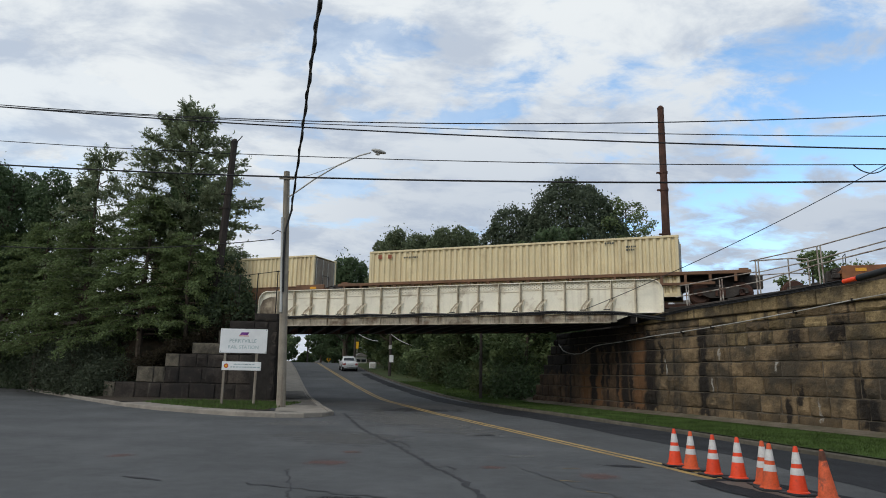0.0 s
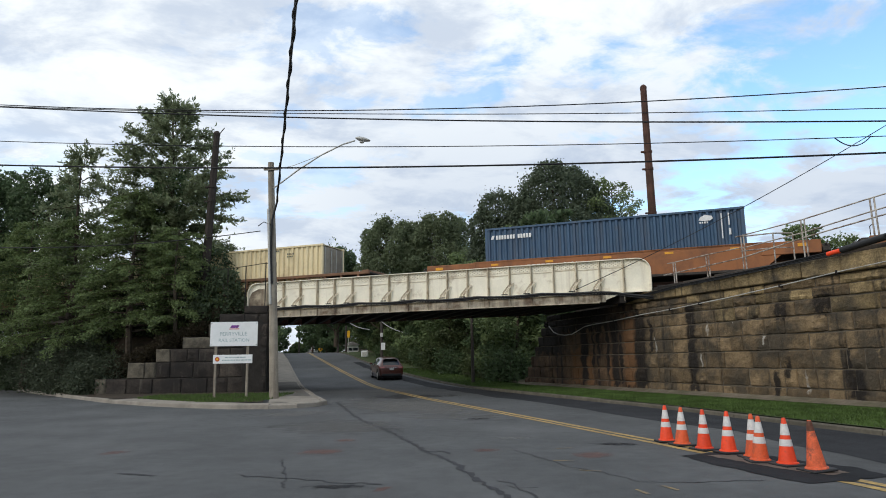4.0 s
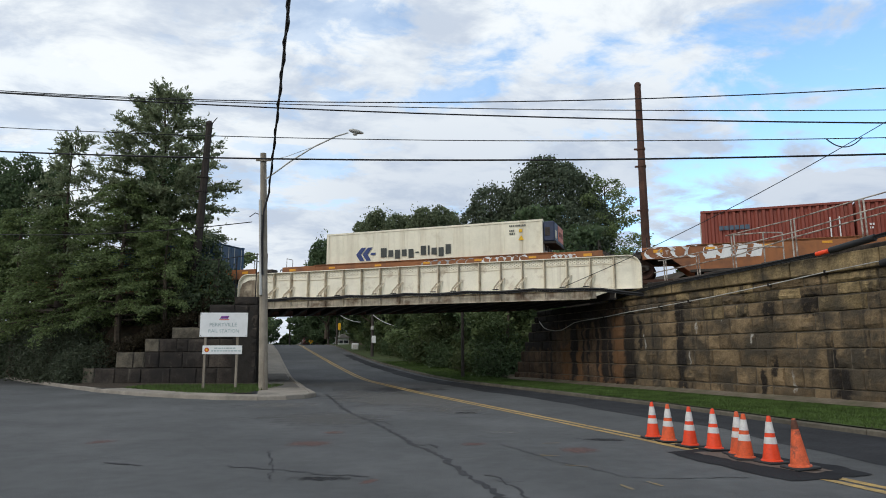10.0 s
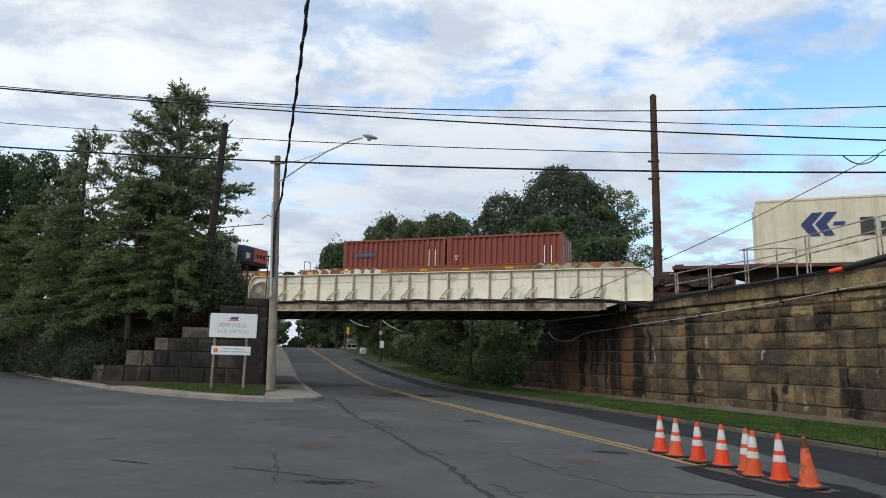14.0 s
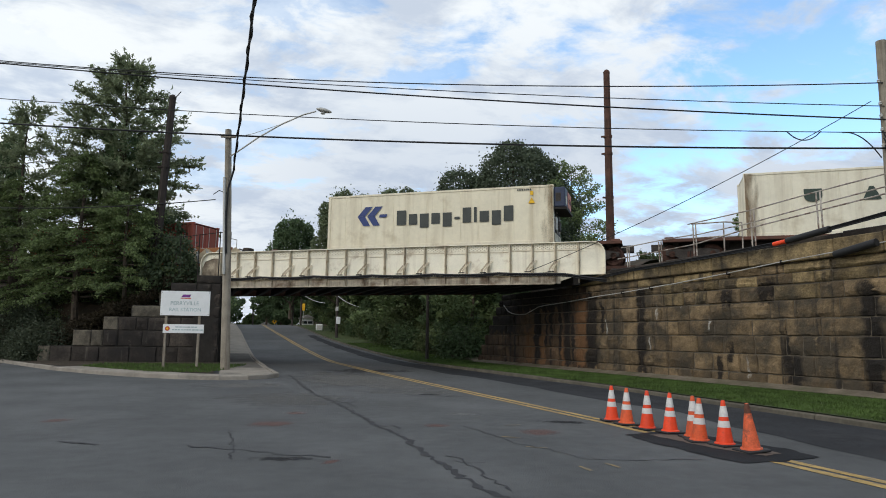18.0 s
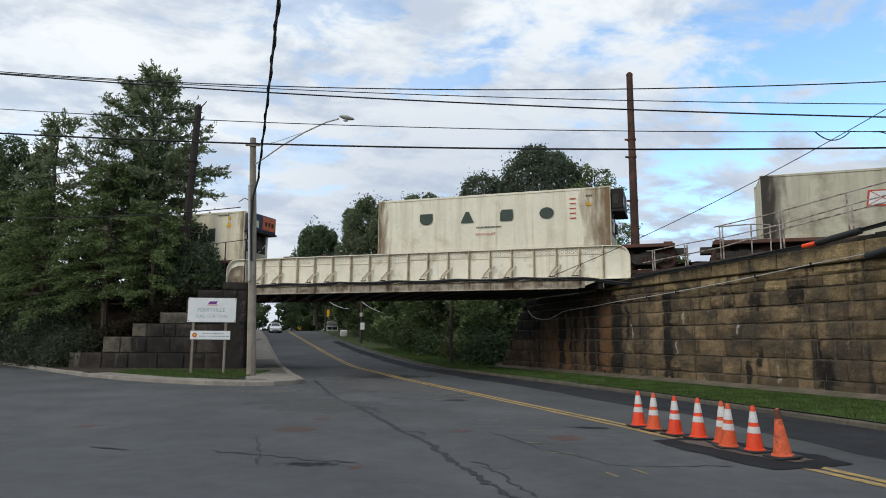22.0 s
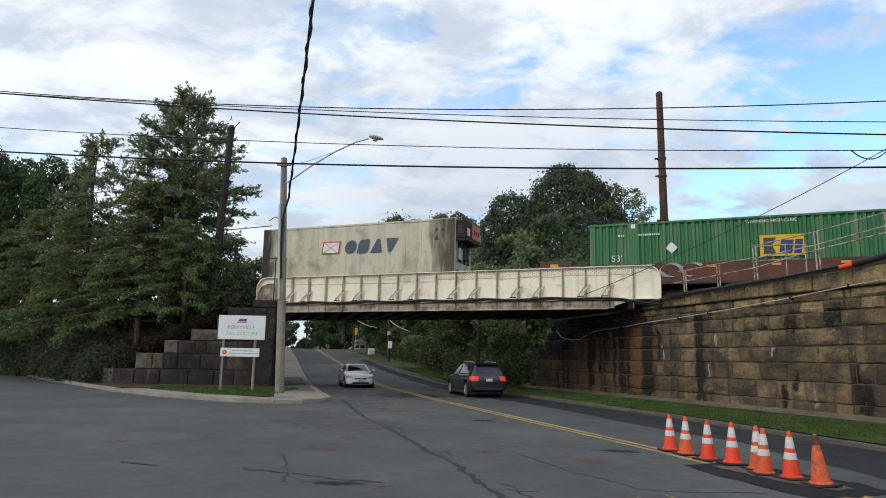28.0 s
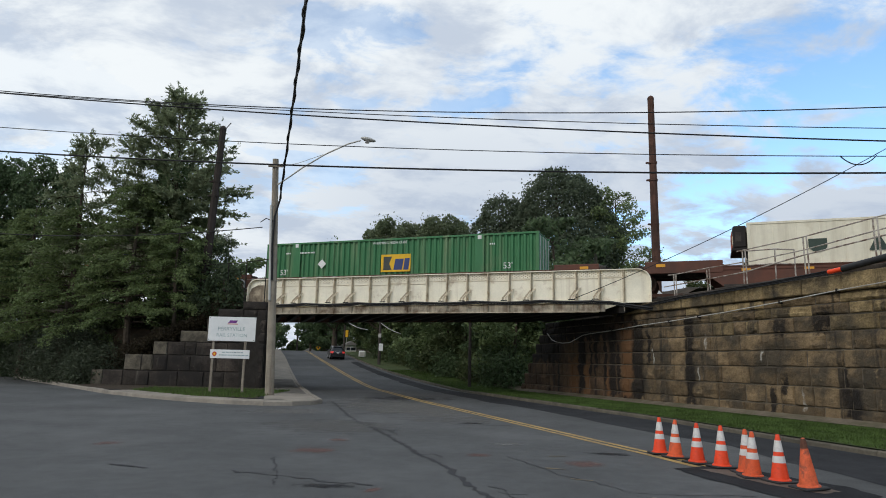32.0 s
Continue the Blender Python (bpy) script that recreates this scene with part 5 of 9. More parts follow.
def well_car(s0, s1, well0, well1, body, label, top=1.42, marks=None, trucks=(0, 1), tag=True):
    """Container well car with plate sides, end platforms and bogies; x from 0."""
    e = thing("well_car", Matrix(), label, "rail car", "rail cars")
    L = s1 - s0
    a, b = well0 - s0, well1 - s0
    for sg in (-1, 1):
        y = 1.42 * sg
        y0, y1 = sorted((y, y - 0.06 * sg))
        prof = [(a - 1.15, 0.98), (a - 0.2, 0.22), (b + 0.2, 0.22), (b + 1.15, 0.98), (b + 1.15, top - 0.22), (b + 0.25, top), (a - 0.25, top), (a - 1.15, top - 0.22)]
        sp = part("side_sill", MB().prism(prof, y0, y1), body, e)
        part("top_chord", MB().cbox(a - 0.3, b + 0.3, min(y, y - 0.16 * sg), max(y, y - 0.16 * sg) + (0.02 if sg > 0 else 0), top - 0.10, top + 0.015, 0.012), body, e)
        part("bottom_chord", MB().cbox(a - 0.2, b + 0.2, min(y + 0.03 * sg, y - 0.2 * sg), max(y + 0.03 * sg, y - 0.2 * sg), 0.2, 0.32, 0.012), GRIME, e)
        if sg < 0:
            n = int((b - a) / 2.6)
            for k in range(n + 1):
                x = a + (b - a) * (k + 0.3) / (n + 0.6)
                part("reflector", MB().box(x - 0.19, x + 0.19, y - 0.013, y - 0.001, top - 0.24, top - 0.14), REFLECTOR, sp)
            for x in (0.55, L - 0.95):
                part("reflector", MB().box(x, x + 0.4, -1.47, -1.452, 1.16, 1.30), REFLECTOR, e)
    part("floor_frame", MB().box(a, b, -1.3, 1.3, 0.2, 0.26), GRIME, e)
    for x0, x1, sg in ((0.0, a - 0.15, -1), (b + 0.15, L, 1)):
        part("end_platform", MB().cbox(x0, x1, -1.36, 1.36, 1.08, 1.24, 0.02), body, e)
        part("end_sill", MB().cbox(x0 + 0.05, x1 - 0.05, -1.45, -1.30, 0.86, 1.42, 0.02), body, e)
        part("end_sill", MB().cbox(x0 + 0.05, x1 - 0.05, 1.30, 1.45, 0.86, 1.42, 0.02), body, e)
        part("centre_sill", MB().box(x0 - 0.35 if sg < 0 else x0, x1 if sg < 0 else x1 + 0.35, -0.22, 0.22, 0.8, 1.08), GRIME, e)
        ex = x0 if sg < 0 else x1
        g0, g1 = sorted((ex + 0.02 * sg, ex + 0.42 * sg))
        part("coupler_gear", MB().cbox(g0, g1, -0.62, 0.62, 0.84, 1.34, 0.05), GRIME, e)
        part("uncoupling_lever", MB().tube([(ex + 0.10 * sg, -1.38, 1.22), (ex + 0.24 * sg, -1.1, 1.34), (ex + 0.24 * sg, -0.55, 1.30)], 0.035, 6), GRIME, e)
        part("end_step", MB().cbox(min(ex, ex + 0.3 * sg), max(ex, ex + 0.3 * sg), -1.34, -0.95, 0.92, 1.12, 0.02), GRIME, e)
        hx = x0 + 0.25 if sg < 0 else x1 - 0.25
        hr = MB()
        for y in (-1.3, -0.7):
            hr.tube([(hx, y, 1.24), (hx, y, 1.95)], 0.018, 5)
        hr.tube([(hx, -1.3, 1.93), (hx, -0.7, 1.93)], 0.018, 5)
        part("grab_rail", hr, GRIME, e)
        part("brake_gear", MB().cbox(hx - 0.2, hx + 0.2, 0.2, 0.8, 1.24, 1.6, 0.04), GRIME, e)
    if 0 in trucks:
        truck(e, -0.85)
    if 1 in trucks:
        truck(e, L + 0.85)
    ride(e, s0, RAIL_Z)
    return e


def spine_car(s0, s1, body, label, deck=1.08, ribs=False):
    """Low flat container car: centre sill, side sills with ribs, end bogies; x from 0."""
    e = thing("flat_car", Matrix(), label, "rail car", "rail cars")
    L = s1 - s0
    part("centre_sill", MB().prism([(-0.5, 0.72), (2.6, 0.72), (3.6, 0.42), (L - 3.6, 0.42), (L - 2.6, 0.72), (L + 0.5, 0.72), (L + 0.5, deck - 0.12), (-0.5, deck - 0.12)], -0.35, 0.35), GRIME, e)
    for sg in (-1, 1):
        y0, y1 = sorted((1.40 * sg, 1.24 * sg))
        part("side_sill", MB().cbox(0, L, y0, y1, deck - 0.16, deck, 0.02), body, e)
        if ribs:
            part("lower_sill", MB().cbox(1.5, L - 1.5, y0, y1, deck - 0.62, deck - 0.50, 0.02), body, e)
            for k in range(int(L / 1.05)):
                x = 0.4 + k * 1.05
                part("side_rib", MB().box(x - 0.06, x + 0.06, y0 + 0.012, y1 - 0.012, deck - 0.5, deck - 0.16), body, e)
    for k in range(9):
        x = 0.6 + (L - 1.2) * k / 8
        part("cross_bearer", MB().prism([(-1.24, deck - 0.16), (1.24, deck - 0.16), (0.35, deck - 0.45), (-0.35, deck - 0.45)], x - 0.12, x + 0.12, Matrix(((0, 1, 0, 0), (1, 0, 0, 0), (0, 0, 1, 0), (0, 0, 0, 1)))), GRIME, e)
    part("deck_plate", MB().box(0.02, L - 0.02, -1.23, 1.23, deck - 0.1, deck - 0.03), GRIME, e)
    for x in (0.1, L - 0.5):
        part("end_stop", MB().cbox(x, x + 0.4, -1.2, 1.2, deck - 0.03, deck + 0.1, 0.02), body, e)
    for x in (1.3, L - 1.3):
        truck(e, x)
    ride(e, s0, RAIL_Z)
    return e


def graffiti(parent, x0, x1, z0, z1, material, y, seed, n=7):
    """Spray-painted loops as thick flat strokes."""
    rnd = random.Random(seed)
    for k in range(n):
        cx = x0 + (x1 - x0) * (k + 0.5) / n
        rx, rz = (x1 - x0) / n * 0.55, (z1 - z0) / 2
        a0, a1 = rnd.uniform(0, 2), rnd.uniform(4.0, 6.3)
        pts = [(cx + rx * math.cos(a0 + a1 * i / 14) * rnd.uniform(0.85, 1.1), (z0 + z1) / 2 + rz * math.sin(a0 + a1 * i / 14)) for i in range(15)]
        mb, vs = MB(), []
        for i, (x, z) in enumerate(pts):
            w = 0.045 + 0.03 * math.sin(i * 0.9 + k)
            vs += [(x - w, y, z - w * 0.5), (x + w, y, z + w * 0.5)]
        mb.add(vs, [(2 * i, 2 * i + 2, 2 * i + 3, 2 * i + 1) for i in range(14)])
        part("graffiti_stroke", mb, material, parent)


LOW, HIGH = 8.24 - 2.9, 9.09 - 2.9
# 1: tan boxes on brown ribbed cars
well_car(-39.6, -20.2, -34.2, -22.3, BROWN_CAR, "brown ribbed container car with a tan container", 1.35)
container(12.19, TAN, "tan corrugated steel container with doors at its end", s=-33.31, z=LOW, frame_paint=TAN, door_paint=WEATHERED_SHADE)
spine_car(-19.4, 1.6, BROWN_CAR, "long brown flat car with ribbed side sills", 1.42, True)
c = container(16.15, TAN, "long tan corrugated steel container on a brown flat car", s=-17.55, z=LOW, frame_paint=TAN, door_paint=WEATHERED_SHADE)
for x in (0.55, 1.15):
    side_shape(c, "marking_patch", rect(x, 2.45, 0.22, 0.22), mat("rust_red_mark", (0.32, 0.10, 0.05), 0.7, local=True, bump=0))
small_marks(c, 2.1, 2.42, 1, 1.0, DARK_INK, seed=3)
small_marks(c, 12.8, 2.62, 1, 0.4, DARK_INK, seed=5)
small_marks(c, 13.8, 2.40, 2, 0.45, DARK_INK, seed=6)
# 2: articulated orange well cars
w2 = well_car(5.0, 23.3, 7.9, 20.7, ORANGE_CAR, "orange-brown articulated well car with yellow reflectors", 1.45)
c = container(12.19, BLUE, "dark blue corrugated steel container in a well car", s=8.2, z=LOW)
side_shape(c, "emblem_shape", [(0.32, 2.3), (0.45, 2.3), (0.52, 2.5), (0.38, 2.5)], WHITE_INK)
word_bars(c, 0.58, 2.28, 0.21, [0.105] * 7, WHITE_INK, gap=0.2)
word_bars(c, 1.72, 2.28, 0.21, [0.105] * 5, WHITE_INK, gap=0.2)
side_shape(c, "marking_blob", [(10.25, 2.42), (10.4, 2.36), (10.75, 2.37), (10.88, 2.46), (10.82, 2.58), (10.55, 2.65), (10.35, 2.56)], WHITE_INK)
small_marks(c, 10.28, 2.25, 1, 0.5, WHITE_INK, seed=8)
side_shape(c, "marking_strip", rect(11.2, 1.5, 0.05, 1.15), WHITE_INK)
side_shape(c, "marking_strip", rect(11.5, 2.1, 0.06, 0.55), WHITE_INK)
side_shape(c, "marking_strip", rect(11.5, 1.65, 0.09, 0.3), WHITE_INK)
word_bars(w2, 5.4, 0.92, 0.24, [0.17] * 5, WHITE_INK, -1.425, gap=0.3)
CAR_NUMBERS = [(w2, 7.15)]
w3 = well_car(25.0, 42.9, 27.4, 40.3, ORANGE_CAR, "orange-brown articulated well car sprayed with graffiti", 1.45, trucks=(0,))
c = container(12.19, REEFER_W, "cream white refrigerated container with a generator on its end", True, 27.76, LOW, genset=1)


def arrow_mark(c, x, z, k, material):
    """Two slanted chevron arms, the carrier's plain emblem."""
    for dx in (0.0, 0.55):
        side_shape(c, "emblem_arm", [(x + (0.0 + dx) * k, z + 0.5 * k), (x + (0.45 + dx) * k, z + 1.0 * k), (x + (0.85 + dx) * k, z + 1.0 * k), (x + (0.42 + dx) * k, z + 0.5 * k)], material)
        side_shape(c, "emblem_arm", [(x + (0.0 + dx) * k, z + 0.495 * k), (x + (0.42 + dx) * k, z + 0.495 * k), (x + (0.72 + dx) * k, z), (x + (0.34 + dx) * k, z)], material)
    side_shape(c, "emblem_bar", rect(x + 1.2 * k, z + 0.42 * k, 0.42 * k, 0.16 * k, 0.06 * k), material, -1.234)


arrow_mark(c, 1.85, 1.28, 0.72, NAVY_INK)
word_bars(c, 3.35, 1.42, 0.36, [0.34, 0.28, 0.29, 0.28, 0.29, 0.2, 0.29, 0.1, 0.29, 0.28, 0.29], DARK_INK, gap=0.30, tall=(0, 6, 7, 10), low=(2, 4, 9), dash=(5,))
small_marks(c, 10.5, 2.6, 1, 1.0, DARK_INK, seed=9)
small_marks(c, 10.5, 2.35, 2, 0.3, DARK_INK, seed=10)
side_shape(c, "warning_mark", [(10.95, 1.9), (11.25, 1.9), (11.1, 2.15)], YELLOW_INK)
side_shape(c, "warning_mark", rect(11.0, 2.3, 0.16, 0.16), YELLOW_INK)
graffiti(w3, 8.6, 11.5, 1.0, 1.36, GREY_SPRAY, -1.426, 6, 6)
graffiti(w3, 11.9, 14.2, 1.0, 1.38, WHITE_INK, -1.426, 7, 6)
graffiti(w3, 15.4, 16.6, 0.95, 1.3, WHITE_INK, -1.47, 8, 5)
w4 = well_car(44.6, 62.4, 46.9, 59.9, ORANGE_CAR, "orange-brown articulated well car with large graffiti", 1.45, trucks=(0, 1))
for k, s in enumerate((47.28, 53.45)):
    c = container(6.06, RED_BOX, "brick red twenty-foot corrugated container in a well car", s=s, z=LOW - 0.18, doors_right=bool(k))
    for x in (5.15, 5.5):
        side_shape(c, "marking_strip", rect(x, 1.15, 0.05, 1.1), WHITE_INK)
    if not k:
        word_bars(c, 0.75, 1.95, 0.2, [0.18] * 6, mat("faded_blue_ink", (0.08, 0.12, 0.16), 0.6, local=True, bump=0))
    else:
        small_marks(c, 0.45, 1.8, 2, 0.2, WHITE_INK, seed=12)
graffiti(w4, 0.2, 2.6, 0.9, 1.42, WHITE_INK, -1.47, 9, 4)
graffiti(w4, 2.7, 5.0, 0.85, 1.38, WHITE_INK, -1.426, 10, 4)
for k in range(4):
    side_shape(w4, "graffiti_block", [(2.75 + k * 0.62, 0.78), (3.2 + k * 0.62, 0.80), (3.3 + k * 0.62, 1.3), (2.95 + k * 0.62, 1.36)], WHITE_INK, -1.4245)
for k in range(5):
    side_shape(w4, "graffiti_block", [(13.6 + k * 0.95, 0.55), (14.5 + k * 0.95, 0.45), (14.75 + k * 0.95, 1.1), (14.2 + k * 0.95, 1.40), (13.7 + k * 0.95, 1.05)], TAN_SPRAY, -1.427 if k < 2 else -1.48)
graffiti(w4, 13.5, 17.5, 0.55, 1.4, GREY_SPRAY, -1.485, 11, 6)
# 3: refrigerated boxes on low flat cars
spine_car(64.6, 83.6, RED_CAR, "low rusty flat car under a refrigerated container", HIGH - RAIL_Z)
c = container(12.19, REEFER, "cream refrigerated container with a large dark blue emblem", True, 68.2, HIGH, genset=1)
arrow_mark(c, 1.75, 1.2, 1.02, NAVY_INK)
end_stain(c, 12.16, -1.2, 0.25, (0.22, 0.15, 0.08), "rust_wash")
word_bars(c, 4.0, 1.17, 0.56, [0.52, 0.46, 0.48, 0.46, 0.48, 0.28, 0.44, 0.15, 0.48, 0.46, 0.48], DARK_INK, gap=0.27, tall=(0, 6, 7, 10), low=(2, 4, 9), dash=(5,))
side_shape(c, "warning_mark", [(10.95, 2.0), (11.3, 2.0), (11.12, 2.3)], YELLOW_INK)
side_shape(c, "warning_mark", rect(11.05, 2.42, 0.16, 0.2), YELLOW_INK)
small_marks(c, 10.4, 2.66, 1, 1.0, DARK_INK, seed=14)
spine_car(85.4, 104.0, RED_CAR, "low rusty flat car under a refrigerated container", HIGH - RAIL_Z)


NO_FORKS = []


def plain_letter(c, kind, x, z, w, h, material, shear=0.0):
    """One letter of a carrier's name as a plain solid shape of its size."""
    if kind == "peak":
        pts = [(0, 0), (w, 0), (w * 0.62, h), (w * 0.38, h)]
    elif kind == "dip":
        pts = [(w * 0.38, 0), (w * 0.62, 0), (w, h), (0, h)]
    elif kind == "slant":
        pts = [(0, 0), (w * 0.85, 0), (w * 0.95, h * 0.3), (w * 0.9, h), (w * 0.12, h), (0, h * 0.7)]
    elif kind == "bowl":
        pts = [(w / 2 + w / 2 * math.cos(math.pi + math.pi * i / 10), h * 0.45 + h * 0.45 * math.sin(math.pi + math.pi * i / 10)) for i in range(11)] + [(w, h), (0, h)]
    else:
        pts = [(w / 2 + w / 2 * math.cos(2 * math.pi * i / 16), h / 2 + h / 2 * math.sin(2 * math.pi * i / 16)) for i in range(16)]
    return side_shape(c, "lettering_shape", [(x + px + shear * pz / h, z + pz) for px, pz in pts], material)


def letters_wide(c, material):
    for x, kind in ((2.4, "bowl"), (4.65, "peak"), (6.75, "slant"), (8.75, "disc")):
        plain_letter(c, kind, x, 1.46, 0.72, 0.58, material)
    small_marks(c, 5.5, 1.15, 1, 1.25, DARK_INK, seed=15)
    NO_FORKS.append(c)


c = container(12.19, REEFER_W, "cream white refrigerated container streaked with rust", True, 88.97, HIGH, genset=3)
letters_wide(c, DARKGREEN_INK)
end_stain(c, 12.16, -2.4, 0.42, (0.22, 0.13, 0.06), "rust_wash")
end_stain(c, 0.03, 1.2, 0.3, (0.20, 0.13, 0.07), "rust_wash")
for k in range(5):
    side_shape(c, "marking_bar", rect(10.25, 1.4 + k * 0.24, 0.3, 0.05), RED_INK)
side_shape(c, "warning_mark", [(11.0, 2.0), (11.3, 2.0), (11.15, 2.25)], YELLOW_INK)
small_marks(c, 11.05, 2.45, 1, 0.3, DARK_INK, seed=17)
spine_car(105.6, 123.2, RED_CAR, "low rusty flat car under a grimy refrigerated container", HIGH - RAIL_Z)
c = container(12.19, REEFER_D, "grimy cream refrigerated container with black soot at its ends", True, 107.68, HIGH, genset=2)
for poly in (rect(4.05, 1.25, 1.15, 0.70, 0.1),):
    side_shape(c, "emblem_frame", poly, RED_INK)
    side_shape(c, "emblem_field", rect(4.13, 1.31, 0.99, 0.58, 0.09), WHITE_INK, -1.234)
    side_shape(c, "emblem_cross", [(4.13, 1.31), (4.19, 1.31), (5.21, 1.89), (5.15, 1.89)], RED_INK, -1.236)
    side_shape(c, "emblem_cross", [(5.06, 1.31), (5.12, 1.31), (4.28, 1.89), (4.22, 1.89)], RED_INK, -1.2365)
SLATE_INK = mat("slate_ink", (0.075, 0.09, 0.13), 0.6, vary=0.2, bump=0, local=True)
for k, kind in enumerate(("disc", "slant", "peak", "dip")):
    plain_letter(c, kind, 5.5 + 0.83 * k, 1.22, 0.72, 0.76, SLATE_INK, 0.16)
side_shape(c, "warning_mark", [(11.0, 1.75), (11.3, 1.75), (11.15, 2.0)], DARK_INK)
for x in (11.05, 11.4):
    side_shape(c, "warning_mark", rect(x, 2.2, 0.13, 0.16), DARK_INK)
end_stain(c, 0.03, 1.5, 0.62, (0.05, 0.042, 0.034), "soot_wash")
end_stain(c, 12.16, -2.6, 0.5, (0.10, 0.075, 0.05), "soot_wash")
# 4: green box and the last reefer
w5 = well_car(124.4, 146.0, 126.2, 143.6, RED_CAR, "rusty red and black well car with spray-painted sides", 1.18)
c = container(16.15, GREEN_BOX, "long green corrugated container with a yellow emblem", s=126.85, z=LOW + 0.02)
side_shape(c, "emblem_field", rect(7.45, 1.05, 1.75, 0.95), YELLOW_INK)
side_shape(c, "emblem_shape", [(7.6, 1.15), (8.1, 1.15), (7.95, 1.5), (8.1, 1.88), (7.6, 1.88)], DARK_INK, -1.234)
side_shape(c, "emblem_shape", rect(8.2, 1.15, 0.5, 0.6, 0.1), NAVY_INK, -1.2345)
side_shape(c, "emblem_shape", rect(8.78, 1.15, 0.3, 0.62, 0.08), NAVY_INK, -1.2345)
side_shape(c, "hazard_diamond", [(3.75, 1.35), (4.02, 1.62), (3.75, 1.89), (3.48, 1.62)], WHITE_INK)
small_marks(c, 2.3, 2.25, 1, 1.2, WHITE_INK, seed=18)
small_marks(c, 1.35, 2.25, 1, 0.3, WHITE_INK, seed=19)
small_marks(c, 13.6, 2.3, 1, 0.4, WHITE_INK, seed=21)
for x in (1.95, 12.95):
    side_shape(c, "marking_patch", rect(x, 2.62, 0.2, 0.2), WHITE_INK)
    part("lift_plate", MB().box(x - 0.15, x + 0.35, -1.224, -1.18, 0.15, 2.8), GREEN_BOX, c)


def text_on(parent, name, body, x, z, size, material, y, shear=0.0):
    cu = bpy.data.curves.new(name, "FONT")
    cu.body, cu.size, cu.extrude, cu.shear = body, size, 0.001, shear
    tmp = new(name, cu)
    me = bpy.data.meshes.new_from_object(tmp.evaluated_get(bpy.context.evaluated_depsgraph_get()))
    bpy.data.objects.remove(tmp)
    me.materials.clear()
    me.materials.append(material)
    ob = new(name, me)
    ob.parent = parent
    ob.matrix_basis = Matrix.Translation((x, y, z)) @ pose(0, 0, 0, 90, 0, 0)
    return ob


for car, x in CAR_NUMBERS:
    text_on(car, "number_text", "8686", x, 0.92, 0.36, WHITE_INK, -1.427, 0.15)
text_on(w4, "number_text", "723680", 11.9, 0.62, 0.42, WHITE_INK, -1.427, 0.2)
word_bars(w4, 10.2, 0.62, 0.29, [0.26] * 4, WHITE_INK, -1.427, 0.06, gap=0.3)
text_on(w4, "load_text", "125 T", 0.6, 1.06, 0.26, WHITE_INK, -1.458)
text_on(c, "warning_text", "WARNING HIGH CUBE", 6.9, 2.58, 0.2, WHITE_INK, -1.235)
text_on(c, "size_text", "53'", 1.0, 1.05, 0.44, WHITE_INK, -1.235)
text_on(c, "size_text", "53'", 14.3, 1.05, 0.44, WHITE_INK, -1.235)
graffiti(w5, 0.3, 7.5, 0.55, 1.15, GREY_SPRAY, -1.47, 13, 8)
word_bars(w5, 1.7, 0.85, 0.26, [0.2] * 3, WHITE_INK, -1.475)
word_bars(w5, 2.7, 0.85, 0.26, [0.2] * 5, WHITE_INK, -1.475)
well_car(148.0, 167.5, 151.6, 165.4, RED_CAR, "rusty well car carrying a cream container", 1.15)
c = container(12.19, REEFER_W, "cream white refrigerated container with a generator ahead", True, 152.46, LOW - 0.08, genset=-2, doors_right=True)
letters_wide(c, DARKGREEN_INK)

for c in NO_FORKS:
    text_on(c, "warning_text", "NO FORKLIFT", 5.45, 0.78, 0.17, RED_INK, -1.235)

# ---- poles, wires, lamps ----
WR, WL = Vector((18.5, 23.7, 0)), Vector((-39.5, 6.8, 0))


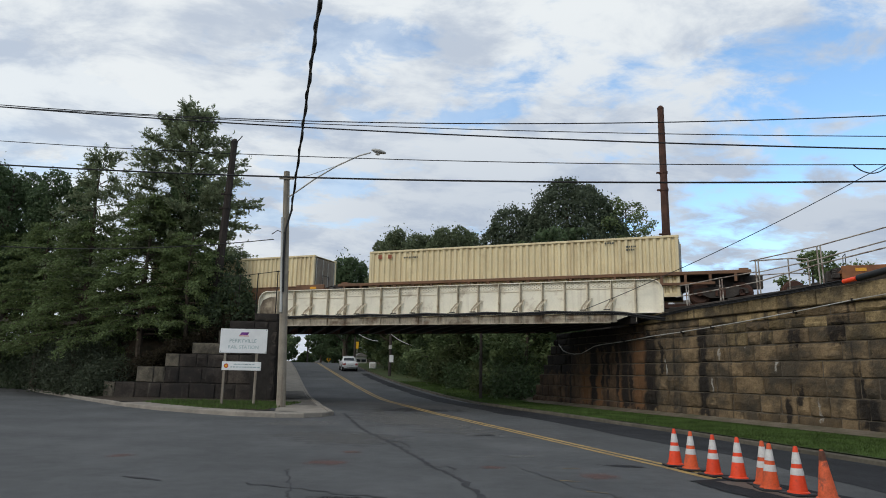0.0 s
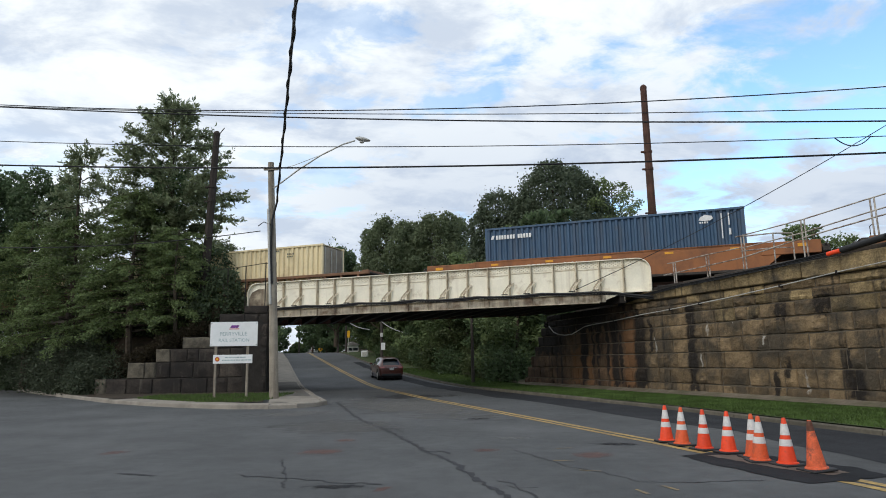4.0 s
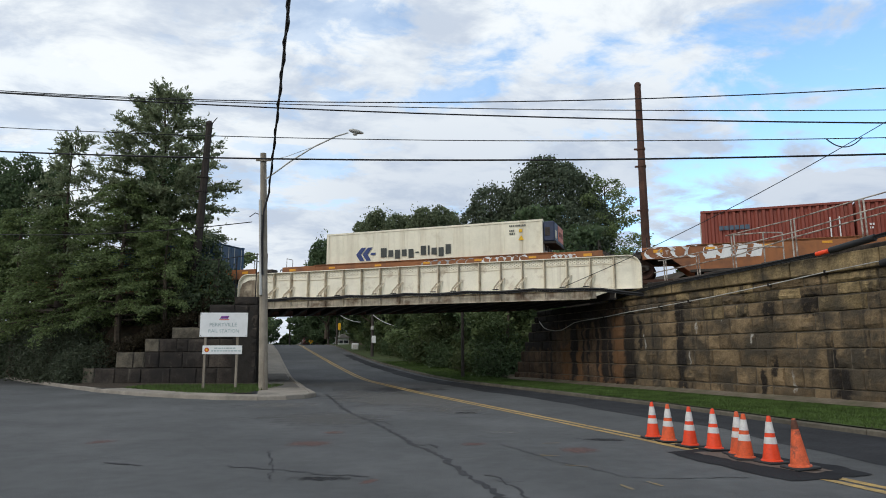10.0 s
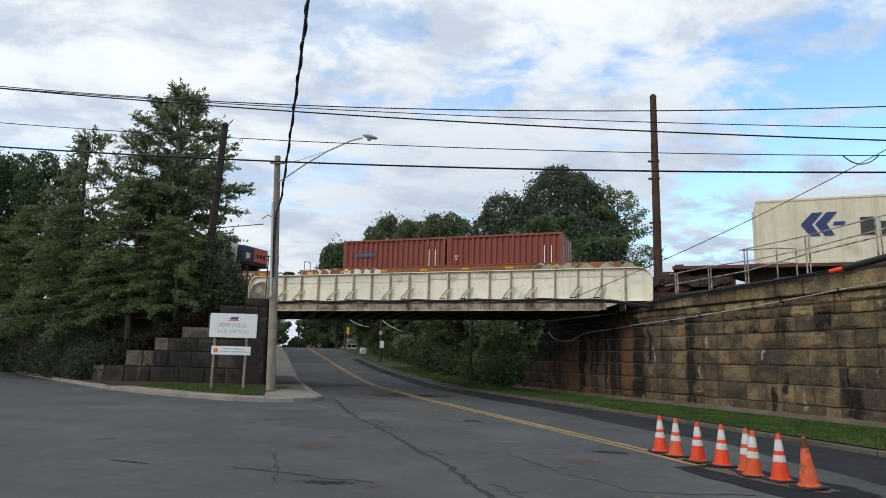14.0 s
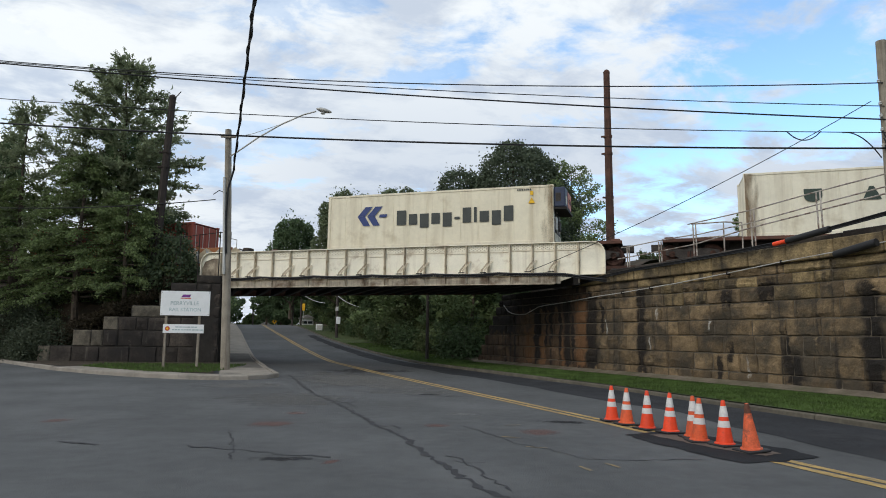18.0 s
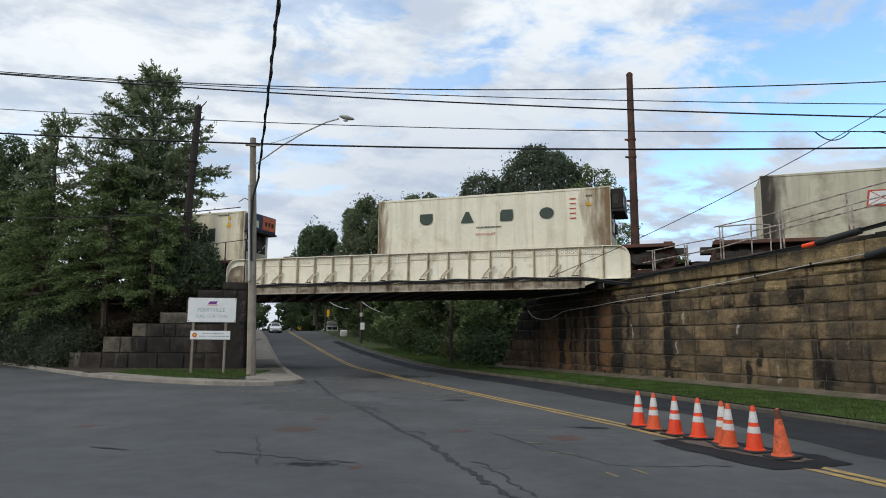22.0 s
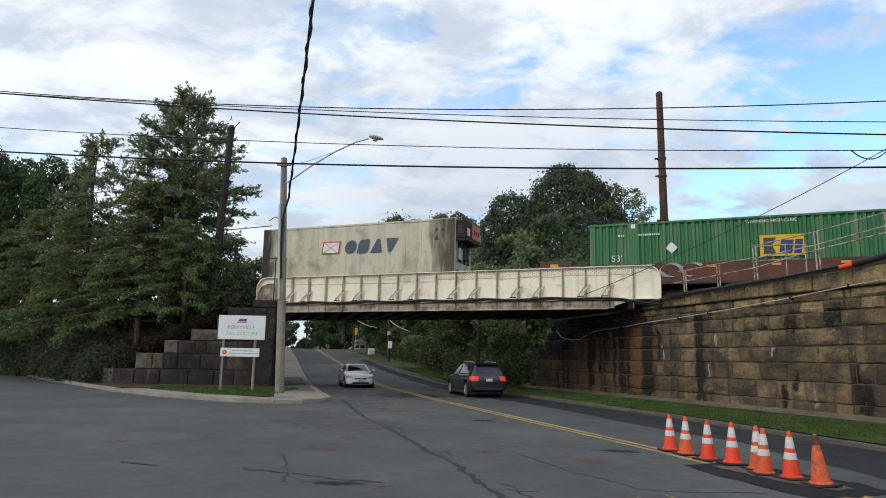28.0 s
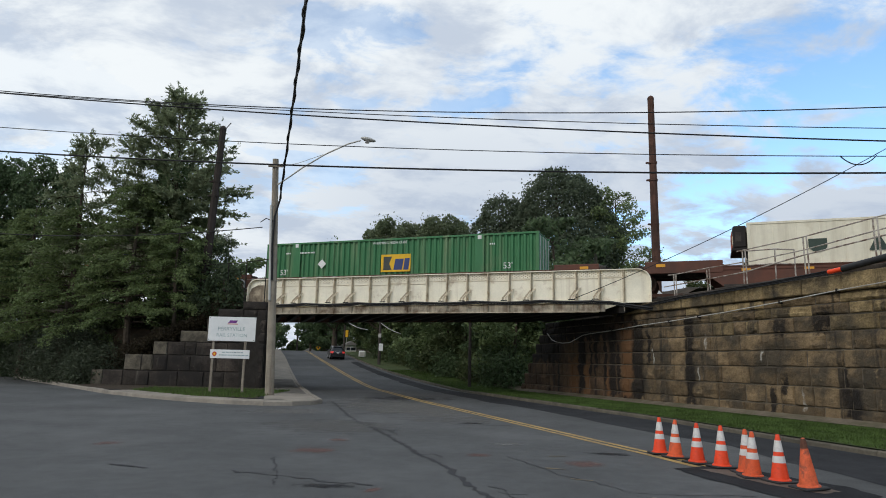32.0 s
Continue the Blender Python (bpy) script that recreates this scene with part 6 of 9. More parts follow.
def street_lamp():
    e = thing("street_lamp_pole", pose(-6.95, 29.06, 0.12), "weathered wooden pole with a curved steel lamp arm", "street lamp")
    part("pole", MB().tube([(0.12, 0, 0), (0.0, 0, 3.5), (-0.13, 0, 7), (-0.28, 0, 10.35)], 0.20, 12, 0.135), WOODPOLE, e, "", True)
    part("ground_conduit", MB().tube([(-0.10, -0.18, 4.0), (-0.22, -0.17, 6.6), (-0.30, -0.15, 8.2)], 0.06, 8), GALV, e, "pale grey riser pipe", True)
    arm = MB().tube([(-0.2, -0.05, 9.1), (0.3, -0.1, 9.45), (1.0, -0.2, 9.95), (2.0, -0.35, 10.55), (3.0, -0.5, 11.0), (3.55, -0.56, 11.15)], 0.035, 8)
    a = part("lamp_arm", arm, GALV, e, "curved grey steel arm", True)
    part("arm_brace", MB().tube([(-0.22, -0.05, 9.95), (0.8, -0.2, 10.15), (1.9, -0.34, 10.53)], 0.014, 5), GALV, a)
    head = MB().lathe([(0.04, -0.38), (0.10, -0.30), (0.155, -0.1), (0.15, 0.12), (0.07, 0.26), (0.02, 0.3)], 14, Matrix.Translation((3.85, -0.6, 11.2)) @ pose(0, 0, 0, 0, -78, 0) @ Matrix.Diagonal((0.62, 1, 1, 1)))
    h = part("lamp_head", head, GALV, e, "cobra-head street lamp", True)
    part("lens", MB().lathe([(0.11, -0.05), (0.09, -0.09), (0.03, -0.11)], 12, Matrix.Translation((3.85, -0.6, 11.12))), CONE_WHITE, h)
    part("cross_bracket", MB().cbox(-0.55, 0.1, -0.2, -0.12, 9.95, 10.05, 0.01), WOODPOLE, e)
    part("pole_band", MB().lathe([(0.165, 0), (0.165, 0.08)], 12, Matrix.Translation((-0.2, 0, 7.45))), DARK_STEEL, e)
    part("wire_hook", MB().tube([(-0.2, -0.1, 7.5), (-0.5, -0.1, 7.62), (-0.75, -0.05, 7.45)], 0.02, 5), DARK_STEEL, e)
    return e


street_lamp()


def catenary_pole(s, d, top, label, lean=0.0, r0=0.25, steel=RUST):
    base = RAIL @ Vector((s, d, 4.3))
    e = thing("catenary_pole", Matrix.Translation(base), label, "railway pole", "catenary poles")
    h = top - 4.3
    part("shaft", MB().tube([(0, 0, 0), (lean, 0, h)], r0, 8, r0 * 0.7), steel, e, "rusty brown steel shaft" if steel is RUST else "", 30)
    part("cap", MB().lathe([(0.2, 0), (0.21, 0.12), (0.12, 0.25), (0.03, 0.3)], 10, Matrix.Translation((lean, 0, h))), steel, e)
    for z in (h * 0.42, h * 0.62, h * 0.7):
        part("clamp_band", MB().lathe([(0.26, 0), (0.26, 0.12)], 10, Matrix.Translation((lean * z / h, 0, z))), steel, e)
        part("clamp_lug", MB().cbox(lean * z / h - 0.42, lean * z / h - 0.2, -0.06, 0.06, z, z + 0.1, 0.015), steel, e)
    if steel is RUST:
        part("plate_marker", MB().add([(0.0, -0.27, 1.35), (0.2, -0.27, 1.55), (0.0, -0.27, 1.75), (-0.2, -0.27, 1.55)], [(0, 1, 2, 3)]), WHITE_PAINT, e)
    return e


catenary_pole(-2.37, 40.5, 17.7, "tall rusty steel catenary pole beside the bridge", -0.05, 0.28)
mast = catenary_pole(-26.6, 30.6, 15.0, "tall dark sooty catenary pole among trees", 0.42, 0.27, MAST)
part("broken_arm", MB().tube([(0.42, 0, 10.6), (0.9, -0.1, 11.15)], 0.03, 5), MAST, mast)


def utility_pole():
    e = thing("utility_pole", pose(19.12, 23.75, 4.4), "grey weathered wooden utility pole with cables", "utility pole")
    part("pole", MB().tube([(0, 0, 0), (0, 0, 9.0)], 0.24, 12, 0.19), WOODPOLE, e, "", True)
    for z in (7.25, 6.35, 5.85, 5.3, 4.65):
        part("insulator", MB().lathe([(0.03, 0), (0.07, 0.03), (0.05, 0.07), (0.07, 0.1), (0.02, 0.16)], 8, Matrix.Translation((-0.26, -0.05, z))), GALV, e)
    for k in range(3):
        part("riser_cable", MB().tube([(-0.3, -0.1 - 0.05 * k, 5.3 - 0.3 * k), (-0.1, -0.3, 4.6 - 0.3 * k), (-0.05 - 0.07 * k, -0.3, 3.2), (-0.1 - 0.05 * k, -0.28, 0.2)], 0.03, 6), WIRE, e, "", True)
    return e


utility_pole()


def far_pole(x, y, h, label, r=0.16):
    e = thing("utility_pole", pose(x, y, grade(y) - 0.1), label, "utility pole", "far utility poles")
    part("pole", MB().tube([(0, 0, 0), (0, 0, h)], r, 8, r * 0.7), DARKWOOD, e, "", True)
    part("crossarm", MB().cbox(-0.9, 0.9, -0.06, 0.06, h - 0.7, h - 0.55, 0.01), DARKWOOD, e)
    return e


far_pole(-13.0, 100, 11, "far wooden utility pole by the road")
far_pole(-14.8, 104, 11, "far wooden utility pole by the road")
far_pole(-25.5, 128, 9, "far pale utility pole by the road")
far_pole(-26.0, 150, 9, "far wooden utility pole by the road")
far_pole(2.42, 43.2, 7.0, "dark wooden pole on the grass verge", 0.11)
mid = far_pole(-5.28, 68.0, 7.2, "wooden pole carrying a small white notice")
part("notice", MB().cbox(-0.05, 0.36, -0.22, -0.17, 1.6, 2.3, 0.01), WHITE_PAINT, mid, "white notice board")
part("meter", MB().cbox(-0.15, 0.15, -0.25, -0.16, 2.9, 3.3, 0.02), GALV, mid)


def wire(name, pts, r, label, twist=0.0, material=None):
    e = thing(name, Matrix(), label, "cable", "overhead wires")
    part("strand", MB().tube(pts, r, 6), material or WIRE, e, "", True)
    if twist:
        tw = []
        for i, p in enumerate(pts):
            a = i * 1.15
            tw.append((p[0] + twist * math.cos(a), p[1], p[2] + twist * math.sin(a)))
        part("wrapped_strand", MB().tube(tw, r * 0.75, 6), material or WIRE, e, "", True)
    return e


for a, b, c0, r in ((2.55, -0.24, 11.63, 0.022), (1.36, 1.79, 10.71, 0.018), (1.25, 2.41, 10.18, 0.03), (1.54, 0.96, 9.64, 0.018), (1.46, 0.50, 9.01, 0.037)):
    pts = []
    for i in range(61):
        k = -0.012 + i / 60 * 1.362
        p = WR + WL * k
        pts.append((p.x, p.y, a * k * k + b * k + c0))
    wire("overhead_wire", pts, r, "black overhead wire strung across the street")
# slack loops by the utility pole
for k0, k1, z0, z1, dip in ((0.082, 0.05, 9.71, 9.69, 0.36), (0.03, -0.004, 9.62, 8.6, -0.3)):
    pts = []
    for i in range(15):
        f = i / 14
        p = WR + WL * (k0 + (k1 - k0) * f)
        pts.append((p.x, p.y - 0.1, z0 + (z1 - z0) * f - dip * 4 * f * (1 - f)))
    wire("slack_loop", pts, 0.022, "slack black cable loop near the pole")
p0, p1 = WR + Vector((0, 0, 10.9)), RAIL @ Vector((-5.4, 30.2, 4.62))
wire("guy_wire", [tuple(p0 + (p1 - p0) * (i / 20) - Vector((0, 0, 0.32 * 4 * (i / 20) * (1 - i / 20)))) for i in range(21)], 0.016, "thin guy wire slanting down to the bridge")
# twisted service drop overhead
svc = []
A0, A1, A2 = Vector((-6.85, 28.75, 8.6)), Vector((-5.07, 22.0, 9.43)), Vector((-1.2, 6.0, 7.2))
for i in range(90):
    t = i / 89 * 1.7
    y = 28.75 - 22.75 * t
    L_ = ((y - 22.0) * (y - 6.0)) / ((28.75 - 22.0) * (28.75 - 6.0)), ((y - 28.75) * (y - 6.0)) / ((22.0 - 28.75) * (22.0 - 6.0)), ((y - 28.75) * (y - 22.0)) / ((6.0 - 28.75) * (6.0 - 22.0))
    x = sum(k * a.x for k, a in zip(L_, (A0, A1, A2)))
    z = sum(k * a.z for k, a in zip(L_, (A0, A1, A2)))
    svc.append((x, y, z))
wire("service_cable", svc, 0.035, "thick twisted black service cable overhead", 0.045)
wire("pole_cable", [(-6.85, 28.8, 8.6), (-7.05, 28.82, 7.8), (-7.08, 28.85, 6.5), (-7.0, 28.86, 5.0)], 0.045, "black cable running down the wooden pole")
lw = []
for i in range(40):
    k = 0.655 + 0.55 * i / 39
    p = WR + WL * k
    lw.append((p.x, p.y, 6.85 + 9.0 * (k - 0.845) ** 2))
wire("low_wire", lw, 0.02, "thin sagging wire past the trees")
for x0, y0, z0, x1, y1, z1 in ((-5.28, 68, 8.3, 2.4, 43.2, 6.4), (-13, 100, 13.2, -5.28, 68, 8.3)):
    pts = [(x0 + (x1 - x0) * i / 16, y0 + (y1 - y0) * i / 16, z0 + (z1 - z0) * i / 16 - 0.7 * 4 * i / 16 * (1 - i / 16)) for i in range(17)]
    wire("far_cable", pts, 0.035, "pale far cable between roadside poles", 0, GALV)

# pale slack cables hanging among the trees beyond the bridge
PALE_CABLE = mat("pale_cable", (0.42, 0.43, 0.43), 0.6, bump=0)
for p0, p1, p2 in (((-11.2, 77.0, 7.6), (-9.4, 75.0, 5.3), (-6.9, 72.0, 5.0)), ((-5.3, 68.0, 5.6), (-4.2, 66.5, 4.6), (-2.4, 65.0, 4.2))):
    pts = [tuple(Vector(p0).lerp(Vector(p1), t).lerp(Vector(p1).lerp(Vector(p2), t), t)) for t in [k / 12 for k in range(13)]]
    wire("slack_cable", pts, 0.035, "pale slack cable hanging from a roadside pole", 0.0, PALE_CABLE)

# ---- on the wall ----
PIPE = mat("weathered_white_pipe", (0.46, 0.45, 0.42), 0.6, vary=0.15, scale=2, dirt=(0.25, 0.22, 0.18), dirt_at=(0.5, 0.7), dirt_scale=1.5, bump=0)
pipe_pts = [(-7.1, 3.4), (-6.6, 3.05), (-6.1, 2.92), (-5.4, 2.84), (-4.6, 2.85), (-3.9, 3.02), (-3.3, 3.18), (-2.6, 3.24), (-0.57, 3.32), (1.5, 3.45), (3.59, 3.53), (6.84, 3.70), (9.45, 3.88), (11.6, 4.05), (13.6, 4.17), (18.0, 4.5)]
e = thing("white_conduit", WALL, "pale sagging conduit strapped along the stone wall", "pipe")
part("conduit", MB().tube([(q, -0.14, z) for q, z in pipe_pts], 0.026, 7, 0.016), PIPE, e, "", True)
for q in (-0.57, 3.6, 5.4, 9.4, 11.6):
    z = np.interp(q, [p[0] for p in pipe_pts], [p[1] for p in pipe_pts])
    part("strap", MB().cbox(q - 0.03, q + 0.03, -0.18, -0.01, z - 0.06, z + 0.06, 0.01), DARK_STEEL, e)
e = thing("wall_cable", WALL, "thick black cable bundle lying along the coping", "cable")
cb = [(0.0, 4.0), (0.76, 4.12), (2.43, 4.30), (4.5, 4.42), (6.83, 4.47), (9.44, 4.53), (11.4, 4.62), (13.5, 4.84), (16.0, 5.1), (20, 5.6)]
for k, (off, r) in enumerate(((0.0, 0.032), (0.045, 0.022), (-0.05, 0.018))):
    part("cable_strand", MB().tube([(q, -0.2 - 0.03 * k, z + off) for q, z in cb], r, 6), WIRE, e, "", True)
part("splice_case", MB().tube([(11.95, -0.24, 4.66), (13.4, -0.24, 4.82)], 0.10, 10), RUBBER, e, "black cable splice sleeve", 40)
part("splice_case", MB().tube([(13.55, -0.28, 4.06), (14.8, -0.3, 4.26)], 0.11, 10), RUBBER, e, "black cable splice sleeve", 40)
part("orange_sleeve", MB().tube([(11.45, -0.24, 4.62), (11.9, -0.24, 4.655)], 0.07, 10), CONE_RED, e, "orange cable sleeve", 40)


RAILING = mat("rusty_railing", (0.42, 0.38, 0.33), 0.7, 0.1, vary=0.25, scale=3, dirt=(0.13, 0.07, 0.045), dirt_at=(0.47, 0.6), dirt_scale=4, bump=0.1)


def railing():
    e = thing("metal_railing", WALL, "old grey pipe railing on the retaining wall", "railing")
    def post(q, z0, h):
        for k in (0, 0.14):
            part("post", MB().tube([(q + k, 0.6, z0), (q + k - 0.03, 0.6, z0 + h)], 0.026, 6), RAILING, e)
    for q, z0, h in ((3.1, 4.55, 1.0), (5.15, 4.6, 0.95), (7.1, 4.72, 1.30), (9.85, 4.8, 1.25), (12.4, 4.85, 1.35), (15.0, 4.9, 1.4), (18, 4.95, 1.4)):
        post(q, z0, h)
    part("top_rail", MB().tube([(2.7, 0.6, 5.60), (3.1, 0.6, 5.58), (5.15, 0.6, 5.60), (7.1, 0.6, 5.58)], 0.022, 6), RAILING, e)
    part("middle_rail", MB().tube([(2.4, 0.6, 5.12), (5.15, 0.6, 5.16), (7.1, 0.6, 5.2), (9.85, 0.6, 5.45), (15, 0.6, 5.75), (20, 0.6, 5.9)], 0.024, 6), RAILING, e)
    part("top_rail", MB().tube([(6.8, 0.6, 6.02), (9.85, 0.6, 6.06), (12.4, 0.6, 6.2), (15, 0.6, 6.3), (20, 0.6, 6.45)], 0.022, 6), RAILING, e)
    part("middle_rail", MB().tube([(7.1, 0.6, 5.55), (9.85, 0.6, 5.62), (12.4, 0.6, 5.8), (15, 0.6, 5.95)], 0.022, 6), RAILING, e)
    part("gate_rail", MB().tube([(7.0, 0.6, 6.0), (8.0, 1.2, 5.98), (8.2, 1.9, 5.98)], 0.026, 6), RAILING, e)
    for q, ee in ((8.0, 1.2), (8.2, 1.9)):
        part("gate_post", MB().tube([(q, ee, 4.6), (q, ee, 5.98)], 0.026, 6), RAILING, e)
    part("gate_rail", MB().tube([(7.0, 0.6, 5.45), (8.0, 1.2, 5.45), (8.2, 1.9, 5.45)], 0.022, 6), RAILING, e)
    return e


railing()
e = thing("fence_frame", RAIL, "dark steel fence frame at the bridge's end", "fence")
part("frame_bar", MB().tube([(-23.2, 30.0, 4.5), (-23.2, 30.0, 6.9)], 0.03, 6), DARK_STEEL, e)
part("frame_bar", MB().tube([(-21.25, 30.0, 4.5), (-21.25, 30.0, 6.95), (-22.0, 30.0, 6.95)], 0.03, 6), DARK_STEEL, e)
part("frame_bar", MB().tube([(-21.9, 30.0, 4.5), (-21.9, 30.0, 7.0)], 0.03, 6), DARK_STEEL, e)
part("frame_bar", MB().tube([(-27.5, 30.0, 6.75), (-24, 30.0, 6.82), (-22.0, 30.0, 6.95)], 0.02, 6), DARK_STEEL, e)
for s in (-24.4, -26.0, -27.5):
    part("fence_post", MB().tube([(s, 30.0, 4.4), (s, 30.0, 6.85)], 0.03, 6), DARK_STEEL, e)


# ---- station sign ----
def sign():
    e = thing("station_sign", pose(-8.95, 30.2, 0.12, 0, 0, 2), "white station sign on two weathered wooden posts", "sign")
    for x in (-0.78, 0.62):
        part("post", MB().cbox(x - 0.05, x + 0.05, 0.02, 0.12, 0, 2.45, 0.008), WOODPOLE, e)
    b = part("board", MB().cbox(-1.03, 1.05, -0.025, 0.018, 2.26, 3.33, 0.006), WHITE_PAINT, e)
    s2 = part("lower_board", MB().cbox(-0.87, 0.85, -0.022, 0.018, 1.50, 1.88, 0.006), WHITE_PAINT, e)
    part("logo_shape", MB().add([(-0.18, -0.029, 3.06), (0.0, -0.029, 3.06), (0.18, -0.029, 3.06), (0.24, -0.029, 3.18), (-0.1, -0.029, 3.18)], [(0, 1, 2, 3, 4)]), PURPLE, b)
    part("logo_bar", MB().box(-0.2, 0.24, -0.031, -0.026, 3.0, 3.035), RED_INK, b)
    text_on(b, "sign_text", "PERRYVILLE", -0.62, 2.72, 0.235, GREY_INK, -0.030)
    text_on(b, "sign_text", "RAIL STATION", -0.66, 2.45, 0.21, GREY_INK, -0.030)
    part("emblem", MB().lathe([(0.10, 0), (0.10, 0.006)], 16, Matrix.Translation((-0.68, -0.022, 1.69)) @ pose(0, 0, 0, 90, 0, 0)), RED_INK, s2)
    part("emblem_centre", MB().lathe([(0.05, 0), (0.05, 0.006)], 12, Matrix.Translation((-0.68, -0.029, 1.69)) @ pose(0, 0, 0, 90, 0, 0)), YELLOW_INK, s2)
    rnd = random.Random(2)
    for z, w in ((1.74, 0.9), (1.62, 1.25)):
        x = -0.48 if w > 1 else -0.35
        end = x + w
        while x < end:
            ww = rnd.uniform(0.05, 0.14)
            part("text_bar", MB().box(x, x + ww, -0.026, -0.0225, z, z + 0.045), GREY_INK, s2)
            x += ww + 0.03
    for x, z in ((-0.98, 3.27), (1.0, 3.27), (-0.98, 2.32), (1.0, 2.32)):
        part("bolt", MB().lathe([(0.018, 0), (0.012, 0.01)], 8, Matrix.Translation((x, -0.025, z)) @ pose(0, 0, 0, 90, 0, 0)), DARK_STEEL, b)
    return e


sign()


# ---- cones ----
CONE_SOOT = mat("sooty_cone_tip", (0.11, 0.045, 0.028), 0.8, vary=0.4, scale=12, local=True, bump=0)

def cone(m, label, body, collars, base_mat, tip_dark=False):
    e = thing("traffic_cone", m, label, "traffic cone", "traffic cones on the road")
    part("base", MB().cbox(-0.19, 0.19, -0.19, 0.19, 0.0, 0.035, 0.012), base_mat, e, "black rubber base")
    H, R0, R1 = 0.68, 0.13, 0.027

    def rad(z):
        return R0 + (R1 - R0) * (z - 0.035) / (H - 0.035)
    part("body", MB().lathe([(0.155, 0.03), (0.15, 0.05)] + [(rad(z), z) for z in (0.06, 0.2, 0.35, 0.5, 0.6, 0.665)] + [(R1 * 0.8, H)], 24), body, e, "", True)
    for z0, z1 in collars:
        part("collar", MB().lathe([(rad(z0) + 0.003, z0), (rad(z1) + 0.003, z1)], 24), CONE_WHITE, e, "white reflective collar", True)
    if tip_dark:
        part("tip_soot", MB().lathe([(rad(0.54) + 0.002, 0.54), (rad(0.61) + 0.004, 0.61), (R1 + 0.003, 0.672)], 18), CONE_SOOT, e, "blackened tip", True)
    return e


CONES = [(4.38, 13.12, 0), (4.48, 12.58, 8), (4.63, 11.94, 20), (4.86, 11.49, 12), (5.0, 10.90, 0), (4.91, 10.50, -5), (5.13, 10.12, 15), (5.25, 9.57, 10)]
for k, (x, y, a) in enumerate(CONES):
    if k == 7:
        cone(pose(x, y, 0.018, 0, -4.5, a), "old leaning faded orange cone with a blackened tip", CONE_OLD, (), RUBBER, True)
    else:
        cone(pose(x, y, 0.005, 0.6 * (k % 3 - 1), 0.8 * (k % 2), a), "orange traffic cone with two white reflective collars", (CONE_DULL if k in (1, 4, 5) else CONE_RED), ((0.28, 0.375), (0.435, 0.595)), RUBBER)


# ---- small things beyond the bridge ----
def diamond_sign(x, y, z, h, size, label):
    e = thing("warning_sign", pose(x, y, z), label, "road sign", "far road signs")
    part("post", MB().tube([(0, 0.03, 0), (0, 0.03, h + size * 0.6)], 0.035, 6), GALV, e)
    b = part("plate", MB().prism([(0, h - size), (size, h), (0, h + size), (-size, h)], -0.02, 0.01), SIGN_YELLOW, e, "yellow diamond plate")
    part("symbol", MB().box(-size * 0.22, size * 0.22, -0.026, -0.021, h - size * 0.4, h + size * 0.35), BLACK_INK, b)
    return e


SIGN_YELLOW = mat("sign_yellow", (0.72, 0.40, 0.02), 0.5, vary=0.08, bump=0)
diamond_sign(-18.8, 112.0, 2.4, 1.36, 0.42, "yellow diamond warning sign on a post")
e = thing("road_sign", pose(-12.4, 98.0, 2.7), "tall narrow yellow sign on a post", "road sign", "far road signs")
part("post", MB().tube([(0, 0.03, 0), (0, 0.03, 3.4)], 0.04, 6), GALV, e)
part("plate", MB().cbox(-0.2, 0.2, -0.03, 0.0, 2.4, 3.4, 0.01), SIGN_YELLOW, e, "yellow plate")


def small_house(x, y, z, w, d, h, label, wall_m, roof_m):
    e = thing("house", pose(x, y, z, 0, 0, 14), label, "house", "far houses")
    part("wall", MB().box(-w / 2, w / 2, -d / 2, d / 2, 0, h), wall_m, e)
    part("roof", MB().prism([(-w / 2 - 0.3, h), (w / 2 + 0.3, h), (0, h + w * 0.33)], -d / 2 - 0.3, d / 2 + 0.3), roof_m, e, "grey pitched roof")
    for k in (-1, 1):
        wn = part("window", MB().cbox(k * w * 0.24 - 0.45, k * w * 0.24 + 0.45, -d / 2 - 0.05, -d / 2 + 0.02, h * 0.42, h * 0.78, 0.02), WHITE_PAINT, e)
        part("window_pane", MB().box(k * w * 0.24 - 0.36, k * w * 0.24 + 0.36, -d / 2 - 0.058, -d / 2 - 0.052, h * 0.46, h * 0.74), glass_mat("house_glass"), wn)
    return e


ROOF = mat("grey_shingle", (0.22, 0.21, 0.20), 0.9, vary=0.25)
small_house(-23.2, 128.0, 2.3, 2.0, 3.0, 1.0, "small pale far house over the road's crest", mat("pale_siding", (0.42, 0.38, 0.34), 0.8, vary=0.2), ROOF)
small_house(-12.7, 104.0, 2.6, 1.7, 3.0, 1.5, "white-sided far house among trees", WHITE_PAINT, ROOF)
e = thing("utility_box", pose(-8.4, 82.0, grade(82.0) + 0.2), "small white roadside utility cabinet on grass", "cabinet")
part("cabinet_body", MB().cbox(-0.42, 0.42, -0.3, 0.3, 0, 0.75, 0.08), WHITE_PAINT, e)
part("door_panel", MB().cbox(-0.3, 0.3, -0.315, -0.3, 0.12, 0.6, 0.006), GALV, e)
e = thing("fire_hydrant", pose(-11.2, 47.5, grade(47.5) + 0.13), "red fire hydrant on the pavement", "hydrant")
part("barrel", MB().lathe([(0.17, 0), (0.17, 0.05), (0.12, 0.07), (0.12, 0.62), (0.16, 0.66), (0.13, 0.78), (0.04, 0.86), (0.04, 0.92)], 14), CONE_RED, e, "", True)
for sg in (-1, 1):
    part("outlet_cap", MB().tube([(0.1 * sg, 0, 0.5), (0.22 * sg, 0, 0.5)], 0.06, 8), CONE_RED, e)

# ---- trees ----


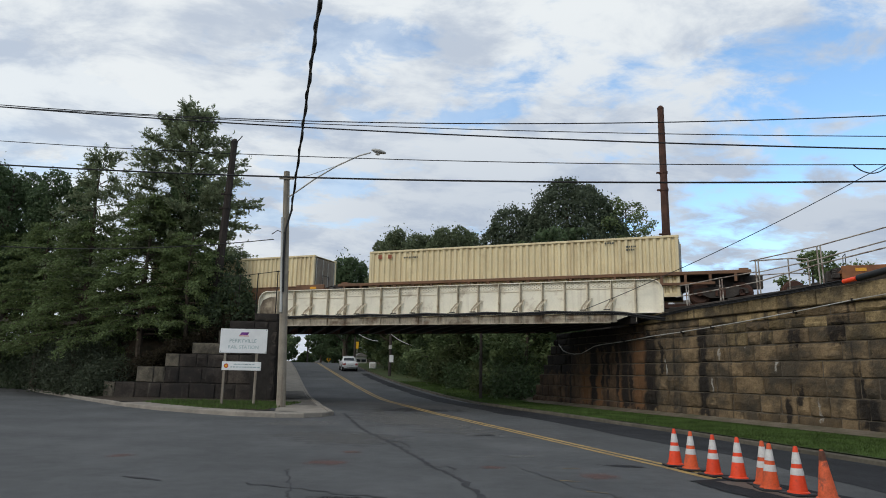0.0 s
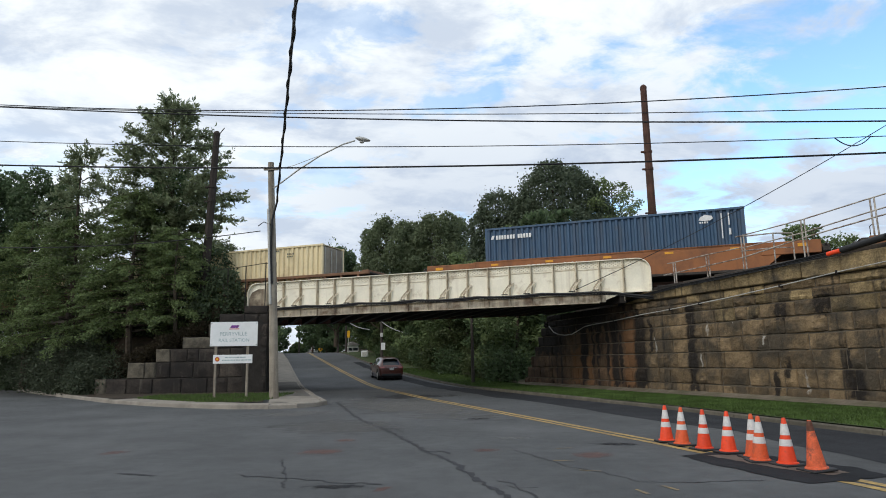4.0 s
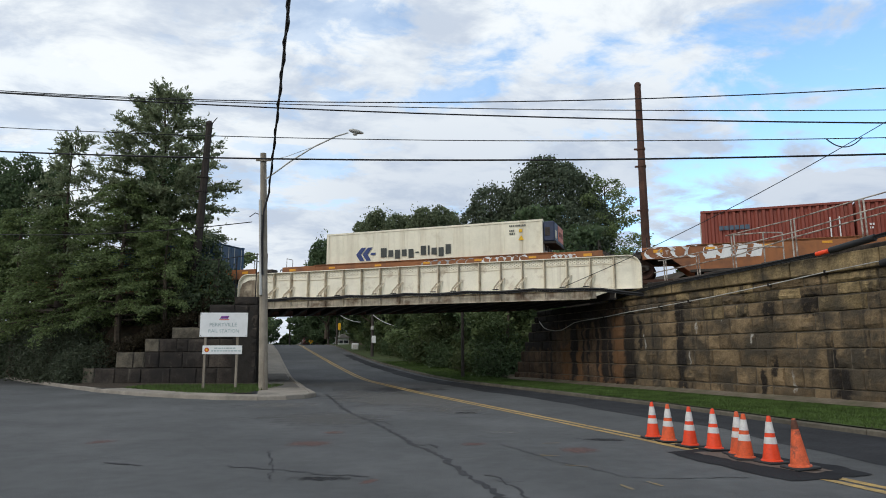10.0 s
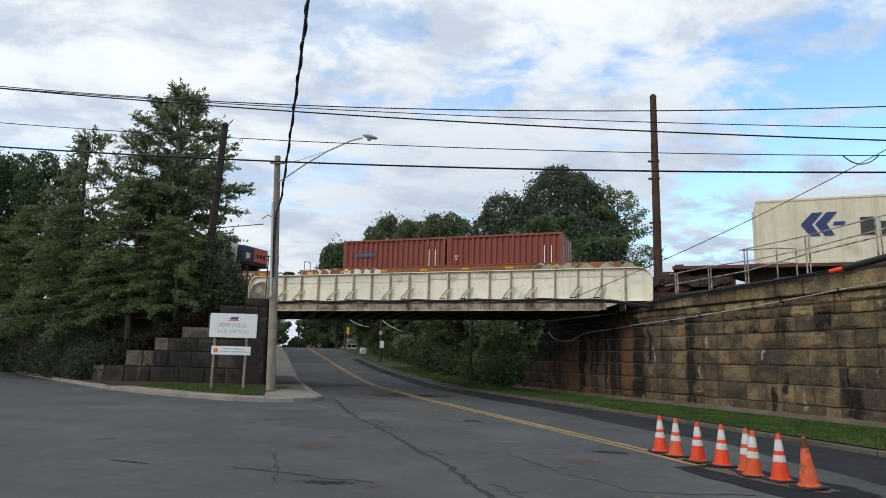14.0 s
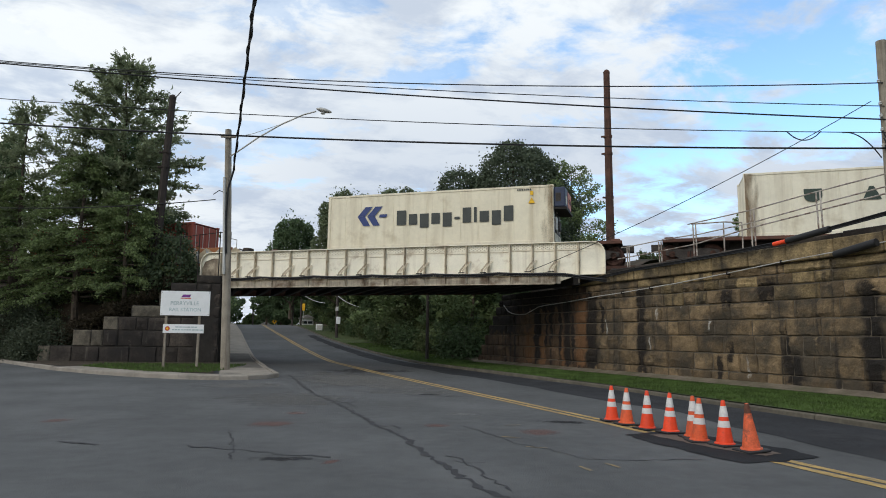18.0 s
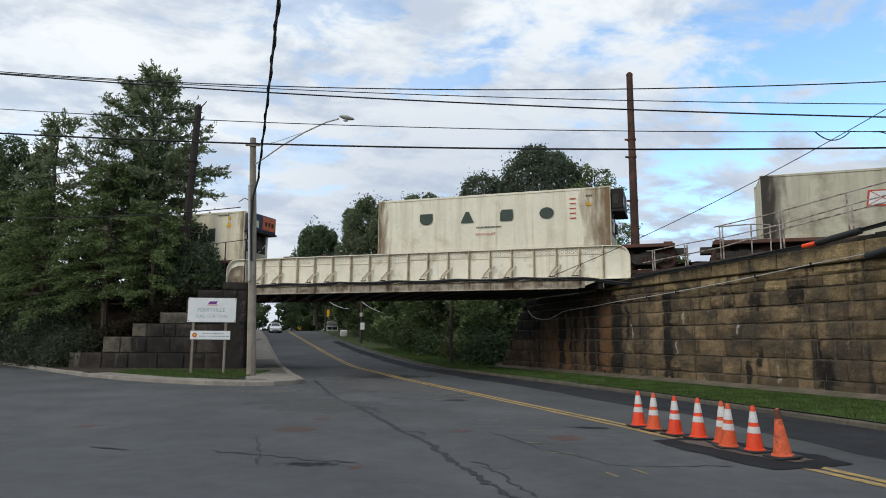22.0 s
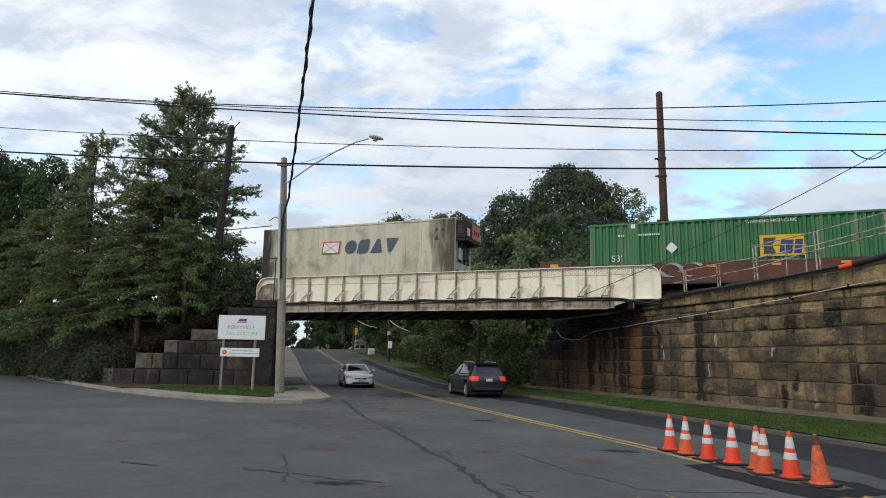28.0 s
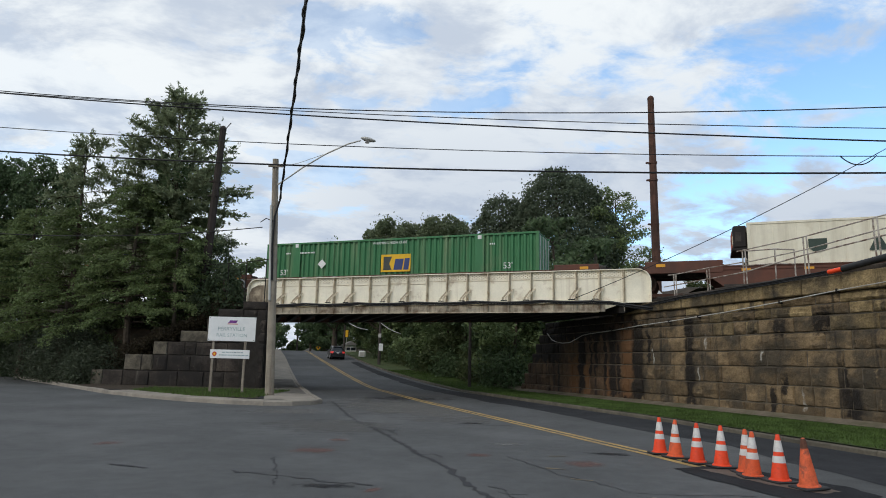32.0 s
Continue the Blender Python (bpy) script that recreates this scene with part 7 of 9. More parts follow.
def leaves_mesh(name, centres, size, material, rng, flat=0.0, droop=0.0, wide=0.3, aim=None, loose=0.55, level=0.0):
    """Small folded leaf sprays: two triangles each, about the given centres."""
    n = len(centres)
    c = np.asarray(centres)
    d = rng.normal(size=(n, 3)); d[:, 2] = d[:, 2] * (1 - flat) - droop
    if aim is not None:
        d = np.asarray(aim) + loose * rng.normal(size=(n, 3))
    d /= np.linalg.norm(d, axis=1)[:, None]
    r = rng.normal(size=(n, 3)) * (1 - level) + np.array([0, 0, 1.0]) * level; e = np.cross(d, r); e /= np.linalg.norm(e, axis=1)[:, None] + 1e-9
    s = size * rng.uniform(0.6, 1.35, n)[:, None]
    f = np.cross(d, e) * s * 0.18
    v = np.empty((n, 4, 3))
    v[:, 0] = c - d * s * 0.5
    v[:, 1] = c + e * s * wide + f
    v[:, 2] = c + d * s * 0.5
    v[:, 3] = c - e * s * wide + f
    me = bpy.data.meshes.new(name)
    me.vertices.add(4 * n); me.loops.add(4 * n); me.polygons.add(n)
    me.vertices.foreach_set("co", v.ravel())
    me.loops.foreach_set("vertex_index", np.arange(4 * n))
    me.polygons.foreach_set("loop_start", np.arange(0, 4 * n, 4))
    me.materials.append(material)
    me.update(); me.validate()
    return me


def tree(x, y, z, h, r, label, material, seed, leaves=9000, leaf=0.28, crown_from=0.25, lobes=16, shape="round", trunk=0.28, category="tree", lean=0.0, spiky=6, thin=0.85):
    """Tapered trunk, limbs and a crown of leaf sprays gathered in uneven clumps round the limbs' ends."""
    rng = np.random.default_rng(seed)
    e = thing("tree", pose(x, y, z), label, category, "trees")
    tr = MB()
    top = h * 0.93
    pts = [(lean * t * h + 0.15 * math.sin(3 * t + seed), 0.15 * math.cos(2.3 * t + seed), top * t) for t in (0, 0.15, 0.3, 0.5, 0.7, 0.85, 1.0)]
    tr.tube(pts, trunk, 9, 0.04)
    part("trunk", tr, BARK, e, "", True)
    limbs, cl = MB(), []
    for k in range(lobes):
        f = crown_from + (1 - crown_from) * (k + rng.uniform(0, 0.8)) / lobes
        if shape == "cone":
            u = (f - crown_from) / (1 - crown_from)
            rad = r * (0.16 + 1.0 * (1 - u) ** 0.75 * min(1.0, 0.55 + 1.6 * u)) * rng.uniform(0.45, 1.2)
        elif shape == "flame":
            rad = r * math.sin(math.pi * min(1, max(0.05, (f - crown_from) / (1 - crown_from) * 0.8 + 0.18))) * rng.uniform(0.6, 1.15)
        else:
            u = (f - crown_from) / (1 - crown_from)
            rad = r * math.sqrt(max(0.05, 1 - (2 * u - 0.85) ** 2 / 1.4)) * rng.uniform(0.55, 1.05)
        a = k * 2.4 + rng.uniform(-0.5, 0.5)
        z0 = h * f
        zb = max(h * crown_from * 0.7, z0 - rad * (rng.uniform(-0.1, 0.75) if shape == "cone" else 0.5))
        base = Vector((lean * zb, 0, min(zb, top * 0.97)))
        tip = Vector((lean * z0 + math.cos(a) * rad * 0.78, math.sin(a) * rad * 0.78, min(z0, h * 0.97)))
        mid = (base + tip) / 2 + Vector((0, 0, rad * 0.08))
        limbs.tube([base, mid, tip], max(0.03, trunk * 0.32 * (1.1 - f)), 6, 0.015)
        cl.append((tip, max(0.45, rad * rng.uniform(0.26, 0.44)), base))
        cl.append((mid, max(0.45, rad * rng.uniform(0.3, 0.45))))
        for j in range(3):
            b2 = a + rng.uniform(-0.9, 0.9)
            t2 = tip + Vector((math.cos(b2), math.sin(b2), rng.uniform(-0.3, 0.6))) * max(0.4, rad * 0.33)
            limbs.tube([mid.lerp(tip, 0.6), t2], 0.02, 5, 0.008)
            cl.append((t2, max(0.3, rad * rng.uniform(0.16, 0.3)), mid))
    cl.append((Vector((lean * h, 0, h * 0.95)), r * 0.22))
    part("branching", limbs, BARK, e, "", True)["kind"] = "stuff"
    w = np.array([c[1] ** 1.6 for c in cl]); w /= w.sum()
    pick = rng.choice(len(cl), leaves, p=w)
    cen = np.array([c[0] for c in cl])[pick]
    rad = np.array([c[1] for c in cl])[pick][:, None]
    if shape == "cone":
        # sprays strung along the limbs, thinning to the tip
        seg = np.array([(*c[0], *c[2]) for c in cl if len(c) > 2])
        ln = np.linalg.norm(seg[:, :3] - seg[:, 3:], axis=1)
        pk = rng.choice(len(seg), leaves, p=ln / ln.sum())
        t = rng.uniform(0.15, 1.05, (leaves, 1)) ** 0.8
        cen = seg[pk, :3] * t + seg[pk, 3:] * (1 - t)
        rad = (0.20 + 0.36 * np.clip(1.05 - t, 0, 1)) * (0.5 + 0.10 * r * np.clip(1.1 - cen[:, 2:3] / h, 0, 2))
    if shape == "cone":
        # spiky twigs set along the limbs, leaves strung on each
        tb, td, tl = [], [], []
        for c in cl:
            if len(c) < 3:
                continue
            ax = c[0] - c[2]
            for j in range(3 + int(ax.length * spiky)):
                f = rng.uniform(0.3, 1.0)
                dr = ax.normalized() + Vector(rng.normal(size=3)) * 0.55
                dr.z += 0.12
                tb.append(c[2] + ax * f); td.append(dr.normalized()); tl.append(rng.uniform(0.35, 0.95))
        per = 12
        tb, td, tl = np.array(tb), np.array(td), np.array(tl)
        f = rng.uniform(0.1, 1.0, (len(tb), per, 1))
        tp = (tb[:, None] + td[:, None] * tl[:, None, None] * f + rng.normal(size=(len(tb), per, 3)) * 0.055).reshape(-1, 3)
        part("outer_foliage", leaves_mesh("twigs", tp, leaf * 1.1, material, rng, wide=0.17, aim=np.repeat(td, per, 0)), material, e)
        keep = rng.uniform(0, 1, leaves) < np.clip((thin - cen[:, 2] / h) / 0.22, 0.03, 1.0)
        cen, rad = cen[keep], rad[keep]
        leaves = len(cen)
    d = rng.normal(size=(leaves, 3)); d /= np.linalg.norm(d, axis=1)[:, None]
    q = rng.uniform(0.25, 1.0, (leaves, 1)) ** 0.5 * (1 + 0.18 * rng.normal(size=(leaves, 1)))
    p = cen + d * rad * q * np.array([1.0, 1.0, 0.72])
    part("crown", leaves_mesh("crown", p, leaf * (1.25 if shape == "cone" else 1.0), material, rng, 0.35, 0.15, 0.19 if shape == "cone" else 0.3), material, e)
    return e


def layered_tree(x, y, z, h, r, label, material, seed, limbs=54, sprays=18, per=18, leaf=0.15, low=0.12, trunk=0.2, top=0.55, droop=0.16):
    """A tree whose boughs lie in drooping layers of flat fronds, with dark gaps between the layers."""
    rng = np.random.default_rng(seed)
    e = thing("tree", pose(x, y, z), label, "tree", "trees")
    tr = MB()
    tr.tube([(0.1 * math.sin(4 * t + seed), 0.1 * math.cos(3 * t + seed), h * 0.97 * t) for t in (-0.22, 0.2, 0.4, 0.6, 0.8, 1.0)], trunk, 8, 0.025)
    part("trunk", tr, BARK, e, "", True)
    wood = MB()
    pts, aims = [], []
    for k in range(limbs):
        u = (k + rng.uniform(0, 0.9)) / limbs
        zf = h * (low + (0.98 - low) * u)
        ln = r * (1 - u) ** top * rng.uniform(0.6, 1.1) + 0.35
        a = k * 2.399 + rng.uniform(-0.35, 0.35)
        out, side = np.array([math.cos(a), math.sin(a), 0]), np.array([-math.sin(a), math.cos(a), 0])
        rise, sag = rng.uniform(0.05, 0.3), rng.uniform(0.6, 1.5) * droop

        def at(t):
            return out * ln * t + np.array([0, 0, zf + ln * (rise * t - (rise + sag) * t * t)])
        wood.tube([tuple(at(t)) for t in (0.0, 0.35, 0.7, 1.0)], max(0.02, trunk * 0.3 * (1.05 - u)), 5, 0.008)
        m = max(6, int(sprays * (0.35 + 0.65 * ln / r)))
        for j in range(m):
            t = 0.22 + 0.78 * (j + rng.uniform(0, 1)) / m
            c = at(t)
            sg = 1 if j % 2 else -1
            spread = rng.uniform(0.35, 1.0) * (1.15 - t)
            d = out * rng.uniform(0.5, 1.0) + side * sg * spread * 1.3 + np.array([0, 0, rng.uniform(-0.45, 0.1)])
            d /= np.linalg.norm(d)
            fl = rng.uniform(0.45, 1.0) * (0.35 + 0.13 * r)
            f = rng.uniform(0.0, 1.0, (per, 1))
            q = c + d * fl * f + np.array([0, 0, -0.28]) * fl * f * f + rng.normal(size=(per, 3)) * np.array([0.11, 0.11, 0.05])
            pts.append(q); aims.append(np.repeat((d + np.array([0, 0, -0.2]))[None], per, 0))
    part("branching", wood, BARK, e, "", True)["kind"] = "stuff"
    part("crown", leaves_mesh("crown", np.concatenate(pts), leaf, material, rng, wide=0.26, aim=np.concatenate(aims), loose=0.5, level=0.45), material, e)
    return e


def draped_tree(x, y, z, lobes, label, material, seed, leaf=0.2, density=34.0, trunk=0.35, shag=0.25):
    """A crown smothered in vines: overlapping rounded lobes (x, y, z, radius, height) shingled with hanging leaves."""
    rng = np.random.default_rng(seed)
    e = thing("tree", pose(x, y, z), label, "tree", "trees")
    zt = max(b[2] for b in lobes)
    part("trunk", MB().tube([(0, 0, 0), (0.1, 0.05, zt * 0.4), (0.2, 0, zt * 0.8), (0.1, 0.1, zt)], trunk, 8, 0.06), BARK, e, "", True)
    wood = MB()
    for lx, ly, lz, lr, lh in lobes:
        zb = max(0.3, lz - 0.7 * math.hypot(lx, ly) - 0.6)
        wood.tube([(0, 0, min(zb, zt * 0.9)), (lx * 0.6, ly * 0.6, (zb + lz) / 2), (lx, ly, lz)], 0.09, 5, 0.03)
    part("branching", wood, BARK, e, "", True)["kind"] = "stuff"
    pts, aims = [], []
    for i, (lx, ly, lz, lr, lh) in enumerate(lobes):
        n = int(density * 4 * math.pi * lr * (lr + lh) / 2)
        d = rng.normal(size=(n, 3)); d /= np.linalg.norm(d, axis=1)[:, None]
        bump = 1 + 0.13 * np.sin(d[:, 0] * 5 + i * 1.7) * np.sin(d[:, 2] * 6 + i) + 0.09 * np.sin(d[:, 1] * 11 + d[:, 2] * 9 + i * 2.3) + shag * 0.35 * rng.normal(size=n) * (rng.uniform(size=n) < 0.35)
        depth = 1 - 0.22 * rng.uniform(size=n) ** 2
        q = np.array([lx, ly, lz]) + d * (bump * depth)[:, None] * np.array([lr, lr, lh])
        q[:, 2] -= rng.exponential(0.12, n) * shag
        keep = np.ones(n, bool)
        for k, (ox, oy, oz, orr, oh) in enumerate(lobes):
            if k != i:
                keep &= (((q - np.array([ox, oy, oz])) / np.array([orr, orr, oh])) ** 2).sum(1) > 0.62
        pts.append(q[keep]); aims.append(d[keep] * 0.55 + np.array([0, 0, -0.65]))
    part("crown", leaves_mesh("crown", np.concatenate(pts), leaf, material, rng, wide=0.3, aim=np.concatenate(aims), loose=0.5), material, e)
    return e


def crown_lobes(w, h, n, seed, base=0.2, size=0.34):
    """Lobes spread over a rounded crown of half width w and height h."""
    rnd = random.Random(seed)
    out = [(0, 0, h * 0.55, w * 0.62, h * 0.36)]
    for k in range(n):
        u = (k + 0.5) / n
        a = k * 2.399 + rnd.uniform(-0.4, 0.4)
        zz = base + (0.9 - base) * u
        rr = w * 0.72 * math.sqrt(max(0.02, 1 - ((zz - 0.42) / 0.6) ** 2)) * rnd.uniform(0.8, 1.1)
        lr = w * size * rnd.uniform(0.7, 1.25)
        out.append((rr * math.cos(a), rr * math.sin(a), zz * h, lr, lr * rnd.uniform(0.8, 1.2)))
    return out


def bush(name, x, y, z, rx, ry, h, label, material, seed, n=7000, leaf=0.16, category="bush"):
    rng = np.random.default_rng(seed)
    e = thing(name, pose(x, y, z), label, category, "bushes")
    stems, cl = MB(), []
    for k in range(16):
        a, f = k * 2.4, math.sqrt((k + 0.5) / 16)
        tip = Vector((math.cos(a) * rx * f, math.sin(a) * ry * f, h * (0.95 - 0.45 * f * f) * rng.uniform(0.75, 1.0)))
        stems.tube([(tip.x * 0.25, tip.y * 0.25, 0), (tip.x * 0.7, tip.y * 0.7, tip.z * 0.6), tip], 0.03, 5, 0.01)
        cl.append((tip, rng.uniform(0.3, 0.5) * h)); cl.append((tip * 0.62, rng.uniform(0.35, 0.5) * h))
        cl.append((Vector((tip.x, tip.y, h * 0.25)), 0.38 * h))
    part("woody_base", stems, BARK, e)
    pick = rng.integers(0, len(cl), n)
    cen = np.array([c[0] for c in cl])[pick]
    rad = np.array([c[1] for c in cl])[pick][:, None]
    d = rng.normal(size=(n, 3)); d /= np.linalg.norm(d, axis=1)[:, None]
    p = cen + d * rad * rng.uniform(0.2, 1.05, (n, 1)) ** 0.6
    p[:, 2] = np.abs(p[:, 2]) + 0.02
    part("foliage", leaves_mesh("foliage", p, leaf, material, rng, 0.2), material, e)
    return e


rnd_b = random.Random(12)
# beside the bridge on the left bank
tree(-16.4, 41.2, 3.4, 15.0, 4.0, "tall dark green oak with an open spiky top", LEAF_OAK, 1, 14000, 0.24, 0.3, 80, "cone", 0.3, spiky=3.4, thin=0.68)
draped_tree(-16.5, 41.0, 10.2, [(0, 0, 2.9, 1.0, 1.1), (0.5, -0.3, 1.7, 1.1, 1.2), (-0.5, 0.2, 0.6, 1.2, 1.4)], "dense dark vine clump climbing the oak", LEAF_DARK, 41, 0.2, 110, 0.12)
tree(-21.9, 41.0, 3.0, 12.2, 2.3, "slim spiky green tree on the bank", LEAF_OAK, 21, 2500, 0.22, 0.3, 40, "cone", 0.12, spiky=2.6, thin=0.5)
layered_tree(-14.5, 37.8, 3.2, 6.2, 3.0, "green layered tree drooping over the wing wall", LEAF_FROND, 2, 50, 18, 20, 0.15, 0.10, 0.14, 0.5)
layered_tree(-17.6, 39.2, 2.6, 9.4, 4.3, "broad green tree with layered drooping boughs", LEAF_FROND, 3, 74, 22, 20, 0.16, 0.10, 0.22, 0.6)
layered_tree(-22.0, 40.8, 2.2, 8.6, 4.6, "broad green tree with layered drooping boughs", LEAF_FROND, 4, 74, 22, 20, 0.16, 0.06, 0.22, 0.6)
layered_tree(-26.2, 43.6, 2.2, 9.2, 4.8, "broad green tree with layered drooping boughs", LEAF_FROND, 7, 74, 20, 20, 0.17, 0.04, 0.22, 0.6)
layered_tree(-30.4, 46.4, 2.0, 9.2, 4.8, "broad green tree with layered drooping boughs", LEAF_FROND, 9, 60, 20, 20, 0.18, 0.04, 0.22, 0.6)
for x, y, h, w, k in ((-27.6, 47.0, 12.4, 2.9, 5), (-32.0, 47.6, 13.0, 3.0, 6), (-37.4, 52.0, 14.4, 3.6, 8)):
    draped_tree(x, y, 4.0, crown_lobes(w, h - 0.4, 30, k, 0.1, 0.27), "dark green leafy tree behind the bank", LEAF_DARK, k, 0.24, 76, 0.26, 0.4)
for k, (x, y, rx, h) in enumerate([(-18.2, 37.1, 1.5, 1.9), (-20.6, 39.6, 2.1, 3.3), (-23.6, 42.9, 2.5, 3.6), (-27.4, 47.2, 2.7, 3.7), (-31.6, 51.9, 2.8, 3.8), (-36.3, 57.2, 3.0, 4.0)]):
    bush("bush", x, y, 0.1, rx, rx * 0.85, h, "dense grey-green roadside bush", LEAF_GREY, 30 + k, 11000, 0.14)
# scrub along the crest of the bank, its shade put into the dark leaf colour
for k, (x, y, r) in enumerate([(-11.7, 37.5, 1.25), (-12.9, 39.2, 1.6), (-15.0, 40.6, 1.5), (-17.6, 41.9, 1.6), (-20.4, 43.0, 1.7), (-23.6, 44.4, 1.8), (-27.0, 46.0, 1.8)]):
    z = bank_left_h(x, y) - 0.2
    draped_tree(x, y, z, [(0, 0, r * 0.9, r, r * 1.1), (-r * 0.7, 0.2, r * 0.7, r * 0.8, r * 0.9), (r * 0.4, -0.3, r * 0.6, r * 0.7, r * 0.8), (-0.1, 0.1, r * 1.8, r * 0.7, r * 0.8)], "dense scrub on the crest of the bank, shade put into its leaf colour", LEAF_SHADE, 300 + k, 0.2, 70, 0.06, 0.5)
# dry undergrowth on the slope above the steps
for k, (x, z) in enumerate(((-17.2, 0.9), (-16.3, 1.5), (-15.3, 2.0), (-14.4, 2.5), (-13.4, 2.9), (-12.5, 3.4), (-11.6, 4.0))):
    bush("undergrowth", x, 37.3 + 0.1 * (k % 3), z, 0.9, 0.8, 0.75, "dry brown undergrowth and litter above the stone steps", LEAF_LITTER, 340 + k, 2600, 0.13, "undergrowth")
# ivy-dark scrub over the wing wall
for k in range(9):
    y = 44.5 + k * 4.5
    bush("bush", curve(RIGHT_KERB, y) + 4.3 + rnd_b.uniform(-0.3, 0.4), y, grade(y) + 0.1, 1.8, 2.4, rnd_b.uniform(1.8, 2.8), "dark weedy roadside scrub beyond the bridge", (LEAF_DARK, LEAF_OLIVE)[k % 2], 60 + k, 3500, 0.22)
# beyond the bridge
draped_tree(11.0, 60, 4.5, [(0, 0, 6.0, 4.8, 5.0), (0, -0.5, 11.0, 3.0, 3.2), (2.0, 0, 11.0, 2.7, 3.0), (-0.2, -0.8, 13.5, 1.5, 1.5), (1.9, 0, 13.4, 1.3, 1.3), (-2.4, 0, 8.6, 2.5, 3.3), (3.6, -0.4, 8.0, 2.6, 3.4),
                             (1.4, -2.0, 7.2, 2.8, 3.2), (-0.6, -2.4, 4.6, 3.2, 3.4)], "large dark green tree draped in vines", LEAF_VINE, 10, 0.27, 95, 0.4, 0.4)
draped_tree(5.9, 60.6, 4.5, [(0, 0, 5.0, 2.6, 4.6), (0.3, -0.3, 10.3, 1.9, 2.1), (-0.9, -0.5, 8.2, 1.7, 2.5), (1.6, -0.4, 8.8, 2.0, 2.6), (-1.1, -0.4, 5.0, 1.8, 2.6), (2.2, 0, 6.0, 2.0, 3.0)], "dark rounded vine-covered tree", LEAF_VINE, 11, 0.27, 95, 0.3, 0.4)
tree(16.2, 59, 4.5, 13.2, 3.2, "airy green tree with drooping twigs", LEAF_MID, 12, 12000, 0.24, 0.1, 44, "round", 0.22)
draped_tree(0.6, 76, 4.5, crown_lobes(5.0, 14.6, 80, 13, 0.15, 0.17), "green round-topped tree beyond the tracks", LEAF_FAR, 13, 0.26, 66, 0.35, 0.45)
draped_tree(-4.9, 77, 4.2, crown_lobes(5.0, 14.8, 80, 14, 0.15, 0.17), "green round-topped tree beyond the tracks", LEAF_FAR, 14, 0.26, 66, 0.3, 0.45)
draped_tree(-12.2, 84, 3.5, crown_lobes(3.3, 13.4, 46, 15, 0.25, 0.26), "distant dark green tree", LEAF_DARK, 15, 0.3, 46, 0.3, 0.6)
draped_tree(3.4, 70, 4.5, crown_lobes(2.8, 9.0, 18, 16, 0.15, 0.3), "green tree beyond the tracks", LEAF_MID, 16, 0.3, 62, 0.3, 0.7)
tree(34.5, 62, 4.5, 9.2, 4.5, "distant bushy green tree past the railing", LEAF_MID, 17, 6000, 0.36, 0.05, 14, "round", 0.25)
tree(39.5, 63, 4.5, 8.4, 4.5, "distant bushy green tree past the railing", LEAF_MID, 18, 6000, 0.36, 0.05, 14, "round", 0.25)
tree(21.0, 52, 4.5, 4.0, 1.3, "thin weedy sapling beside the tracks", LEAF_OLIVE, 19, 500, 0.3, 0.1, 10, "cone", 0.06)
# roadside growth seen under the bridge
rnd = random.Random(77)
for k in range(15):
    y = 45.5 + k * 4.3
    x = curve(RIGHT_KERB, y) + 4.6 + rnd.uniform(-0.4, 0.9)
    tree(x, y, grade(y) + 0.4, rnd.uniform(6.0, 8.5), rnd.uniform(3.0, 3.8), "leafy roadside tree in the bridge's shade", (LEAF_MID, LEAF_DARK, LEAF_OLIVE)[k % 3], 100 + k, 6500, 0.3, 0.02, 14, "round", 0.14)
for k in range(9):
    y = 47 + k * 7
    x = curve(RIGHT_KERB, y) + 9.5 + rnd.uniform(-1, 1)
    tree(x, y, grade(y) + 2.5, rnd.uniform(7.5, 9.5), 4.2, "leafy tree on the far bank", (LEAF_DARK, LEAF_MID)[k % 2], 140 + k, 6000, 0.36, 0.02, 14, "round", 0.2)
for k in range(8):
    y = 50 + k * 11
    x = curve(LEFT_KERB, y) - 4.4 - rnd.uniform(0, 1.2)
    tree(x, y, grade(y), rnd.uniform(8, 10), 4.0, "leafy tree beyond the abutment", (LEAF_DARK, LEAF_MID)[k % 2], 160 + k, 5000, 0.36, 0.1, 14, "round", 0.2)
for k in range(7):
    if k == 3:
        continue
    tree(-73 + k * 13 + rnd.uniform(-3, 3), 165 + rnd.uniform(-8, 8), 3.2, rnd.uniform(7, 12), 6.0, "far green tree at the road's end", LEAF_DARK, 180 + k, 3500, 0.6, 0.1, 12, "round", 0.3)
tree(-17.6, 112, 3.0, 9.0, 3.2, "dark leafy tree near the road's crest", LEAF_DARK, 401, 8000, 0.4, 0.05, 20, "round", 0.2)
tree(-21.2, 118, 3.0, 8.6, 2.6, "dark leafy tree near the road's crest", LEAF_DARK, 402, 7000, 0.4, 0.2, 20, "round", 0.2)
tree(-31.6, 126, 3.0, 9.5, 3.2, "dark leafy tree near the road's crest", LEAF_DARK, 403, 8000, 0.4, 0.05, 20, "round", 0.2)
for k in range(16):
    x = -47 + k * 2.9
    tree(x + rnd.uniform(-1, 1), 126 + 0.5 * abs(x + 24) + rnd.uniform(0, 6), 2.8, rnd.uniform(8.5, 12.0) if abs(x + 25.6) > 3.4 else 2.4, 3.2 if abs(x + 25.6) > 3.4 else 1.6, "far green tree beyond the road's crest", (LEAF_DARK, LEAF_MID)[k % 2], 220 + k, 3600, 0.5, 0.02, 16, "round", 0.2)

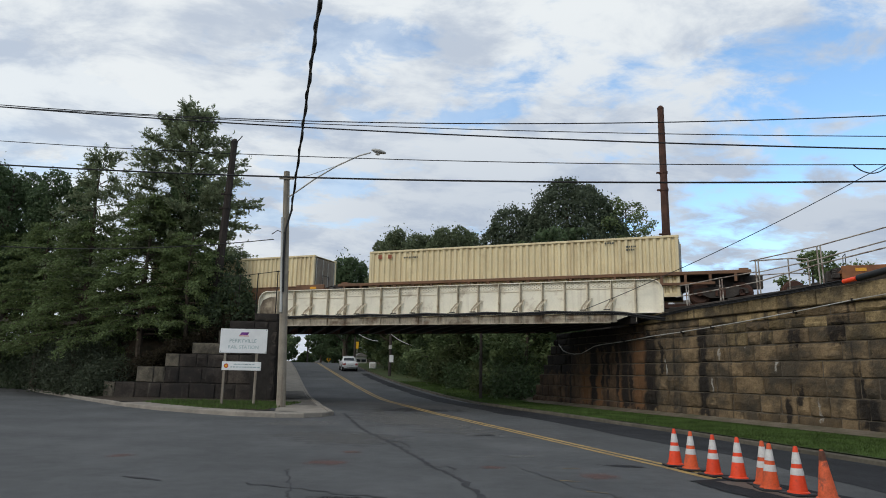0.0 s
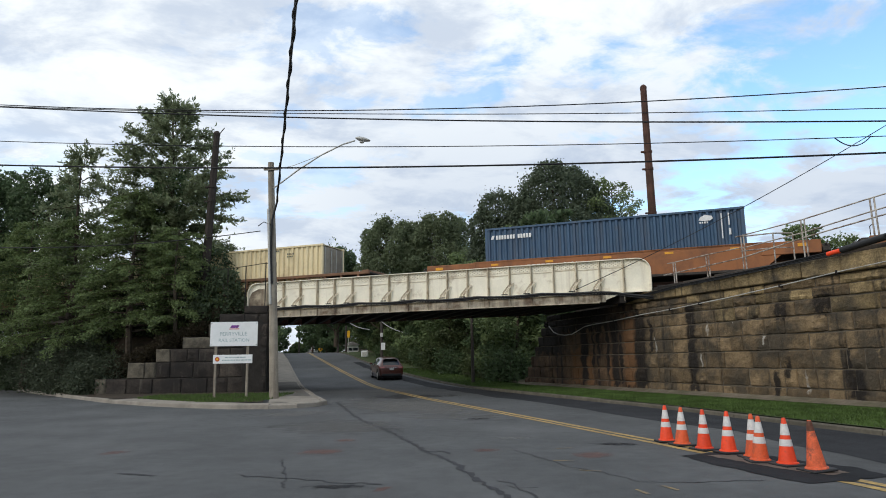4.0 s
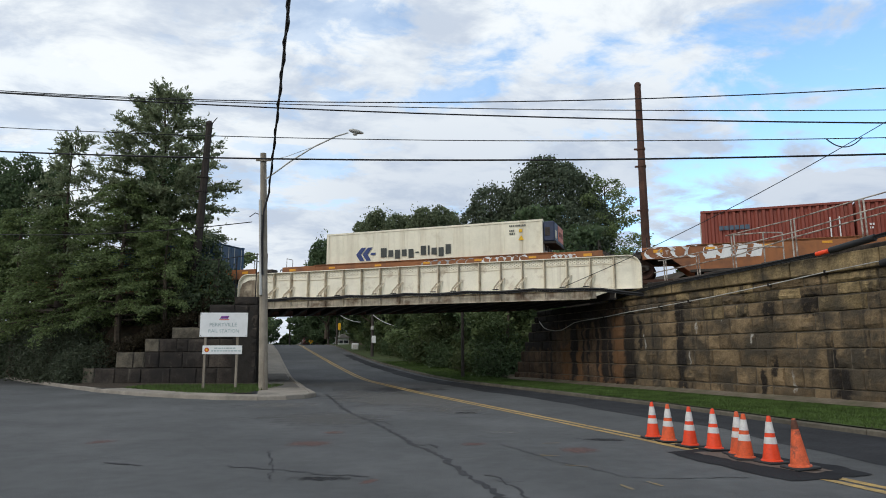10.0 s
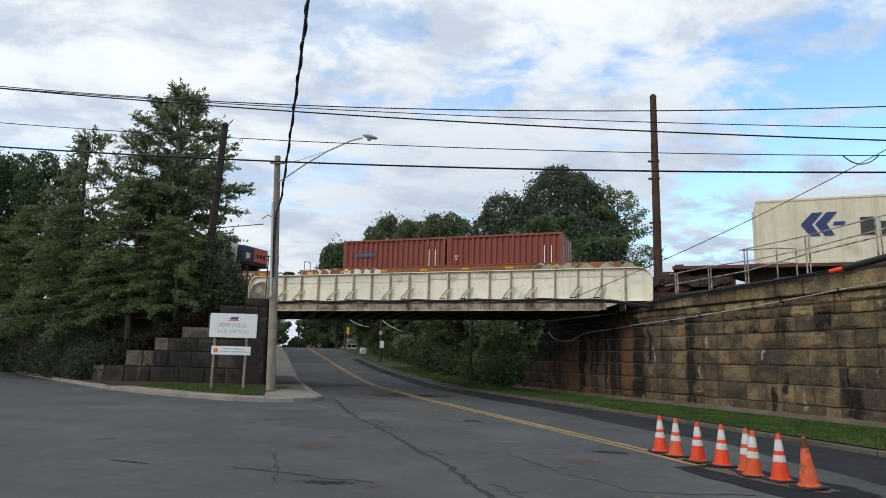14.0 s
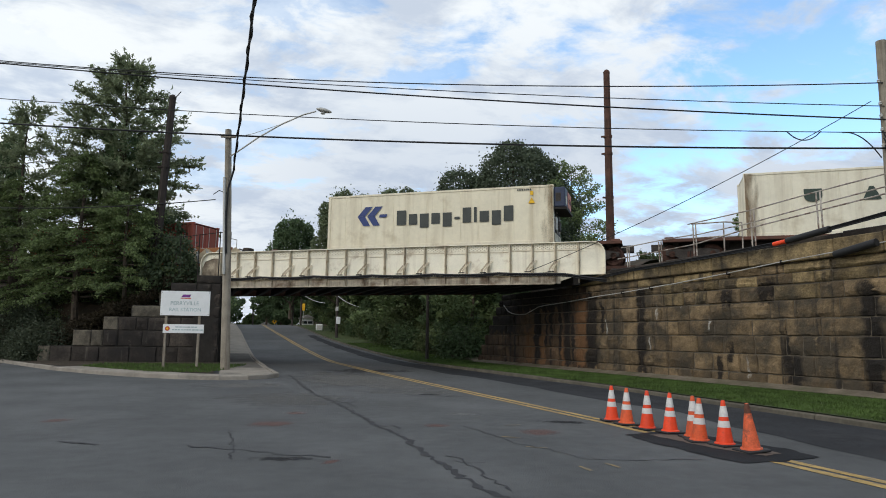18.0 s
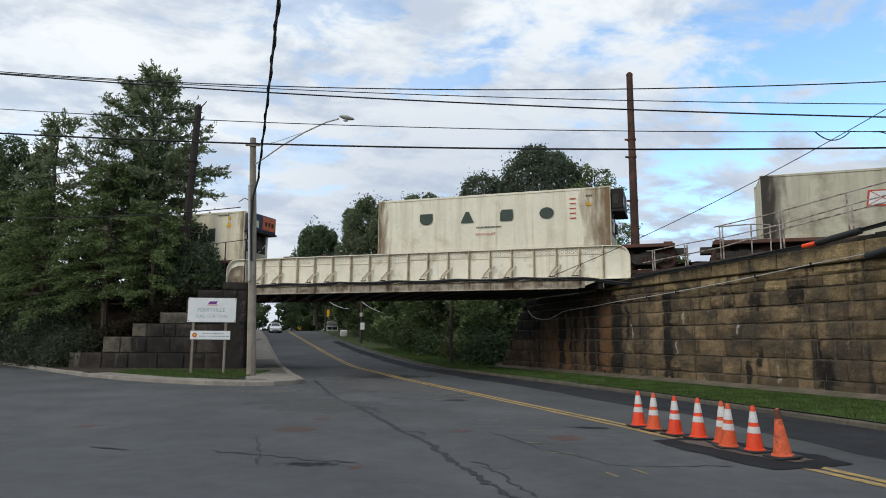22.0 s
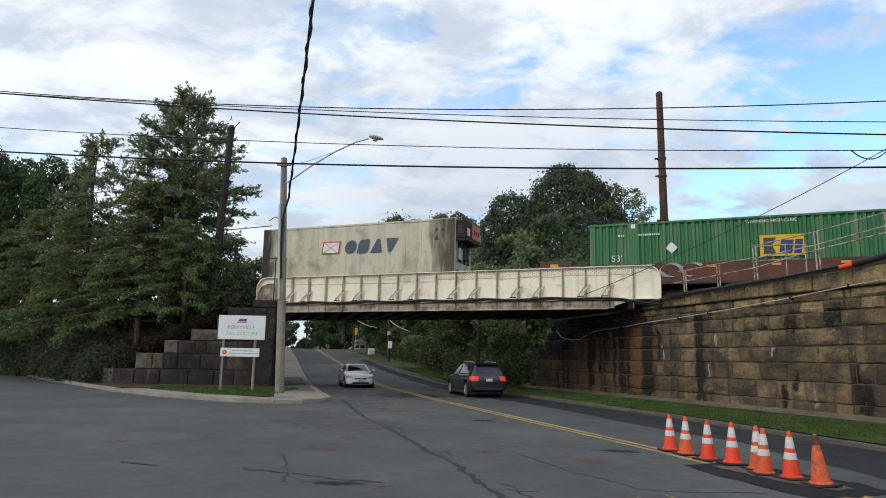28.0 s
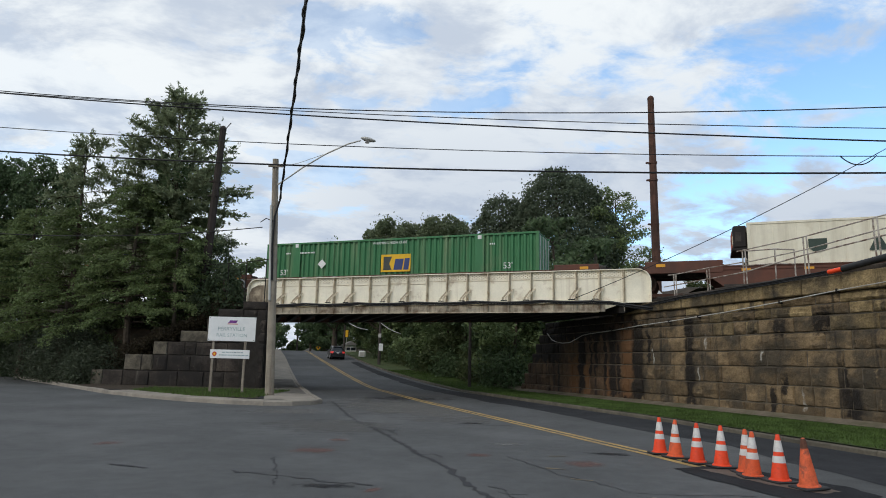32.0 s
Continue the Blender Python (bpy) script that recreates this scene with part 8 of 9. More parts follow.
# ---- vehicles ----
from mathutils.bvhtree import BVHTree
TYRE = mat("tyre", (0.02, 0.02, 0.021), 0.8, vary=0.2, local=True, bump=0.1)
ALLOY = mat("alloy", (0.55, 0.55, 0.56), 0.3, 0.8, vary=0.1, local=True, bump=0)
GLASS = glass_mat("tinted_glass")
SEAM = mat("panel_seam", (0.10, 0.10, 0.10), 0.8, vary=0.1, local=True, bump=0)
TRIM = mat("black_trim", (0.025, 0.025, 0.027), 0.55, vary=0.15, local=True, bump=0)
CHROME = mat("chrome", (0.7, 0.7, 0.7), 0.15, 1.0, vary=0.03, local=True, bump=0)
TAIL = mat("tail_lens", (0.30, 0.09, 0.08), 0.08, vary=0.1, local=True, bump=0)
BRAKE_ON = glow_mat("lit_brake_light", (0.7, 0.04, 0.03), 0.3)
HEADLENS = mat("head_lens", (0.30, 0.31, 0.33), 0.1, vary=0.1, local=True, bump=0, spec=0.8)
AMBER = mat("amber_lens", (0.34, 0.27, 0.21), 0.25, vary=0.1, local=True, bump=0)
PLATE = mat("number_plate", (0.6, 0.6, 0.58), 0.5, vary=0.1, local=True, bump=0)


def car_paint(name, c, metal=0.0):
    m = mat(name, c, 0.28, metal, vary=0.04, scale=1.0, dirt=tuple(v * 0.6 + 0.03 for v in c), dirt_at=(0.6, 0.85), bump=0, local=True, spec=0.5)
    m.node_tree.nodes["Principled BSDF"].inputs["Coat Weight"].default_value = 0.6
    m.node_tree.nodes["Principled BSDF"].inputs["Coat Roughness"].default_value = 0.06
    return m


def baked(ob):
    """Replace a mesh object's data by its evaluated mesh and drop the modifiers."""
    me = bpy.data.meshes.new_from_object(ob.evaluated_get(bpy.context.evaluated_depsgraph_get()))
    ob.modifiers.clear()
    ob.data = me
    me.polygons.foreach_set("use_smooth", [True] * len(me.polygons))
    me.set_sharp_from_angle(angle=radians(38))
    return ob


def shell(paint_m, parent, rows, arches, wheel_r, glazing, seal):
    """A whole car body lofted along x, its glass and seals split off as parts of their own.
    A row: x, bottom z, belt z, half width, roof edge z, roof edge half width, crown z."""
    vs, fs, ids = [], [], []
    for x, zb, zl, w, ze, wt, zc in rows:
        wb = w * 0.955
        half = [(0.0, zb), (w * 0.82, zb), (w * 0.955, zb + 0.07), (w, zb + 0.40 * (zl - zb)), (w * 0.998, zl - 0.20 * (zl - zb)), (w * 0.985, zl - 0.045), (wb, zl)]
        for u in (0.055, 0.5, 0.90, 1.0):
            half.append((wb + (wt - wb) * u + 0.05 * u * (1 - u) * (ze - zl), zl + (ze - zl) * u))
        half += [(wt * 0.9, ze + 0.42 * (zc - ze)), (wt * 0.5, ze + 0.88 * (zc - ze)), (0.0, zc)]
        vs += [(x, y, z) for y, z in half] + [(x, -y, z) for y, z in half[-2:0:-1]]
    n = 26
    (s0, s1, s2), (s3, s4), (w0, w1), (r0, r1) = glazing
    for i in range(len(rows) - 1):
        x = (rows[i][0] + rows[i + 1][0]) / 2
        for k in range(n):
            fs.append((i * n + k, i * n + (k + 1) % n, (i + 1) * n + (k + 1) % n, (i + 1) * n + k))
            q = k if k < 13 else 25 - k
            front, rear = s1 < x < s0, s4 < x < s3
            m = 0
            if q in (7, 8) and (front or rear):
                m = 1 if front else 2
            elif q == 6 and s4 < x < s0:
                m = 5
            elif q in (7, 8) and s3 < x < s1:
                m = 6
            elif q in (11, 12) and w1 < x < w0:
                m = 3
            elif q in (11, 12) and r1 < x < r0:
                m = 4
            ids.append(m)
    fs.append(tuple(range(n))[::-1]); fs.append(tuple((len(rows) - 1) * n + k for k in range(n)))
    ids += [0, 0]
    mats = (paint_m, GLASS, GLASS, GLASS, GLASS, seal, TRIM)
    ob = part("body", MB().add(vs, fs), paint_m, parent)
    for m in mats[1:]:
        ob.data.materials.append(m)
    ob.data.polygons.foreach_set("material_index", ids)
    bm = bmesh.new(); bm.from_mesh(ob.data); bmesh.ops.recalc_face_normals(bm, faces=bm.faces); bm.to_mesh(ob.data); bm.free()
    sub = ob.modifiers.new("smooth", "SUBSURF"); sub.levels = sub.render_levels = 2
    baked(ob)
    for x in arches:
        for lo, hi in ((-1.2, -0.55), (0.55, 1.2)):
            cut = part("cut", MB().lathe([(wheel_r + 0.055, lo), (wheel_r + 0.055, hi)], 28, Matrix.Translation((x, 0, wheel_r)) @ pose(0, 0, 0, 90, 0, 0)), TRIM)
            bm = bmesh.new(); bm.from_mesh(cut.data); bmesh.ops.recalc_face_normals(bm, faces=bm.faces); bm.to_mesh(cut.data); bm.free()
            bo = ob.modifiers.new("arch", "BOOLEAN"); bo.operation, bo.object, bo.solver = "DIFFERENCE", cut, "EXACT"
            bpy.context.view_layer.update()
            baked(ob)
            bpy.data.objects.remove(cut)
    # split the glass and the seals from the painted metal
    me = ob.data
    co = [v.co.copy() for v in me.vertices]
    groups = {}
    names = {1: "side_window", 2: "side_window", 3: "windscreen", 4: "rear_window", 5: "window_trim", 6: "door_pillar"}
    for p in me.polygons:
        y = sum(co[v].y for v in p.vertices)
        key = (p.material_index, 0 if p.material_index in (0, 3, 4) else 1 if y > 0 else -1) if p.material_index < 7 else (0, 0)
        groups.setdefault(key, []).append(tuple(p.vertices))
    for (m, _), faces in sorted(groups.items()):
        used = sorted({v for f in faces for v in f})
        at = {v: i for i, v in enumerate(used)}
        mb = MB().add([co[v] for v in used], [tuple(at[v] for v in f) for f in faces])
        if m == 0:
            solid = mb.mesh("body", paint_m, 38)
        else:
            part(names[m], mb, mats[m], ob, "dark tinted glass" if m < 5 else "", 38)
    ob.data = solid
    return ob


def wheel(parent, x, y, r, w, style, sgn):
    m = Matrix.Translation((x, y, r)) @ pose(0, 0, 0, -90 * sgn, 0, 0)
    t = part("wheel", MB().lathe([(r * 0.62, -w / 2), (r * 0.93, -w / 2), (r, -w * 0.3), (r, w * 0.3), (r * 0.94, w / 2), (r * 0.66, w / 2), (r * 0.62, w * 0.3)], 32), TYRE, parent, "black tyre on an alloy wheel", True)
    t.matrix_basis = m
    rim = part("rim", MB().lathe([(r * 0.64, -w / 2), (r * 0.66, w * 0.48), (r * 0.60, w * 0.46), (r * 0.56, w * 0.2)], 32), ALLOY, t, "", True)
    sp = MB()
    n = style
    for k in range(n):
        a = 2 * math.pi * k / n
        mm = pose(0, 0, 0, 0, 0, math.degrees(a))
        sp.cbox(r * 0.08, r * 0.62, -r * 0.085, r * 0.085, w * 0.30, w * 0.44, 0.008, mm)
    sp.lathe([(r * 0.17, w * 0.3), (r * 0.17, w * 0.46), (r * 0.1, w * 0.48)], 16)
    part("spokes", sp, ALLOY, t)
    part("brake_disc", MB().lathe([(r * 0.56, w * 0.1), (r * 0.56, w * 0.16)], 24), DARK_STEEL, t)
    return t


def decal(name, ob, corners, ray_dir, material, parent, n=6, m=4, lift=0.006, label=""):
    """A panel that lies on ob: the four corners' grid is cast along ray_dir on to its surface."""
    bm = bmesh.new(); bm.from_mesh(ob.data)
    tree_ = BVHTree.FromBMesh(bm)
    d = Vector(ray_dir).normalized()
    a, b, c, e = (Vector(p) for p in corners)
    vs = []
    for j in range(m + 1):
        for i in range(n + 1):
            u, v = i / n, j / m
            p = (a * (1 - u) + b * u) * (1 - v) + (e * (1 - u) + c * u) * v
            hit = tree_.ray_cast(p - d * 3.0, d)[0]
            vs.append((hit if hit is not None else tree_.find_nearest(p)[0]) - d * lift)
    bm.free()
    w = n + 1
    fs = [(j * w + i, j * w + i + 1, (j + 1) * w + i + 1, (j + 1) * w + i) for j in range(m) for i in range(n)]
    return part(name, MB().add(vs, fs), material, parent, label, 60)


CAR_SIZE = 0.94


def vehicle(name, label, paint_m, L, W, rows, glazing, wheels, wheel_r, spokes, category="car", chrome=False, lit=False, front_style="sedan", tail=None, pickup=False, mirror=(0.95, 1.0), lamp_z=(0.66, 0.92)):
    """x forward. rows and glazing as for shell(); mirror: its x and z; lamp_z: heights of the front lamps' foot and of the rear deck."""
    e = thing(name, Matrix(), label, category, "road vehicles")
    e.scale = (CAR_SIZE,) * 3
    body = shell(paint_m, e, rows, wheels, wheel_r, glazing, CHROME if chrome else TRIM)
    w2 = W / 2
    fx, rx = L / 2, -L / 2
    zf, zr = lamp_z[0] + 0.14, lamp_z[1]
    belt = [r[2] for r in rows if abs(r[0]) < 0.5][0]
    for sg in (1, -1):
        for k, wx in enumerate(wheels):
            wheel(e, wx, sg * (w2 - 0.125), wheel_r, 0.22, spokes, sg)
            part("arch_liner", MB().lathe([(wheel_r + 0.05, -0.15), (wheel_r + 0.05, 0.1)], 24, Matrix.Translation((wx, sg * (w2 - 0.42), wheel_r)) @ pose(0, 0, 0, 90, 0, 0)), TRIM, body)
        mx, mz = mirror
        y0, y1 = sorted((sg * (w2 - 0.02), sg * (w2 + 0.20)))
        mir = part("mirror", MB().cbox(mx - 0.1, mx + 0.06, y0, y1, mz, mz + 0.14, 0.035), paint_m, e, "door mirror", 50)
        part("mirror_foot", MB().cbox(mx - 0.06, mx + 0.04, min(sg * (w2 - 0.12), sg * (w2 + 0.03)), max(sg * (w2 - 0.12), sg * (w2 + 0.03)), mz - 0.025, mz + 0.03, 0.01), TRIM, mir)
        for hx in (0.12, -0.95):
            part("door_handle", MB().cbox(hx - 0.10, hx + 0.10, min(sg * (w2 - 0.03), sg * (w2 + 0.02)), max(sg * (w2 - 0.03), sg * (w2 + 0.02)), belt - 0.15, belt - 0.11, 0.012), CHROME if chrome else paint_m, body)
        for hx in (0.92, -0.14, -1.0):
            lo = 0.34 if hx > -0.9 else wheel_r * 2 + 0.12
            decal("door_gap", body, [(hx - 0.004, 0, lo), (hx + 0.004, 0, lo), (hx + 0.004, 0, belt - 0.07), (hx - 0.004, 0, belt - 0.07)], (0, -sg, 0), SEAM, body, 1, 10, 0.0015)
        mz0 = 0.42 if front_style == "sedan" else 0.46
        decal("side_moulding", body, [(wheels[1] + 0.48, 0, mz0), (wheels[0] - 0.48, 0, mz0), (wheels[0] - 0.48, 0, mz0 + 0.05), (wheels[1] + 0.48, 0, mz0 + 0.05)], (0, -sg, 0), paint_m if not chrome else CHROME, body, 10, 1, 0.014)
        part("sill_skirt", MB().cbox(wheels[1] + 0.42, wheels[0] - 0.42, min(sg * (w2 - 0.14), sg * (w2 - 0.035)), max(sg * (w2 - 0.14), sg * (w2 - 0.035)), 0.17, 0.25 if front_style == "sedan" else 0.33, 0.02), TRIM, body)
        # lamps
        z0 = lamp_z[0]
        h = decal("headlight", body, [(fx, sg * w2 * 0.46, z0 - 0.02), (fx - 0.22, sg * w2 * 0.93, z0 - 0.01), (fx - 0.42, sg * w2 * 0.94, z0 + 0.12), (fx - 0.1, sg * w2 * 0.48, z0 + 0.075)], (-1, -sg * 0.55, -0.2), HEADLENS, e, 8, 4, 0.008, "clear headlight")
        decal("indicator", body, [(fx - 0.25, sg * w2 * 0.88, z0 + 0.0), (fx - 0.3, sg * w2 * 0.93, z0 + 0.01), (fx - 0.38, sg * w2 * 0.93, z0 + 0.09), (fx - 0.3, sg * w2 * 0.89, z0 + 0.08)], (-1, -sg * 0.55, -0.2), AMBER, h, 4, 3, 0.012)
        tz0, tz1 = tail or (zr - 0.22, zr - 0.05)
        decal("tail_light", body, [(rx, sg * w2 * 0.60, tz0), (rx + 0.26, sg * w2 * 1.0, tz0 + 0.02), (rx + 0.34, sg * w2 * 1.0, tz1), (rx, sg * w2 * 0.60, tz1)], (1, -sg * 0.75, 0), BRAKE_ON if lit else TAIL, e, 6, 4, 0.008, "red tail light")
    # noses, plates
    decal("grille", body, [(fx, -0.34, zf - 0.20), (fx, 0.34, zf - 0.20), (fx, 0.40, zf - 0.10), (fx, -0.40, zf - 0.10)], (-1, 0, 0), TRIM, body, 8, 3, 0.006)
    decal("grille_bar", body, [(fx, -0.41, zf - 0.115), (fx, 0.41, zf - 0.115), (fx, 0.41, zf - 0.09), (fx, -0.41, zf - 0.09)], (-1, 0, 0), CHROME, body, 8, 1, 0.012)
    part("badge", MB().cbox(fx - 0.03, fx + 0.012, -0.06, 0.06, zf - 0.19, zf - 0.10, 0.015), CHROME, body)
    decal("lower_intake", body, [(fx, -0.55, 0.27), (fx, 0.55, 0.27), (fx, 0.48, 0.38), (fx, -0.48, 0.38)], (-1, 0, 0), TRIM, body, 8, 3, 0.006)
    part("front_plate", MB().cbox(fx - 0.02, fx + 0.03, -0.16, 0.16, 0.40, 0.52, 0.005), PLATE, body)
    for k in range(4):
        part("plate_bar", MB().box(fx + 0.030, fx + 0.034, -0.12 + k * 0.065, -0.08 + k * 0.065, 0.43, 0.49), BLACK_INK, body)
    pz = zr - 0.22 if not pickup else 0.62
    part("rear_plate", MB().cbox(rx - 0.022, rx + 0.03, -0.16, 0.16, pz, pz + 0.13, 0.005), PLATE, body)
    part("plate_surround", MB().cbox(rx - 0.014, rx + 0.03, -0.34, 0.34, pz + 0.14, pz + 0.18, 0.008), CHROME, body)
    part("rear_bumper", MB().cbox(rx - 0.012, rx + 0.12, -W / 2 * 0.80, W / 2 * 0.80, 0.36, 0.52, 0.04), CHROME if pickup else TRIM if front_style != "sedan" else paint_m, body)
    part("underbody", MB().box(rx + 0.35, fx - 0.35, -W / 2 * 0.8, W / 2 * 0.8, 0.18, 0.26), TRIM, body)
    return e


WHITE_CAR = car_paint("white_car_paint", (0.66, 0.665, 0.66))
MAROON = car_paint("maroon_car_paint", (0.085, 0.022, 0.014), 0.25)
BLACK_CAR = car_paint("black_car_paint", (0.014, 0.013, 0.016), 0.0)
SEDAN_ROWS = [(2.40, 0.30, 0.60, 0.62, 0.635, 0.54, 0.65), (2.34, 0.23, 0.645, 0.72, 0.69, 0.63, 0.71), (2.18, 0.21, 0.71, 0.82, 0.755, 0.71, 0.78), (1.85, 0.20, 0.79, 0.885, 0.83, 0.76, 0.855), (1.43, 0.20, 0.85, 0.905, 0.885, 0.775, 0.92),
              (1.10, 0.20, 0.895, 0.91, 0.93, 0.77, 0.965), (0.86, 0.20, 0.905, 0.91, 1.06, 0.72, 1.09), (0.58, 0.20, 0.91, 0.91, 1.20, 0.665, 1.235), (0.22, 0.20, 0.92, 0.91, 1.36, 0.605, 1.40), (-0.07, 0.20, 0.925, 0.91, 1.40, 0.59, 1.445),
              (-0.17, 0.20, 0.928, 0.91, 1.405, 0.588, 1.45), (-0.65, 0.20, 0.94, 0.91, 1.395, 0.585, 1.45), (-1.02, 0.20, 0.95, 0.91, 1.33, 0.59, 1.40), (-1.24, 0.20, 0.955, 0.905, 1.245, 0.615, 1.31), (-1.52, 0.21, 0.965, 0.90, 1.12, 0.66, 1.17),
              (-1.80, 0.22, 0.97, 0.895, 1.015, 0.71, 1.05), (-2.12, 0.24, 0.965, 0.875, 1.0, 0.71, 1.035), (-2.34, 0.27, 0.91, 0.83, 0.975, 0.65, 1.005), (-2.40, 0.36, 0.74, 0.76, 0.80, 0.60, 0.83)]
sedan = vehicle("sedan_car", "white four-door sedan with dark windows and a sunroof", WHITE_CAR, 4.81, 1.82, SEDAN_ROWS, ((0.9, -0.07, 0), (-0.17, -1.24), (1.12, 0.2), (-1.0, -1.82)), (1.43, -1.31), 0.325, 5, mirror=(0.80, 0.955), lamp_z=(0.60, 0.95))
part("sunroof", MB().cbox(-0.62, -0.02, -0.40, 0.40, 1.435, 1.462, 0.012), GLASS, sedan, "dark glass sunroof, tilted open")
SUV_ROWS = [(2.38, 0.36, 0.72, 0.66, 0.80, 0.60, 0.82), (2.32, 0.30, 0.80, 0.81, 0.88, 0.70, 0.90), (2.15, 0.27, 0.90, 0.90, 0.955, 0.78, 0.98), (1.75, 0.25, 0.98, 0.955, 1.03, 0.82, 1.06), (1.40, 0.25, 1.02, 0.965, 1.07, 0.82, 1.10),
            (1.16, 0.25, 1.05, 0.965, 1.10, 0.81, 1.13), (0.86, 0.25, 1.06, 0.965, 1.30, 0.76, 1.33), (0.56, 0.25, 1.065, 0.965, 1.48, 0.71, 1.52), (0.24, 0.25, 1.07, 0.965, 1.625, 0.665, 1.675), (-0.10, 0.25, 1.075, 0.965, 1.665, 0.65, 1.73),
            (-0.20, 0.25, 1.08, 0.965, 1.67, 0.65, 1.735), (-0.75, 0.25, 1.10, 0.965, 1.66, 0.65, 1.735), (-1.10, 0.25, 1.13, 0.965, 1.64, 0.645, 1.72), (-1.46, 0.26, 1.19, 0.965, 1.60, 0.64, 1.69), (-1.76, 0.27, 1.16, 0.96, 1.53, 0.64, 1.645),
            (-2.02, 0.29, 1.14, 0.95, 1.32, 0.71, 1.37), (-2.22, 0.31, 1.08, 0.93, 1.13, 0.76, 1.16), (-2.35, 0.34, 0.95, 0.88, 1.0, 0.74, 1.02), (-2.39, 0.45, 0.72, 0.80, 0.80, 0.68, 0.82)]
maroon = vehicle("suv_car", "dark maroon sport utility car with chrome window trim", MAROON, 4.78, 1.93, SUV_ROWS, ((0.88, -0.10, 0), (-0.20, -1.44), (1.18, 0.22), (-1.74, -2.2)), (1.43, -1.42), 0.375, 10, chrome=True, front_style="suv", tail=(0.94, 1.05), mirror=(0.85, 1.08), lamp_z=(0.78, 1.02))
part("roof_spoiler", MB().cbox(-2.04, -1.70, -0.60, 0.60, 1.60, 1.64, 0.015), TRIM, maroon, "black roof spoiler")
part("rear_valance", MB().cbox(-2.41, -2.28, -0.74, 0.74, 0.34, 0.56, 0.05), TRIM, maroon, "black rear valance")
EQ_ROWS = [(x, zb, zl * 0.97 - (0.04 if -2.3 < x < -1.3 else 0), w * 0.954, ze * 0.97, wt * 0.954, zc * 0.97) for x, zb, zl, w, ze, wt, zc in SUV_ROWS[:13]]
EQ_ROWS += [(-1.20, 0.25, 1.07, 0.92, 1.60, 0.62, 1.67), (-1.78, 0.27, 1.08, 0.92, 1.58, 0.61, 1.655), (-1.98, 0.28, 1.08, 0.91, 1.53, 0.61, 1.62), (-2.14, 0.30, 1.07, 0.90, 1.30, 0.67, 1.35), (-2.26, 0.31, 1.03, 0.89, 1.08, 0.73, 1.11), (-2.36, 0.34, 0.92, 0.85, 0.97, 0.71, 0.99), (-2.39, 0.45, 0.70, 0.78, 0.78, 0.66, 0.80)]
black = vehicle("suv_car", "black sport utility car with lit brake lights", BLACK_CAR, 4.77, 1.84, EQ_ROWS, ((0.88, -0.10, 0), (-0.20, -1.78), (1.18, 0.22), (-1.98, -2.24)), (1.43, -1.43), 0.365, 5, front_style="suv", lit=True, tail=(0.80, 1.02), mirror=(0.85, 1.05), lamp_z=(0.76, 1.0))
part("roof_spoiler", MB().cbox(-2.16, -1.92, -0.56, 0.56, 1.575, 1.61, 0.015), BLACK_CAR, black)
part("rear_valance", MB().cbox(-2.41, -2.28, -0.70, 0.70, 0.34, 0.52, 0.05), TRIM, black, "dark grey rear valance")
for sg in (-1, 1):
    part("roof_rail", MB().tube([(0.1, 0.56 * sg, 1.66), (-0.1, 0.57 * sg, 1.70), (-1.5, 0.56 * sg, 1.69), (-1.7, 0.55 * sg, 1.65)], 0.018, 6), GALV, black, "silver roof rail")
PICKUP_ROWS = [(2.70, 0.50, 0.80, 0.80, 0.88, 0.70, 0.90), (2.62, 0.44, 0.92, 0.90, 1.0, 0.78, 1.02), (2.2, 0.42, 1.02, 0.96, 1.08, 0.82, 1.11), (1.5, 0.42, 1.08, 0.975, 1.14, 0.82, 1.17), (1.1, 0.42, 1.12, 0.975, 1.18, 0.80, 1.21), (0.8, 0.42, 1.13, 0.975, 1.50, 0.74, 1.54),
               (0.5, 0.42, 1.13, 0.975, 1.74, 0.69, 1.79), (0.1, 0.42, 1.13, 0.975, 1.77, 0.68, 1.82), (0.0, 0.42, 1.13, 0.975, 1.77, 0.68, 1.82), (-0.55, 0.42, 1.13, 0.975, 1.74, 0.68, 1.79), (-0.70, 0.42, 1.13, 0.975, 1.62, 0.70, 1.66), (-0.82, 0.42, 1.13, 0.975, 1.19, 0.80, 1.21),
               (-0.95, 0.43, 1.12, 0.975, 1.15, 0.88, 1.16), (-1.8, 0.45, 1.12, 0.975, 1.15, 0.88, 1.16), (-2.6, 0.50, 1.12, 0.96, 1.15, 0.88, 1.16), (-2.70, 0.55, 0.95, 0.93, 1.0, 0.85, 1.02)]
pick = vehicle("pickup_truck", "white pickup truck with a dark rear window and chrome bumper", WHITE_CAR, 5.4, 1.95, PICKUP_ROWS, ((0.85, 0.1, 0), (0.0, -0.55), (1.12, 0.48), (-0.68, -0.83)), (1.65, -1.6), 0.38, 6, "truck", front_style="truck", pickup=True, tail=(0.78, 1.08), mirror=(0.8, 1.16), lamp_z=(0.82, 1.1))


